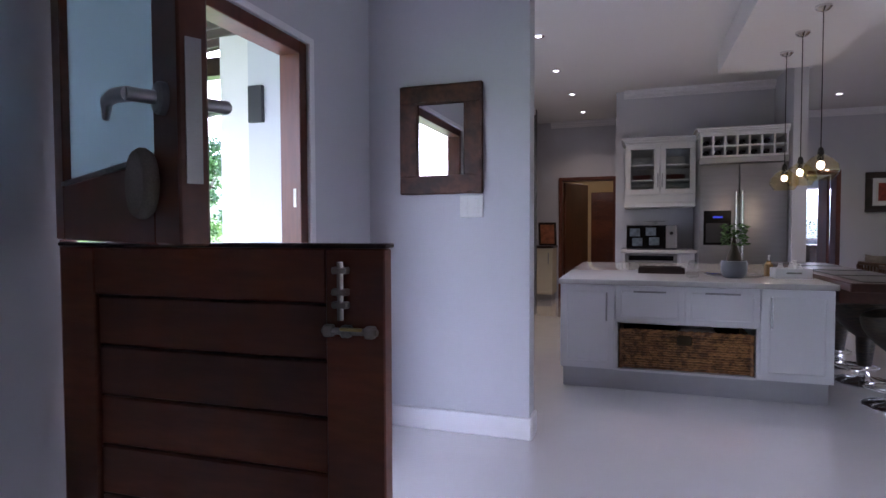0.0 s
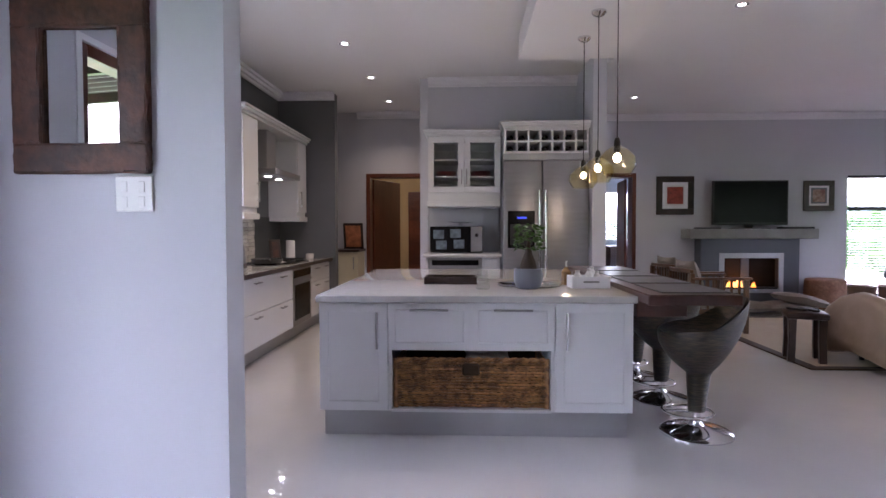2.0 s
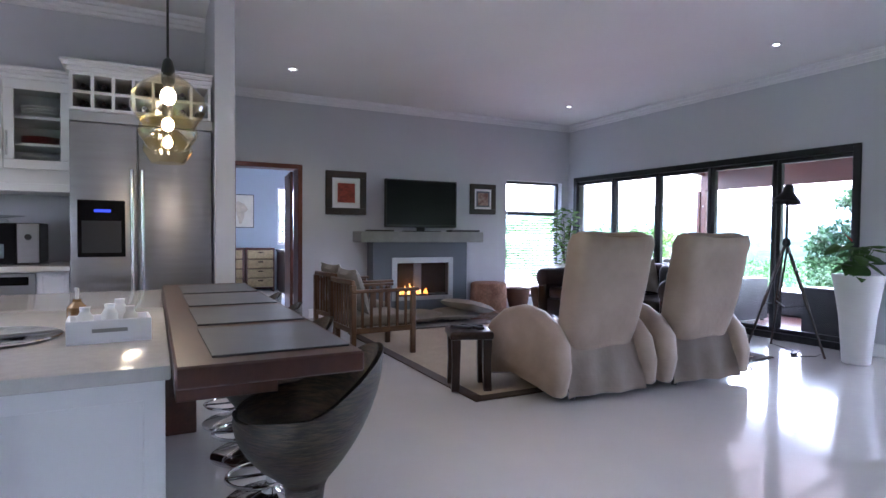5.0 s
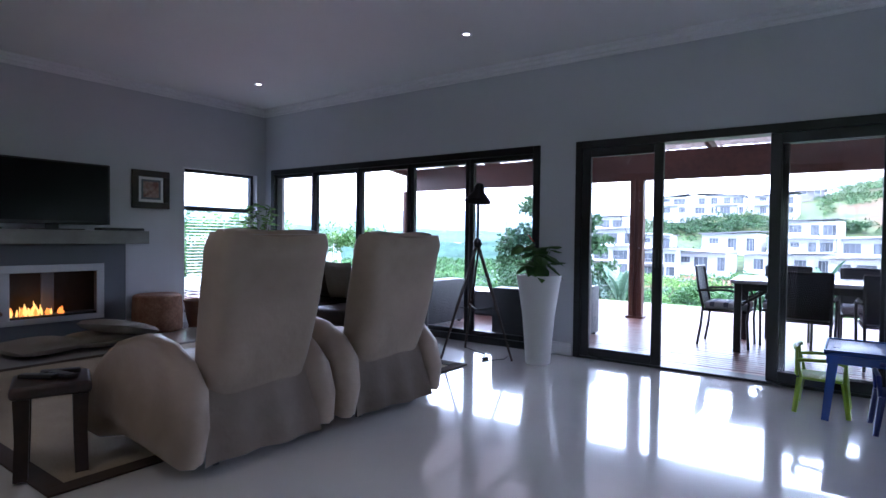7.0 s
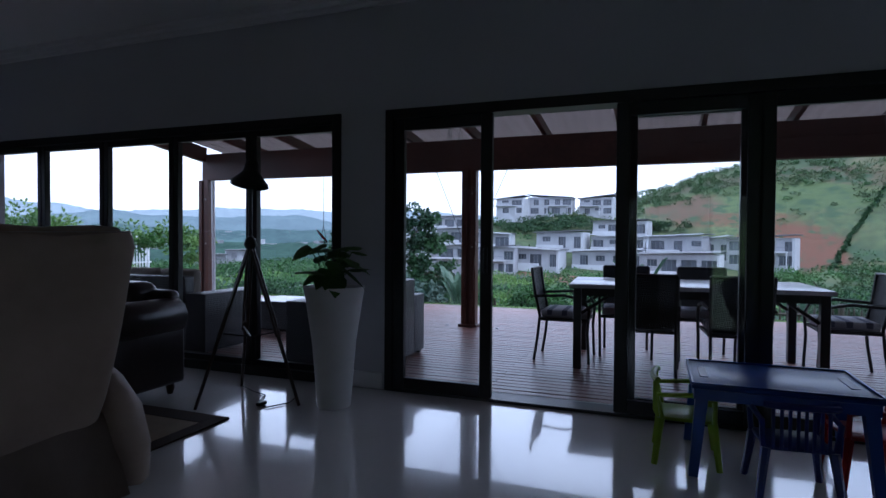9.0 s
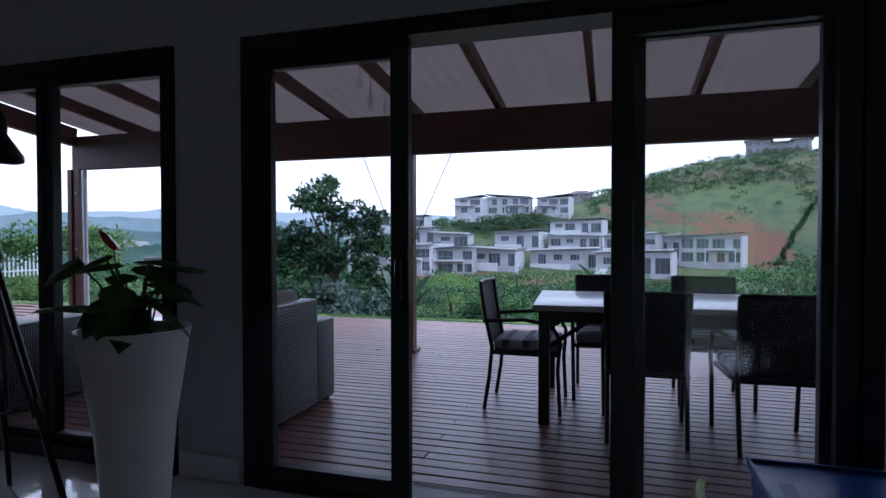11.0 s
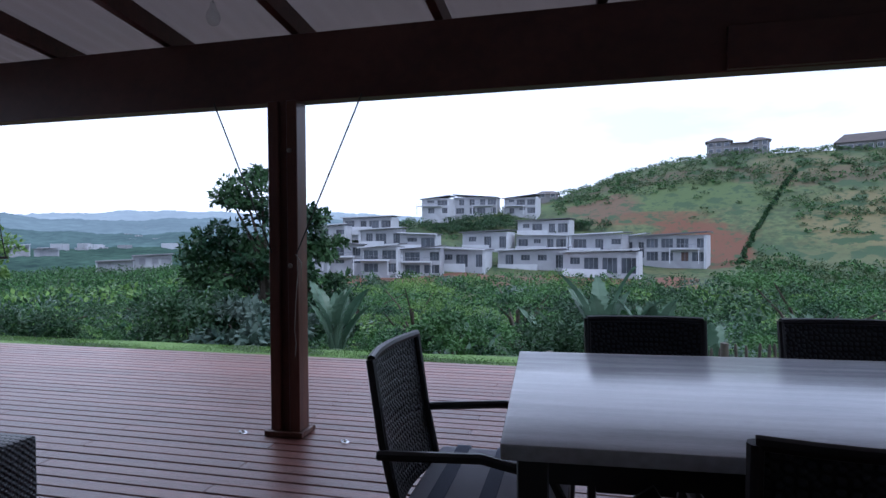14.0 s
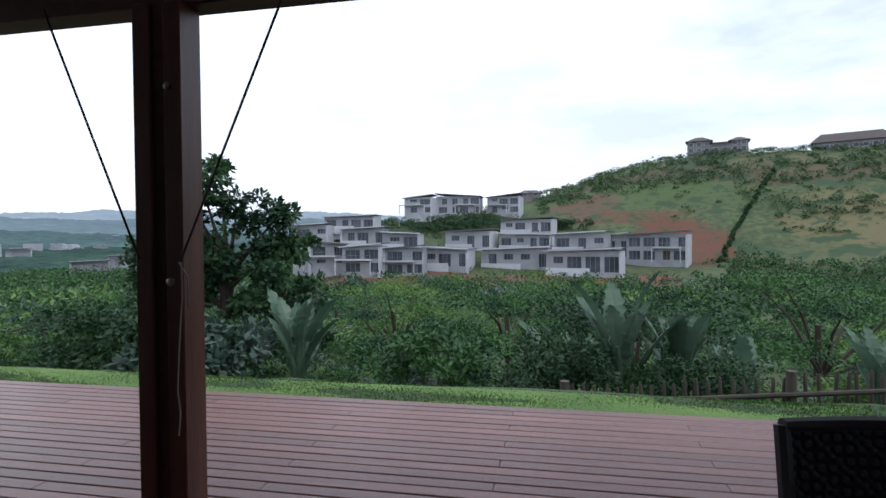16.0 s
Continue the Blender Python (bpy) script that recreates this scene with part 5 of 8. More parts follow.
# ---- living room ----
def fireplace():
    t = thing("fireplace", "blue-grey fireplace with concrete mantel and open firebox", "fireplace", m=pose(5.90, YN, 0))
    bm = bmesh.new()
    X, D = 0.75, 0.25
    bx(bm, -X, -0.45, -D, -0.001, 0.001, 1.05)
    bx(bm, 0.49, X, -D, -0.001, 0.001, 1.05)
    bx(bm, -0.45, 0.49, -D, -0.001, 0.83, 1.05)
    bx(bm, -0.45, 0.49, -D, -0.001, 0.001, 0.24)
    bx(bm, -0.45, 0.49, -0.03, -0.001, 0.24, 0.83)
    part("chimney_breast", bm, M_BLUEGREY, t)
    part("mantel", box(-0.97, 0.97, -0.37, -0.001, 1.052, 1.205, 0.006), M_CONCRETE, t, "thick grey concrete mantel shelf")
    bm = bmesh.new()
    for x0, x1, z0, z1 in ((-0.47, 0.51, 0.75, 0.83), (-0.47, 0.51, 0.21, 0.27), (-0.47, -0.39, 0.27, 0.75), (0.43, 0.51, 0.27, 0.75)):
        bx(bm, x0, x1, -D - 0.015, -D - 0.001, z0, z1, 0.003)
    part("firebox_surround", bm, M_DULLSTEEL, t, "brushed steel firebox surround")
    part("firebox_back", box(-0.448, 0.488, -0.05, -0.032, 0.242, 0.828), mat("sooty_fire_brick", (0.022, 0.017, 0.015), 0.8, var=0.3, scale=6, bump=0.003), t)
    part("firebox_divider", box(-0.05, 0.07, -0.08, -0.052, 0.30, 0.83), M_BLUEGREY, t)
    part("burner_tray", box(-0.42, 0.46, -0.22, -0.06, 0.242, 0.29), M_BLACKPLASTIC, t)
    part("hearth_step", box(-0.60, 0.62, -0.50, -D - 0.001, 0.001, 0.05, 0.006), M_BLUEGREY, t)
    rng = random.Random(12)
    for i in range(26):
        x = -0.36 + 0.52 * rng.random()
        h = rng.uniform(0.05, 0.13) * (1.25 - abs(x + 0.1) * 1.4)
        w = rng.uniform(0.012, 0.026)
        y = -0.15 + rng.uniform(-0.04, 0.03)
        bm = bmesh.new()
        lathe(bm, [(w * 0.5, 0.0), (w, h * 0.25), (w * 0.7, h * 0.55), (w * 0.25, h * 0.85), (0.001, h)], seg=8)
        lean = rng.uniform(-14, 14)
        part("flame", turn(bm, pose(x, y, 0.289, 0, lean, 0)), M_FLAME if i % 2 else M_FIREBED, t, "", 0)
    lamp = bpy.data.lights.new("fire_glow", "POINT")
    lamp.energy, lamp.shadow_soft_size, lamp.color = 0.03, 0.10, (1.0, 0.45, 0.12)
    new("fire_glow", lamp).matrix_basis = pose(5.82, YN - 0.17, 0.45)
fireplace()


def television():
    t = thing("television", "black flat television standing on the mantel", "television", m=pose(5.94, YN - 0.14, 1.206))
    part("foot", box(-0.28, 0.28, -0.10, 0.08, 0.0, 0.014, 0.004), M_BLACKPLASTIC, t)
    part("neck", box(-0.06, 0.06, 0.012, 0.04, 0.014, 0.09), M_BLACKPLASTIC, t)
    part("case", box(-0.58, 0.58, -0.02, 0.03, 0.06, 0.755, 0.008), M_BLACKPLASTIC, t)
    part("screen", box(-0.555, 0.555, -0.0215, -0.0202, 0.10, 0.735), M_BLACKGLASS, t, "", None)
television()
solid("media_box", box(-0.24, 0.24, -0.09, 0.09, 0, 0.03, 0.004), M_BLACKPLASTIC, "flat black media box on the mantel", "media player", m=pose(6.60, YN - 0.22, 1.206))
solid("soundbar", box(-0.20, 0.20, -0.04, 0.04, 0, 0.022, 0.004), M_BLACKPLASTIC, "thin black box on the mantel", "media player", m=pose(5.25, YN - 0.24, 1.206))


def wall_picture(x0, x1, z0, z1, rim, label, art):
    c, w, h = (x0 + x1) / 2, (x1 - x0) / 2, z1 - z0
    t = thing("wall_picture", label, "picture", m=pose(c, YN, z0))
    bm = bmesh.new()
    for a, b, p, q in ((-w, w, 0, rim), (-w, w, h - rim, h), (-w, -w + rim, rim, h - rim), (w - rim, w, rim, h - rim)):
        bx(bm, a, b, -0.032, -0.001, p, q, 0.005)
    part("frame", bm, M_DARK_WOOD, t)
    part("mount", box(-w + rim - 0.003, w - rim + 0.003, -0.018, -0.004, rim - 0.003, h - rim + 0.003), M_TRIM, t, "white card mount")
    k = rim + 0.075 * (w / 0.3)
    part("inner_border", box(-w + k - 0.025, w - k + 0.025, -0.0205, -0.0182, k - 0.025, h - k + 0.025), M_BLUEGREY if rim < 0.09 else M_PLASTIC_W, t)
    part("print", box(-w + k, w - k, -0.023, -0.0207, k, h - k), art, t)
wall_picture(4.535, 5.125, 1.435, 2.045, 0.095, "red abstract print in a broad black frame", mat("red_print", (0.36, 0.055, 0.03), 0.5, color2=(0.22, 0.03, 0.02), scale=9, fine=0.3))
wall_picture(6.83, 7.30, 1.49, 1.965, 0.08, "small print in a dark frame with pale mount", mat("brown_print", (0.20, 0.08, 0.06), 0.5, color2=(0.42, 0.30, 0.26), scale=14, fine=0.3))


# rug
t = thing("rug", "beige sisal rug with a dark brown border", "rug", m=pose(6.08, 8.05, 0.001))
part("field", box(-1.55, 1.55, -1.38, 1.38, 0, 0.010), M_SISAL, t)
for x0, x1, y0, y1 in ((-1.65, 1.70, -1.48, -1.381), (-1.65, 1.70, 1.381, 1.48), (-1.65, -1.551, -1.381, 1.381), (1.551, 1.70, -1.381, 1.381)):
    part("border_strip", box(x0, x1, y0, y1, 0, 0.012, 0.002), M_RUGEDGE, t)


def recliner():
    t = thing("recliner", "cream leather recliner armchair with curved arms", "armchair", "recliners", pose(5.335, 6.28, 0))
    # reclined back, a soft slab
    bm = bmesh.new()
    def back(u, v):
        a = 2 * math.pi * u
        z = 0.30 + 0.88 * v
        w = 0.30 + 0.055 * v - 0.05 * max(0, v - 0.9) * 10 * 0.5
        d = 0.105 + 0.030 * math.sin(math.pi * v) - 0.03 * max(0.0, 0.2 - v) / 0.2
        roll = 0.02 * math.sin(math.pi * min(1, max(0, (v - 0.86) / 0.14)))
        cx = abs(math.cos(a)) ** 0.35 * math.copysign(1, math.cos(a))
        sy = abs(math.sin(a)) ** 0.6 * math.copysign(1, math.sin(a))
        crease = 0.010 * math.sin(cx * 4.0 + v * 3.0) if sy < 0 else 0.0
        return Vector((cx * w, 0.12 + sy * (d + roll) - 0.20 * v + crease, z + 0.025 * (abs(cx) - 0.6) * max(0, v - 0.8) * 5))
    g = sheet(bm, back, 44, 26, True)
    bm.faces.new(list(reversed(g[0])))
    bm.faces.new(g[-1])
    part("backrest", bm, M_LEATHER, t, "", 60)
    bm = bmesh.new()
    lathe(bm, [(0.02, -0.31), (0.055, -0.30), (0.062, -0.2), (0.05, 0.0), (0.062, 0.2), (0.055, 0.30), (0.02, 0.31)], seg=16)
    part("head_roll", turn(bm, pose(0, -0.065, 1.150, 0, 90, 0)), M_LEATHER, t)
    # skirt behind
    bm = bmesh.new()
    def skirt(u, v):
        x = (u - 0.5) * (0.63 + 0.10 * (1 - v))
        return Vector((x, 0.030 - 0.085 * (1 - v) ** 0.7 + 0.014 * math.sin(u * 17) * (1 - v), 0.045 + 0.36 * v + 0.008 * math.sin(u * 6) * (1 - v)))
    sheet(bm, skirt, 26, 8)
    bmesh.ops.solidify(bm, geom=bm.faces[:], thickness=0.012)
    part("back_skirt", bm, M_LEATHER, t, "", 60)
    # seat and footrest
    bm = bmesh.new()
    bx(bm, -0.30, 0.30, 0.10, 0.86, 0.22, 0.46, 0.07, 4)
    part("seat_cushion", bm, M_LEATHER, t, "", 60)
    bm = bmesh.new()
    bx(bm, -0.28, 0.28, 0.78, 0.94, 0.10, 0.44, 0.05, 3)
    part("footrest", bm, M_LEATHER, t, "", 60)
    part("base_frame", box(-0.26, 0.26, 0.04, 0.70, 0.045, 0.20, 0.01), M_BLACKPLASTIC, t)
    for x in (-0.24, 0.24):
        for y in (0.06, 0.66):
            bm = bmesh.new()
            lathe(bm, [(0.022, 0.0), (0.022, 0.05)], cx=x, cy=y, seg=12)
            part("foot", bm, M_BLACKPLASTIC, t)
    for s in (-1, 1):
        bm = bmesh.new()
        prof = [(-0.06, 0.06), (-0.09, 0.24), (-0.05, 0.42), (0.07, 0.54), (0.24, 0.625), (0.42, 0.655), (0.60, 0.61), (0.76, 0.50), (0.88, 0.34), (0.94, 0.18), (0.93, 0.09), (0.70, 0.07), (0.45, 0.13), (0.20, 0.10)]
        rings = []
        for off, k in ((-0.085, 0.86), (-0.06, 0.96), (0.0, 1.0), (0.06, 0.96), (0.085, 0.86)):
            cx, cz = 0.42, 0.33
            rings.append([bm.verts.new((s * (0.375 + off + 0.055 * (1 - (z / 0.66)) + 0.06 * max(0, y)), cx + (y - cx) * k, max(0.05, cz + (z - cz) * k))) for y, z in prof])
        n = len(prof)
        for a, b in zip(rings, rings[1:]):
            for i in range(n):
                bm.faces.new((a[i], a[(i + 1) % n], b[(i + 1) % n], b[i]))
        bm.faces.new(rings[0])
        bm.faces.new(rings[-1])
        bmesh.ops.subdivide_edges(bm, edges=bm.edges[:], cuts=1, smooth=0.6, use_grid_fill=True)
        part("arm", bm, M_LEATHER, t, "", 80)
    return t
rec = recliner()
copy_thing(rec, pose(6.34, 6.24, 0, 0, 0, -2))


def side_table():
    t = thing("side_table", "small dark wood side table holding remote controls", "side table", m=pose(4.57, 6.92, 0.013, 0, 0, -20))
    part("tabletop", box(-0.165, 0.165, -0.165, 0.165, 0.385, 0.445, 0.02, 3), M_DARK_WOOD, t)
    for x in (-1, 1):
        for y in (-1, 1):
            bm = bmesh.new()
            tube(bm, [(x * 0.122, y * 0.122, 0.0), (x * 0.116, y * 0.116, 0.20), (x * 0.118, y * 0.118, 0.384)], [0.040, 0.040, 0.046], 4)
            part("leg", bm, M_DARK_WOOD, t)
side_table()
for dx, dy, rz in ((-0.05, 0.03, 35), (0.04, -0.02, 10), (0.06, 0.06, 60)):
    bm = bmesh.new()
    bx(bm, -0.025, 0.025, -0.085, 0.085, 0.0, 0.022, 0.006, 2)
    solid("remote_control", bm, M_BLACKPLASTIC, "black remote control lying on the side table", "remote control", "remote controls", pose(4.57 + dx, 6.92 + dy, 0.459, 0, 0, rz))


def slat_chair():
    t = thing("slatted_armchair", "golden wood armchair with slatted sides and grey cushions", "armchair", "slatted armchairs", pose(4.36, 8.52, 0.0, 0, 0, 3))
    W, D = 0.31, 0.30
    for x in (-W, W):
        for y in (-D, D):
            part("leg", box(x - 0.024, x + 0.024, y - 0.024, y + 0.024, 0.0, 0.62 if x > 0 else 0.70, 0.005), M_OAK, t)
    for y in (-D, D):
        part("arm_rail", box(-W - 0.02, W + 0.06, y - 0.032, y + 0.032, 0.621 if y else 0.62, 0.651, 0.008), M_OAK, t)
        part("side_rail", box(-W, W, y - 0.012, y + 0.012, 0.24, 0.29), M_OAK, t)
        me = mesh_of("slat", box(-0.012, 0.012, -0.008, 0.008, 0.291, 0.62), M_OAK)
        for i in range(6):
            share("slat", me, t, pose(-W + 0.09 + i * 0.09, y, 0))
    part("top_rail", box(-W - 0.022, -W + 0.022, -D, D, 0.69, 0.74, 0.01), M_OAK, t)
    part("back_rail", box(-W - 0.012, -W + 0.012, -D, D, 0.24, 0.29), M_OAK, t)
    me = mesh_of("slat", box(-0.008, 0.008, -0.012, 0.012, 0.291, 0.69), M_OAK)
    for i in range(7):
        share("slat", me, t, pose(-W, -D + 0.075 + i * 0.075, 0))
    part("front_rail", box(W - 0.012, W + 0.012, -D, D, 0.24, 0.29), M_OAK, t)
    bm = bmesh.new()
    bx(bm, -W + 0.03, W + 0.02, -D + 0.03, D - 0.03, 0.29, 0.40, 0.03, 3)
    part("seat_cushion", bm, M_PILLOW, t)
    bm = bmesh.new()
    pillow(bm, 0, 0, 0, 0.46, 0.50, 0.16)
    part("back_cushion", turn(bm, pose(-0.20, 0, 0.62, 0, 72, 0)), M_PILLOW, t, "grey linen back cushion")
    return t
ch = slat_chair()
copy_thing(ch, pose(4.45, 9.45, 0.0, 0, 0, 8))

for x, y, z, rz, tilt, s in ((5.55, 10.02, 0.075, 12, 0, 0.62), (6.10, 10.02, 0.075, -8, 0, 0.60), (6.22, 9.86, 0.19, 24, 14, 0.62)):
    bm = bmesh.new()
    pillow(bm, 0, 0, 0, s, s * 0.95, 0.15)
    solid("floor_cushion", bm, M_PILLOW, "grey-beige linen floor cushion before the fireplace", "cushion", "floor cushions", pose(x, y, z + 0.012, 0, tilt, rz))
bm = bmesh.new()
lathe(bm, [(0.26, 0.0), (0.28, 0.02), (0.285, 0.2), (0.275, 0.42), (0.255, 0.44)], seg=9)
solid("log_stool", bm, M_LOG, "chunky reddish log stool by the window", "stool", m=pose(6.98, 10.56, 0.001))
for x, y in ((7.52, 10.55), (7.95, 10.50)):
    t = thing("basket_pot", "brown woven pot standing by the window", "planter", "woven pots", pose(x, y, 0.001))
    bm = bmesh.new()
    lathe(bm, [(0.13, 0.0), (0.16, 0.12), (0.19, 0.30), (0.20, 0.33), (0.18, 0.33), (0.16, 0.25)], seg=24)
    part("pot", bm, M_TERRA, t)
    bm = bmesh.new()
    lathe(bm, [(0.165, 0.255), (0.165, 0.26)], seg=20)
    part("soil", bm, M_SOIL, t)


def leather_sofa():
    t = thing("leather_sofa", "dark brown leather sofa with rolled arms", "sofa", m=pose(7.66, 8.42, 0.012))
    L, D = 1.16, 0.48
    for x in (-D + 0.08, D - 0.08):
        for y in (-L + 0.1, L - 0.1):
            bm = bmesh.new()
            lathe(bm, [(0.02, 0.0), (0.032, 0.05), (0.025, 0.08)], cx=x, cy=y, seg=12)
            part("foot", bm, M_DARK_WOOD, t)
    part("base", box(-D + 0.02, D - 0.02, -L + 0.05, L - 0.05, 0.081, 0.30, 0.02, 2), M_DARKLEATHER, t)
    for y0, y1 in ((-0.93, -0.32), (-0.305, 0.305), (0.32, 0.93)):
        bm = bmesh.new()
        bx(bm, -D + 0.0, D - 0.22, y0, y1, 0.301, 0.46, 0.05, 3)
        part("seat_cushion", bm, M_DARKLEATHER, t, "", 60)
        bm = bmesh.new()
        bx(bm, D - 0.30, D - 0.02, y0, y1, 0.47, 0.82, 0.09, 4)
        part("back_cushion", bm, M_DARKLEATHER, t, "", 60)
    bm = bmesh.new()
    bx(bm, D - 0.14, D + 0.0, -L + 0.06, L - 0.06, 0.301, 0.76, 0.05, 3)
    part("back_frame", bm, M_DARKLEATHER, t, "", 60)
    for s in (-1, 1):
        bm = bmesh.new()
        bx(bm, -D - 0.01, D - 0.02, s * (L - 0.10) - 0.09, s * (L - 0.10) + 0.09, 0.085, 0.56, 0.03, 2)
        part("arm", bm, M_DARKLEATHER, t, "", 60)
        bm = bmesh.new()
        lathe(bm, [(0.10, -D - 0.02), (0.13, -D + 0.01), (0.135, 0.0), (0.13, D - 0.05), (0.10, D - 0.02)], seg=22)
        part("arm_roll", turn(bm, pose(0, s * (L - 0.09), 0.575, 0, 90, 0)), M_DARKLEATHER, t, "", 60)
leather_sofa()
for y, m, l in ((8.95, M_MUSTARD, "mustard patterned cushion on the leather sofa"), (8.15, M_PILLOW, "grey cushion on the leather sofa")):
    bm = bmesh.new()
    pillow(bm, 0, 0, 0, 0.42, 0.42, 0.14)
    solid("scatter_cushion", bm, m, l, "cushion", "", pose(7.69, y, 0.70, 0, 76, 0))


def tripod_lamp():
    t = thing("tripod_lamp", "black studio floor lamp on a wooden tripod", "floor lamp", m=pose(8.13, 6.73, 0.001))
    hub = Vector((0.02, -0.02, 1.12))
    for x, y in ((-0.28, 0.19), (0.06, -0.40), (0.32, 0.31)):
        bm = bmesh.new()
        foot = Vector((x, y, 0.0))
        side = (foot - hub).cross(Vector((0, 0, 1))).normalized() * 0.016
        tube(bm, [foot, foot.lerp(hub, 0.48)], [0.011, 0.014], 8)
        tube(bm, [foot.lerp(hub, 0.42) + side, hub + side], 0.011, 8)
        tube(bm, [foot.lerp(hub, 0.42) - side, hub - side], 0.011, 8)
        part("leg", bm, M_DARK_WOOD, t)
    bm = bmesh.new()
    for x, y in ((-0.28, 0.19), (0.06, -0.40), (0.32, 0.31)):
        tube(bm, [(0.02, -0.02, 0.46), (x * 0.55, y * 0.55, 0.50)], 0.006, 6)
    part("spreader", bm, M_BLACK, t)
    bm = bmesh.new()
    lathe(bm, [(0.03, 1.08), (0.045, 1.11), (0.035, 1.15), (0.014, 1.17), (0.014, 1.50)], cx=0.02, cy=-0.02, seg=16)
    part("column", bm, M_BLACK, t)
    bm = bmesh.new()
    lathe(bm, [(0.035, 0.13), (0.05, 0.10), (0.055, 0.05), (0.125, -0.03), (0.13, -0.05), (0.115, -0.03), (0.04, 0.03)], seg=26)
    part("shade", turn(bm, pose(0.02, -0.02, 1.575, 0, 12, 0)), M_BLACK, t, "black metal spotlight shade")
tripod_lamp()
bm = bmesh.new()
tube(bm, [(8.43, 7.02, 0.012), (8.35, 6.85, 0.008), (8.30, 6.70, 0.008), (8.12, 6.62, 0.008), (8.05, 6.50, 0.008), (8.20, 6.42, 0.008), (8.34, 6.46, 0.008)], 0.0045, 6)
t = solid("power_cable", bm, M_BLACKPLASTIC, "thin black power cable lying on the floor", "cable")
part("cable_switch", box(8.06, 8.14, 6.555, 6.595, 0.002, 0.026, 0.006), M_BLACKPLASTIC, t)


def tall_planter():
    t = thing("tall_planter", "tall white flared planter with a red-flowered plant", "planter", m=pose(8.27, 6.10, 0.001))
    bm = bmesh.new()
    lathe(bm, [(0.105, 0.0), (0.115, 0.01), (0.125, 0.15), (0.15, 0.45), (0.195, 0.75), (0.21, 0.83), (0.195, 0.83), (0.18, 0.76)], seg=40)
    part("pot", bm, M_POTWHITE, t)
    bm = bmesh.new()
    lathe(bm, [(0.18, 0.765), (0.17, 0.775)], seg=24)
    part("soil", bm, M_SOIL, t)
    rng = random.Random(21)
    for i in range(26):
        stems, leaves = bmesh.new(), bmesh.new()
        a = rng.uniform(0, 6.283)
        r, h = rng.uniform(0.05, 0.20), rng.uniform(0.10, 0.33)
        top = Vector((r * math.cos(a), r * math.sin(a), 0.79 + h))
        tube(stems, [(0.06 * math.cos(a), 0.06 * math.sin(a), 0.77), (r * 0.6 * math.cos(a), r * 0.6 * math.sin(a), 0.79 + h * 0.7), top], 0.004, 5)
        big_leaf(leaves, top, Vector((math.cos(a), math.sin(a), rng.uniform(-0.7, 0.3))), rng.uniform(0.13, 0.21), rng)
        stem = part("stem", stems, M_LEAF, t)
        part("leaf", leaves, M_LEAF, stem, "", 0)
    bm = bmesh.new()
    tube(bm, [(0.0, 0.0, 0.78), (-0.05, 0.03, 1.0), (-0.04, 0.06, 1.17)], 0.003, 5)
    part("flower_stem", bm, M_LEAF, t)
    bm = bmesh.new()
    big_leaf(bm, Vector((-0.04, 0.04, 1.15)), Vector((0.05, 0.6, 0.8)), 0.12, rng)
    part("red_flower", bm, mat("red_flower_wax", (0.42, 0.02, 0.02), 0.25, var=0.1), t, "waxy red flower", 0)


def big_leaf(bm, base, way, size, rng):
    """A broad heart-shaped blade."""
    way = way.normalized()
    side = way.cross(Vector((rng.uniform(-0.3, 0.3), rng.uniform(-0.3, 0.3), 1))).normalized()
    up = side.cross(way)
    outline = ((-0.12, 0.28), (0.1, 0.42), (0.4, 0.40), (0.75, 0.20), (1.0, 0.0))
    def at(u, s):
        return base + way * (u * size) + side * (s * size) - up * (size * (0.25 * u * u + 0.5 * s * s))
    mid = [bm.verts.new(at(u, 0)) for u, _ in outline]
    for sg in (1, -1):
        rim = [bm.verts.new(at(u, s * sg)) for u, s in outline[:-1]] + [mid[-1]]
        for i in range(len(outline) - 1):
            vs = [mid[i], mid[i + 1], rim[i + 1], rim[i]]
            if rim[i + 1] is mid[i + 1]:
                vs = [mid[i], mid[i + 1], rim[i]]
            bm.faces.new(vs if sg > 0 else vs[::-1])
tall_planter()


def corner_plant():
    t = thing("potted_tree", "leafy light green house plant in a white pot", "plant", m=pose(8.35, 10.40, 0.001))
    bm = bmesh.new()
    lathe(bm, [(0.13, 0.0), (0.15, 0.02), (0.19, 0.50), (0.20, 0.72), (0.185, 0.72), (0.17, 0.66)], seg=28)
    part("pot", bm, M_POTWHITE, t)
    bm = bmesh.new()
    lathe(bm, [(0.172, 0.665), (0.165, 0.675)], seg=20)
    part("soil", bm, M_SOIL, t)
    rng = random.Random(31)
    bm, lv = bmesh.new(), bmesh.new()
    for i in range(16):
        a, r, h = rng.uniform(0, 6.283), rng.uniform(0.05, 0.27), rng.uniform(0.30, 0.98)
        tip = Vector((r * math.cos(a), r * math.sin(a), 0.68 + h))
        tube(bm, [(0.03 * math.cos(a), 0.03 * math.sin(a), 0.66), (r * 0.5 * math.cos(a), r * 0.5 * math.sin(a), 0.68 + h * 0.6), tip], [0.007, 0.005, 0.003], 5)
        for k in range(16):
            q = tip - Vector((0, 0, rng.uniform(0, 0.30)))
            b = rng.uniform(0, 6.283)
            add_leaf(lv, q, (math.cos(b), math.sin(b), rng.uniform(-0.3, 0.6)), rng.uniform(0.09, 0.14), 0.028, rng)
    part("stems", bm, M_BARK, t)
    part("leaves", lv, M_LEAF_LIGHT, t, "", 0)
corner_plant()


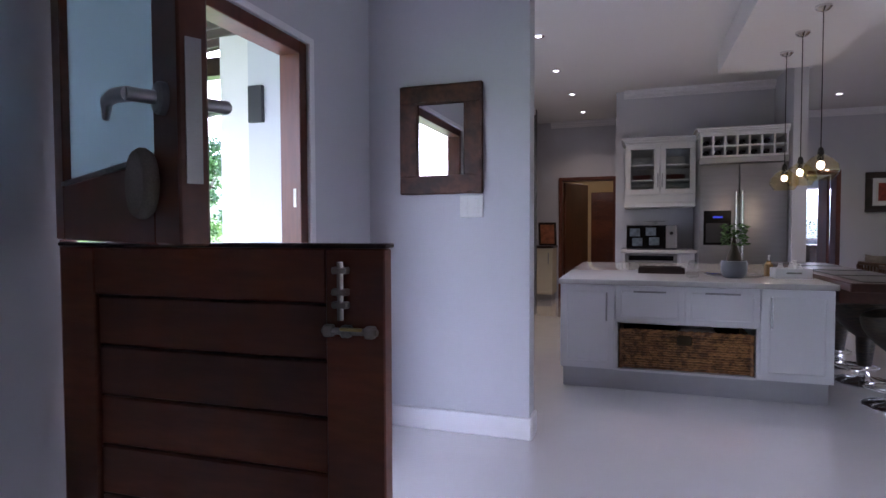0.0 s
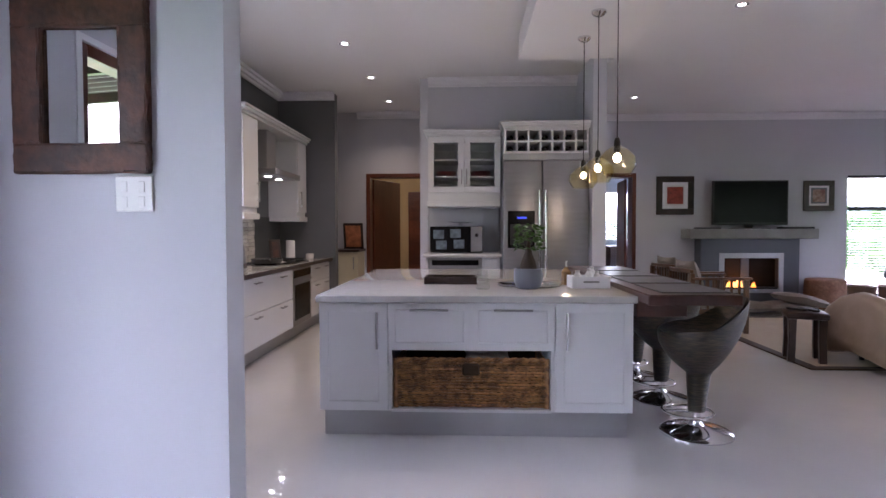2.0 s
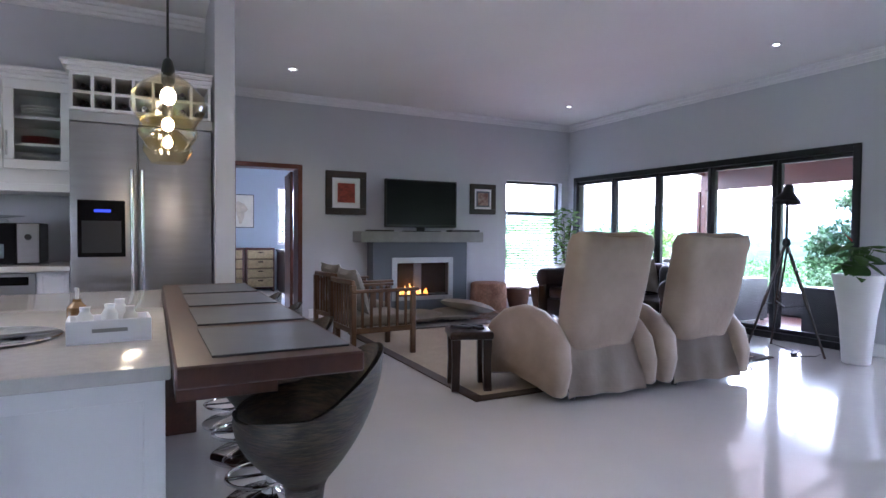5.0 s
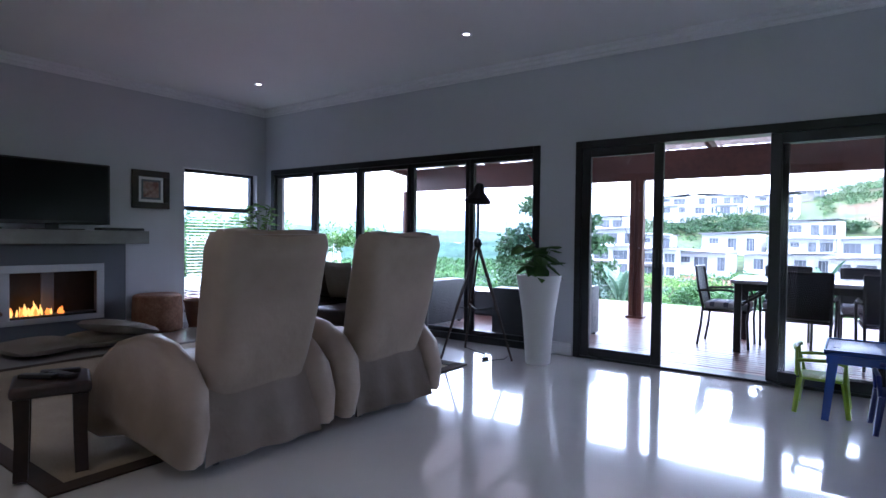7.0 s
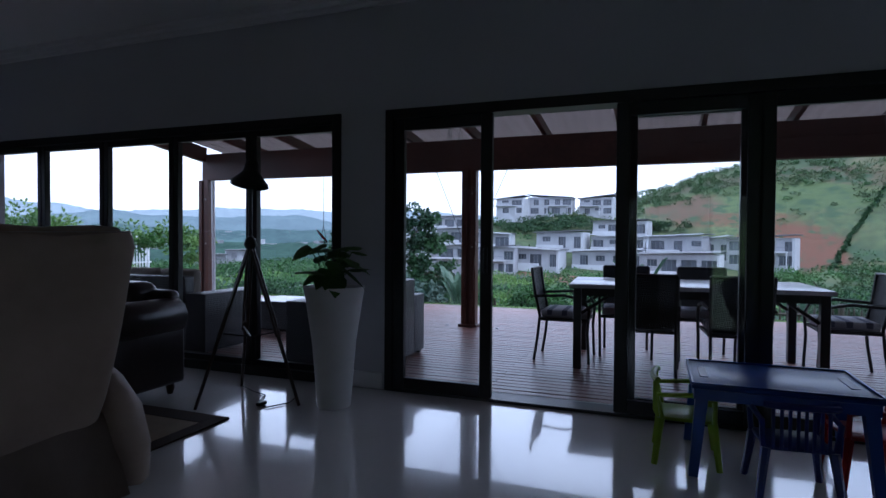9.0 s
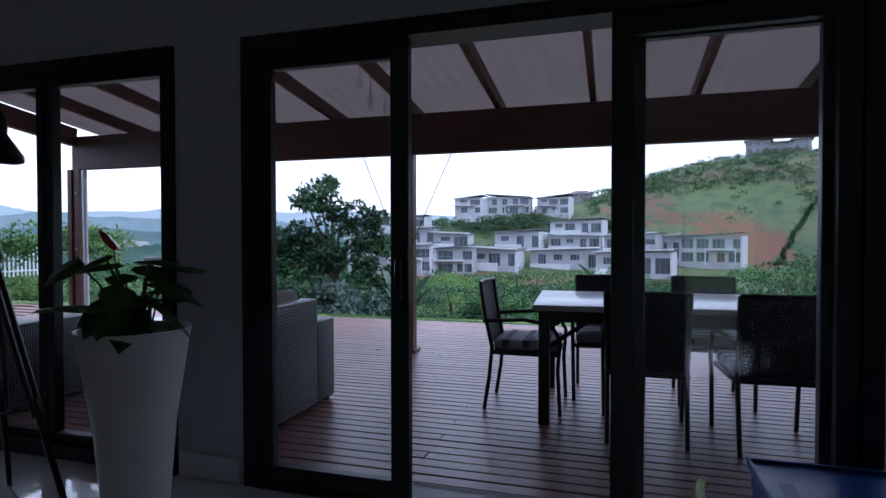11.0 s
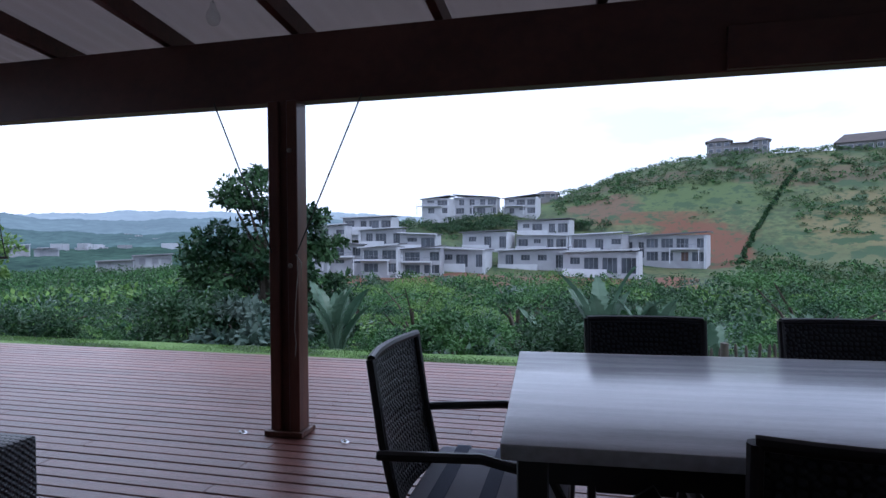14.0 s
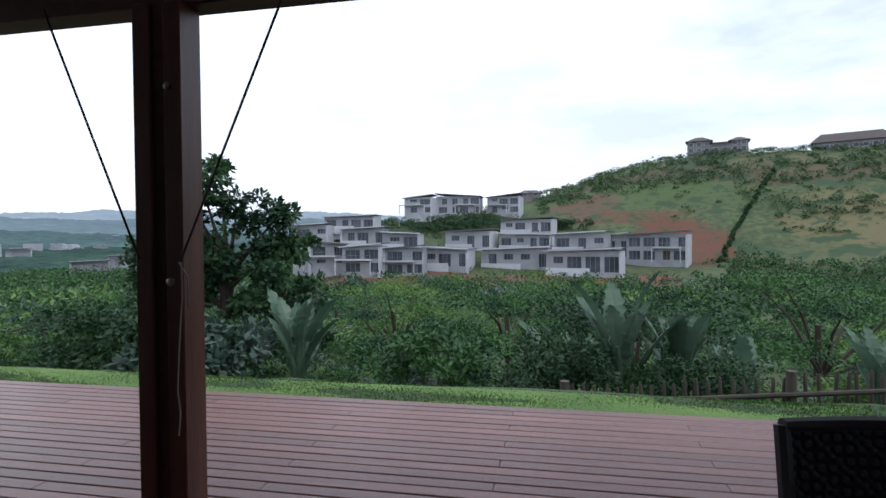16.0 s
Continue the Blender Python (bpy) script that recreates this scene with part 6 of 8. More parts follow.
# children's furniture
def kids_table():
    t = thing("childs_table", "blue plastic child's table", "table", m=pose(8.215, 3.46, 0.001))
    bm = box(-0.30, 0.30, -0.40, 0.40, 0.435, 0.46, 0.01, 2)
    part("tabletop", bm, M_BLUEPLASTIC, t)
    bm = bmesh.new()
    for x0, x1, y0, y1 in ((-0.30, 0.30, -0.40, -0.385), (-0.30, 0.30, 0.385, 0.40), (-0.30, -0.285, -0.385, 0.385), (0.285, 0.30, -0.385, 0.385)):
        bx(bm, x0, x1, y0, y1, 0.4605, 0.470, 0.003)
    part("raised_rim", bm, M_BLUEPLASTIC, t)
    bm = bmesh.new()
    for x0, x1, y0, y1 in ((-0.28, 0.28, -0.385, -0.37), (-0.28, 0.28, 0.37, 0.385), (-0.28, -0.265, -0.37, 0.37), (0.265, 0.28, -0.37, 0.37)):
        bx(bm, x0, x1, y0, y1, 0.38, 0.4345)
    part("apron", bm, M_BLUEPLASTIC, t)
    for x in (-1, 1):
        for y in (-1, 1):
            bm = bmesh.new()
            a, b = Vector((x * 0.245, y * 0.345, 0.434)), Vector((x * 0.275, y * 0.385, 0.0))
            tube(bm, [b, a], [0.030, 0.042], 4)
            part("leg", bm, M_BLUEPLASTIC, t)
    for y in (-0.33, 0.33):
        part("pen_groove", box(-0.12, 0.12, y - 0.02, y + 0.02, 0.4605, 0.463, 0.001), M_NAVYPLASTIC, t)
kids_table()


def kids_chair(m, material, label):
    t = thing("childs_chair", label, "chair", "child's chairs", m)
    bm = bmesh.new()
    bx(bm, -0.14, 0.14, -0.13, 0.14, 0.225, 0.245, 0.008, 2)
    part("seat", bm, material, t)
    for x in (-1, 1):
        for y in (-1, 1):
            bm = bmesh.new()
            tube(bm, [(x * 0.165, y * 0.155, 0.0), (x * 0.135, y * 0.125, 0.235)], [0.016, 0.022], 6)
            part("leg", bm, material, t)
        bm = bmesh.new()
        tube(bm, [(x * 0.145, -0.12, 0.24), (x * 0.155, -0.14, 0.36), (x * 0.16, 0.05, 0.375), (x * 0.15, 0.13, 0.35), (x * 0.14, 0.13, 0.235)], 0.013, 8)
        part("arm", bm, material, t)
    bm = bmesh.new()
    tube(bm, [(0.15 * math.sin(a), -0.135 - 0.03 * math.cos(a), 0.435) for a in [(-1.35 + 2.7 * k / 12) for k in range(13)]], 0.016, 8)
    part("top_rail", bm, material, t)
    me = mesh_of("slat", box(-0.007, 0.007, -0.005, 0.005, 0.24, 0.43, 0.002), material)
    for i in range(8):
        x = -0.11 + i * 0.0315
        share("slat", me, t, pose(x, -0.142 - 0.02 * (1 - (x / 0.12) ** 2), 0))
    return t
kids_chair(pose(8.19, 3.87, 0.001, 0, 0, 180), M_LIME, "lime green plastic child's chair")
kids_chair(pose(7.92, 3.43, 0.001, 0, 0, -86), M_NAVYPLASTIC, "deep blue plastic child's chair")
kids_chair(pose(8.20, 3.05, 0.001, 0, 0, 4), M_REDPLASTIC, "red plastic child's chair")

def tub_chair():
    t = thing("tub_chair", "grey-white moulded tub chair on slim dark legs", "chair", m=pose(6.44, 3.15, 0.001, 0, 0, -90))
    bm = bmesh.new()
    def shell(u, v):
        a = (u - 0.5) * 4.1
        rim = 0.80 - 0.17 * (abs(u - 0.5) * 2) ** 1.6
        z = 0.40 + (rim - 0.40) * v
        r = 0.175 + 0.115 * v ** 0.75
        return Vector((r * math.sin(a), -r * math.cos(a) * 0.92 + 0.02, z))
    g = sheet(bm, shell, 36, 14)
    bmesh.ops.solidify(bm, geom=bm.faces[:], thickness=0.010)
    part("tub_shell", bm, M_TUB, t, "", 60)
    bm = bmesh.new()
    lathe(bm, [(0.14, 0.385), (0.185, 0.395), (0.20, 0.415), (0.19, 0.43), (0.10, 0.436)], cy=0.02, seg=30)
    part("seat", bm, M_TUB, t, "", 60)
    for x in (-1, 1):
        for y in (-1, 1):
            bm = bmesh.new()
            tube(bm, [(x * 0.23, y * 0.22 + 0.02, 0.0), (x * 0.11, y * 0.10 + 0.02, 0.388)], [0.009, 0.012], 8)
            part("leg", bm, M_BLACK, t)
M_TUB = mat("grey_white_shell_plastic", (0.50, 0.50, 0.49), 0.4, var=0.04, scale=3)
tub_chair()

# study behind the open door
t = thing("map_print", "aged continent map print hanging on the blue wall", "picture", m=pose(3.92, 14.998, 1.26))
part("board", box(-0.28, 0.28, -0.02, -0.001, 0.0, 0.66, 0.004), M_DARK_WOOD, t)
part("map_sheet", box(-0.265, 0.265, -0.024, -0.0202, 0.015, 0.645), mat("aged_map_paper", (0.62, 0.58, 0.48), 0.8, var=0.12, scale=5), t)
bm = bmesh.new()
shape = [(-0.13, 0.46), (-0.02, 0.52), (0.10, 0.47), (0.17, 0.36), (0.10, 0.30), (0.09, 0.20), (0.04, 0.08), (0.0, 0.08), (-0.03, 0.22), (-0.06, 0.30), (-0.14, 0.32), (-0.17, 0.40)]
f = bm.faces.new([bm.verts.new((x, -0.0275, z)) for x, z in shape])
ex = bmesh.ops.extrude_face_region(bm, geom=[f])
bmesh.ops.translate(bm, vec=(0, 0.003, 0), verts=[v for v in ex["geom"] if isinstance(v, bmesh.types.BMVert)])
bmesh.ops.recalc_face_normals(bm, faces=bm.faces[:])
part("continent_shape", bm, mat("ochre_map_land", (0.50, 0.42, 0.31), 0.8, var=0.2, scale=14), t)


def drawer_chest(x):
    t = thing("drawer_chest", "wooden chest with four cane basket drawers", "drawers", "cane drawer chests", pose(x, 14.70, 0.0))
    bm = box(-0.27, 0.27, 0.0, 0.25, 0.06, 0.09)
    bx(bm, -0.27, -0.245, 0.0, 0.25, 0.09, 0.84)
    bx(bm, 0.245, 0.27, 0.0, 0.25, 0.09, 0.84)
    bx(bm, -0.27, 0.27, -0.01, 0.25, 0.84, 0.865)
    bx(bm, -0.245, 0.245, 0.23, 0.25, 0.09, 0.84)
    for x0 in (-0.27, 0.235):
        bx(bm, x0, x0 + 0.035, 0.0, 0.25, 0.0, 0.06)
    part("carcass", bm, M_RED_WOOD, t)
    for i in range(4):
        z = 0.10 + i * 0.185
        d = part("basket_drawer", box(-0.24, 0.24, -0.012, 0.22, z, z + 0.165, 0.006), M_CANE_PALE, t)
        part("grip", box(-0.05, 0.05, -0.016, -0.0125, z + 0.11, z + 0.135), M_CANEDARK, d)
M_CANE_PALE = mat("pale_cane", (0.42, 0.32, 0.17), 0.7, var=0.2, scale=30, bscale=140, bump=0.002, fine=0.25)
drawer_chest(3.70)
drawer_chest(4.28)
t = thing("study_desk", "dark wooden desk below the study window", "desk", m=pose(5.0, 14.45, 0))
part("tabletop", box(-0.40, 0.55, -0.40, 0.40, 0.80, 0.84, 0.005), M_DARK_WOOD, t)
part("drawer_block", box(-0.38, 0.10, -0.36, 0.36, 0.05, 0.799, 0.004), M_DARK_WOOD, t)
part("leg_panel", box(0.48, 0.53, -0.36, 0.36, 0.0, 0.799), M_DARK_WOOD, t)
part("plinth", box(-0.36, 0.08, -0.33, 0.33, 0.0, 0.049), M_DARK_WOOD, t)
t = thing("study_rug", "pale striped runner on the study floor", "rug", m=pose(4.3, 12.6, 0.0))
part("field", box(-0.9, 0.9, -0.7, 0.7, 0.0, 0.012), M_STRIPE_A, t)
part("border_strip", box(-0.9, 0.9, -0.78, -0.701, 0.0, 0.013), M_RUGEDGE, t)
# ---- deck and its roof ----
structure("door_sill", box(8.802, 9.05, -0.93, 5.97, -0.2, 0.0), M_CONCRETE)
structure("window_sill_slab", box(8.802, 9.05, 6.36, 10.76, -0.2, 0.0), M_CONCRETE)
deck = tagged(new("deck"), "red-brown timber deck of narrow boards", "", "", "structure")
DX0, DX1, PITCH = 9.055, 14.17, 0.0965
board = mesh_of("deck_board", box(-0.0437, 0.0437, -1.6495, 1.6495, -0.030, 0.0, 0.004), M_DECK)
rng = random.Random(40)
n = 0
x = DX0 + 0.045
while x < DX1:
    shift = (0.0, 1.1, 2.2)[n % 3]
    for k in range(-1, 6):
        y = -3.0 + shift + k * 3.3
        if -4.5 < y < 14.5:
            share("deck_board", board, deck, pose(x, y, rng.uniform(-0.001, 0.001)))
    x += PITCH
    n += 1
structure("deck_substructure", box(DX0, DX1 - 0.03, -6.0, 16.0, -0.12, -0.035), M_DARK_WOOD)
part("fascia_board", box(DX1 - 0.01, DX1 + 0.015, -6.0, 16.0, -0.16, -0.004), M_DECK, deck)

RZ = 2.47
def rafter_z(x):
    return RZ + (12.12 - x) * 0.125
t = thing("patio_roof", "timber patio roof with dark beam and cream sheeting", "patio roof", m=pose(12.07, 4.0, 0))
part("front_beam", box(-0.05, 0.06, -7.0, 6.85, 2.057, RZ, 0.004), M_BEAM, t)
part("beam_facing", box(-0.085, -0.052, -7.0, -0.15, 2.062, 2.28, 0.003), M_BEAM, t)
part("side_beam", turn(box(-3.0, -0.06, -0.05, 0.05, -0.10, 0.12, 0.004), pose(0, 6.80, RZ - 0.03, 0, 7.13, 0)), M_BEAM, t)
rm = mesh_of("rafter", turn(box(-3.06, 0.40, -0.028, 0.028, 0.0, 0.125, 0.003), pose(0, 0, 0, 0, 7.13, 0)), M_BEAM)
for k in range(-8, 6):
    share("rafter", rm, t, pose(0.05, 5.38 + 0.915 * k - 4.0, RZ))
sheet_m = bpy.data.materials.new("translucent_roof_sheet")
sheet_m.use_nodes = True
nt = sheet_m.node_tree
tr = nt.nodes.new("ShaderNodeBsdfTranslucent")
tr.inputs["Color"].default_value = (0.050, 0.042, 0.040, 1)
add = nt.nodes.new("ShaderNodeAddShader")
bs = nt.nodes["Principled BSDF"]
bs.inputs["Base Color"].default_value = (0.20, 0.175, 0.165, 1)
bs.inputs["Roughness"].default_value = 0.7
nz = nt.nodes.new("ShaderNodeTexNoise")
nz.inputs["Scale"].default_value = 2.2
cr = nt.nodes.new("ShaderNodeMapRange")
cr.inputs["To Min"].default_value, cr.inputs["To Max"].default_value = 0.55, 0.85
nt.links.new(nz.outputs["Fac"], cr.inputs["Value"])
nt.links.new(cr.outputs["Result"], bs.inputs["Roughness"])
nt.links.new(bs.outputs[0], add.inputs[0])
nt.links.new(tr.outputs[0], add.inputs[1])
nt.links.new(add.outputs[0], nt.nodes["Material Output"].inputs["Surface"])
bm = bmesh.new()
def corr(u, v):
    y = -7.0 + 13.85 * u
    x = -3.03 + 3.50 * v
    return Vector((x, y, rafter_z(x + 12.07) + 0.137 + 0.008 * math.sin(y * 2 * math.pi / 0.15)))
sheet(bm, corr, 400, 2)
bmesh.ops.solidify(bm, geom=bm.faces[:], thickness=0.004)
part("roof_sheet", bm, sheet_m, t, "cream corrugated sheeting", 60)


def deck_post(x, y):
    t = thing("deck_post", "oiled timber post of paired planks with base skirting", "post", "deck posts", pose(x, y, 0))
    for y0, y1 in ((-0.098, -0.028), (0.028, 0.098)):
        part("plank", box(-0.062, 0.062, y0, y1, 0.001, 2.055, 0.005), M_POST, t)
    part("spacer", box(-0.040, 0.040, -0.025, 0.025, 0.001, 2.055), M_BEAM, t)
    bm = bmesh.new()
    for a, b, c, d in ((-0.064, 0.064, -0.128, -0.100), (-0.064, 0.064, 0.100, 0.128), (-0.092, -0.064, -0.128, 0.128), (0.064, 0.092, -0.128, 0.128)):
        bx(bm, a, b, c, d, 0.001, 0.035, 0.004)
    part("base_skirting", bm, M_POST, t)
    for z in (1.05, 1.75):
        bm = bmesh.new()
        lathe(bm, [(0.014, 0.0), (0.014, 0.012), (0.006, 0.016)], seg=8)
        part("bolt", turn(bm, pose(-0.062, -0.05, z, 0, -90, 0)), M_PEWTER, t)
    return t
p = deck_post(12.03, 6.35)
copy_thing(p, pose(12.05, 10.80, 0))
copy_thing(p, pose(12.05, 0.90, 0))
bm = bmesh.new()
tube(bm, [(11.95, 10.55, 0.001), (11.93, 10.55, 2.03)], 0.028, 10)
solid("downpipe", bm, M_TRIM, "pale round pipe beside the deck post", "pipe")
for y0, y1 in ((6.80, 6.42), (5.82, 6.25)):
    bm = bmesh.new()
    tube(bm, [(11.945, y0, 2.057), (11.955, y1, 1.13)], 0.0045, 6)
    solid("stay_cord", bm, M_BLACKPLASTIC, "thin dark cord tied from beam to post", "cord", "stay cords")
bm = bmesh.new()
tube(bm, [(11.955, 6.25, 1.12), (11.950, 6.245, 1.0), (11.952, 6.262, 0.82), (11.950, 6.27, 0.66), (11.952, 6.262, 0.58), (11.950, 6.268, 0.50)], 0.003, 6)
tube(bm, [(11.955, 6.26, 1.12), (11.94, 6.215, 1.07), (11.95, 6.22, 0.96)], 0.003, 6)
solid("tied_rope", bm, M_PILLOW, "loose end of rope tied to the post", "rope")
t = thing("hanging_trapeze", "small rope trapeze hanging from the beam", "trapeze", m=pose(12.0, 8.58, 0))
bm = bmesh.new()
tube(bm, [(0, 0, 2.037), (0, 0, 1.33)], 0.004, 6)
tube(bm, [(0, 0, 1.33), (0, 0.05, 1.10)], 0.004, 6)
tube(bm, [(0, 0, 1.33), (0, -0.05, 1.10)], 0.004, 6)
part("rope", bm, M_BLACKPLASTIC, t)
bm = bmesh.new()
tube(bm, [(0, -0.065, 1.095), (0, 0.065, 1.095)], 0.010, 8)
part("bar", bm, M_BARK, t)
for x, y, z in ((10.55, 6.18, 2.40), (10.67, 6.14, 2.30), (10.8, 6.2, 2.27), (10.95, 6.12, 2.28), (11.1, 6.2, 2.22)):
    t = thing("hanging_bulb", "small clear glass bulb hanging under the rafters", "ornament", "hanging glass bulbs", pose(x, y, z))
    bm = bmesh.new()
    tube(bm, [(0, 0, 0.06), (0, 0, rafter_z(x) + 0.12 - z)], 0.002, 5)
    part("string", bm, M_BLACKPLASTIC, t)
    bm = bmesh.new()
    lathe(bm, [(0.012, 0.065), (0.014, 0.04), (0.028, 0.02), (0.032, -0.005), (0.024, -0.03), (0.006, -0.04)], seg=14)
    part("glass_bulb", bm, M_CABGLASS, t)


for x, y in ((11.96, 6.63), (11.94, 5.94)):
    t = thing("deck_eye", "small steel ring plate screwed to the deck", "deck fitting", "deck rings", pose(x, y, 0.002))
    bm = bmesh.new()
    lathe(bm, [(0.022, 0.0), (0.022, 0.003), (0.018, 0.005)], seg=14)
    part("plate", bm, M_CHROME, t)
    bm = bmesh.new()
    tube(bm, [(0.018 * math.cos(k * 0.524), 0.018 * math.sin(k * 0.524) + 0.01, 0.009) for k in range(13)], 0.003, 6, False)
    part("ring", bm, M_CHROME, t)


# ---- deck furniture ----
def dining_table():
    t = thing("patio_table", "long pale grey patio dining table, sky reflection in its colour", "table", m=pose(10.606, 3.757, 0, 0, 0, 3.4))
    part("tabletop", box(-0.51, 0.51, -1.035, 1.035, 0.728, 0.765, 0.005, 2), M_TABLETOP, t, "pale grey wood-grain top lightened for sky reflection")
    bm = bmesh.new()
    for x0, x1, y0, y1 in ((-0.44, 0.44, -0.98, -0.95), (-0.44, 0.44, 0.95, 0.98), (-0.44, -0.41, -0.95, 0.95), (0.41, 0.44, -0.95, 0.95)):
        bx(bm, x0, x1, y0, y1, 0.655, 0.7275)
    part("apron", bm, M_DARKFRAME, t)
    for x in (-1, 1):
        for y in (-1, 1):
            part("leg", box(x * 0.455 - 0.035, x * 0.455 + 0.035, y * 0.965 - 0.035, y * 0.965 + 0.035, 0.001, 0.727, 0.004), M_DARKFRAME, t)
            bm = bmesh.new()
            tube(bm, [(x * 0.455, y * 0.93, 0.50), (x * 0.455, y * 0.70, 0.66)], 0.016, 6)
            part("brace", bm, M_DARKFRAME, t)
dining_table()


def patio_chair():
    t = thing("patio_chair", "charcoal rattan patio armchair with striped cushion", "chair", "patio dining chairs", pose(10.52, 4.86, 0, 0, 0, 180))
    bm = bmesh.new()
    def backf(u, v):
        x = (u - 0.5) * (0.43 + 0.02 * v)
        return Vector((x, -0.215 - 0.10 * v - 0.03 * (1 - (2 * u - 1) ** 2) + 0.02 * v * v, 0.43 + 0.445 * v))
    sheet(bm, backf, 14, 12)
    bmesh.ops.solidify(bm, geom=bm.faces[:], thickness=0.022)
    part("woven_back", bm, M_RATTAN, t, "charcoal woven rattan back")
    bm = bmesh.new()
    tube(bm, [backf(k / 10, 1.0) + Vector((0, 0.004, 0.0)) for k in range(11)], 0.013, 8)
    part("top_rail", bm, M_DARKFRAME, t)
    for s in (-1, 1):
        bm = bmesh.new()
        tube(bm, [(s * 0.215, -0.27, 0.0), (s * 0.215, -0.235, 0.22), (s * 0.215, -0.215, 0.43), (s * 0.221, -0.262, 0.65), (s * 0.225, -0.293, 0.876)], 0.014, 8)
        part("back_leg", bm, M_DARKFRAME, t)
        bm = bmesh.new()
        tube(bm, [(s * 0.24, 0.25, 0.0), (s * 0.245, 0.235, 0.30), (s * 0.25, 0.25, 0.50), (s * 0.25, 0.20, 0.60), (s * 0.25, 0.02, 0.635), (s * 0.235, -0.27, 0.615)], 0.014, 8)
        part("front_leg", bm, M_DARKFRAME, t)
    part("seat_frame", box(-0.235, 0.235, -0.22, 0.24, 0.385, 0.415, 0.005), M_DARKFRAME, t)
    c = part("cushion", box(-0.225, 0.225, -0.205, 0.235, 0.4155, 0.49, 0.025, 3), M_STRIPE_A, t, "pale grey cushion with slate blue stripes")
    for y in (-0.12, 0.02, 0.15):
        part("stripe", box(-0.2262, 0.2262, y - 0.025, y + 0.025, 0.440, 0.4915, 0.003), M_STRIPE_B, c)
    return t
pc = patio_chair()
for x, y, rz in ((10.12, 4.09, -90), (10.12, 3.42, -86), (10.95, 4.32, 93), (11.00, 3.59, 92), (10.72, 2.50, 0)):
    copy_thing(pc, pose(x, y, 0, 0, 0, rz))


def rattan_sofa(m, length, label):
    t = thing("rattan_sofa", label, "sofa", "deck sofas", m)
    L = length / 2
    part("base", box(-0.30, 0.42, -L + 0.252, L - 0.252, 0.03, 0.30, 0.008), M_RATTAN, t)
    part("back", box(-0.43, -0.302, -L + 0.252, L - 0.252, 0.03, 0.765, 0.015, 2), M_RATTAN, t)
    for s in (-1, 1):
        part("arm", box(-0.425, 0.42, s * (L - 0.125) - 0.125, s * (L - 0.125) + 0.125, 0.03, 0.60, 0.012, 2), M_RATTAN, t)
    n = 2
    for k in range(n):
        w = (2 * L - 0.51) / n
        y = -L + 0.255 + w * (k + 0.5)
        bm = bmesh.new()
        bx(bm, -0.20, 0.43, y - w / 2 + 0.005, y + w / 2 - 0.005, 0.301, 0.42, 0.03, 3)
        part("seat_cushion", bm, M_STRIPE_A, t, "pale grey seat cushion", 60)
        bm = bmesh.new()
        bx(bm, -0.30, -0.17, y - w / 2 + 0.01, y + w / 2 - 0.01, 0.43, 0.83, 0.05, 3)
        part("back_cushion", bm, M_PILLOW, t, "grey back cushion", 60)
    for x in (-0.38, 0.38):
        for y in (-L + 0.05, L - 0.05):
            part("foot", box(x - 0.02, x + 0.02, y - 0.02, y + 0.02, 0.0, 0.0298), M_BLACKPLASTIC, t)
    return t
rattan_sofa(pose(9.67, 6.68, 0, 0, 0, 90), 1.17, "charcoal rattan deck armchair with grey cushions")
rattan_sofa(pose(9.66, 8.90, 0), 1.50, "charcoal rattan deck sofa beside the window")
t = thing("rattan_coffee_table", "low charcoal rattan coffee table on the deck", "coffee table", m=pose(11.0, 8.3, 0))
part("body", box(-0.30, 0.30, -0.5, 0.5, 0.02, 0.36, 0.01), M_RATTAN, t)
part("glass_top", box(-0.32, 0.32, -0.52, 0.52, 0.361, 0.369), M_TABLETOP, t)
part("plinth", box(-0.25, 0.25, -0.45, 0.45, 0.0, 0.0198), M_BLACKPLASTIC, t)


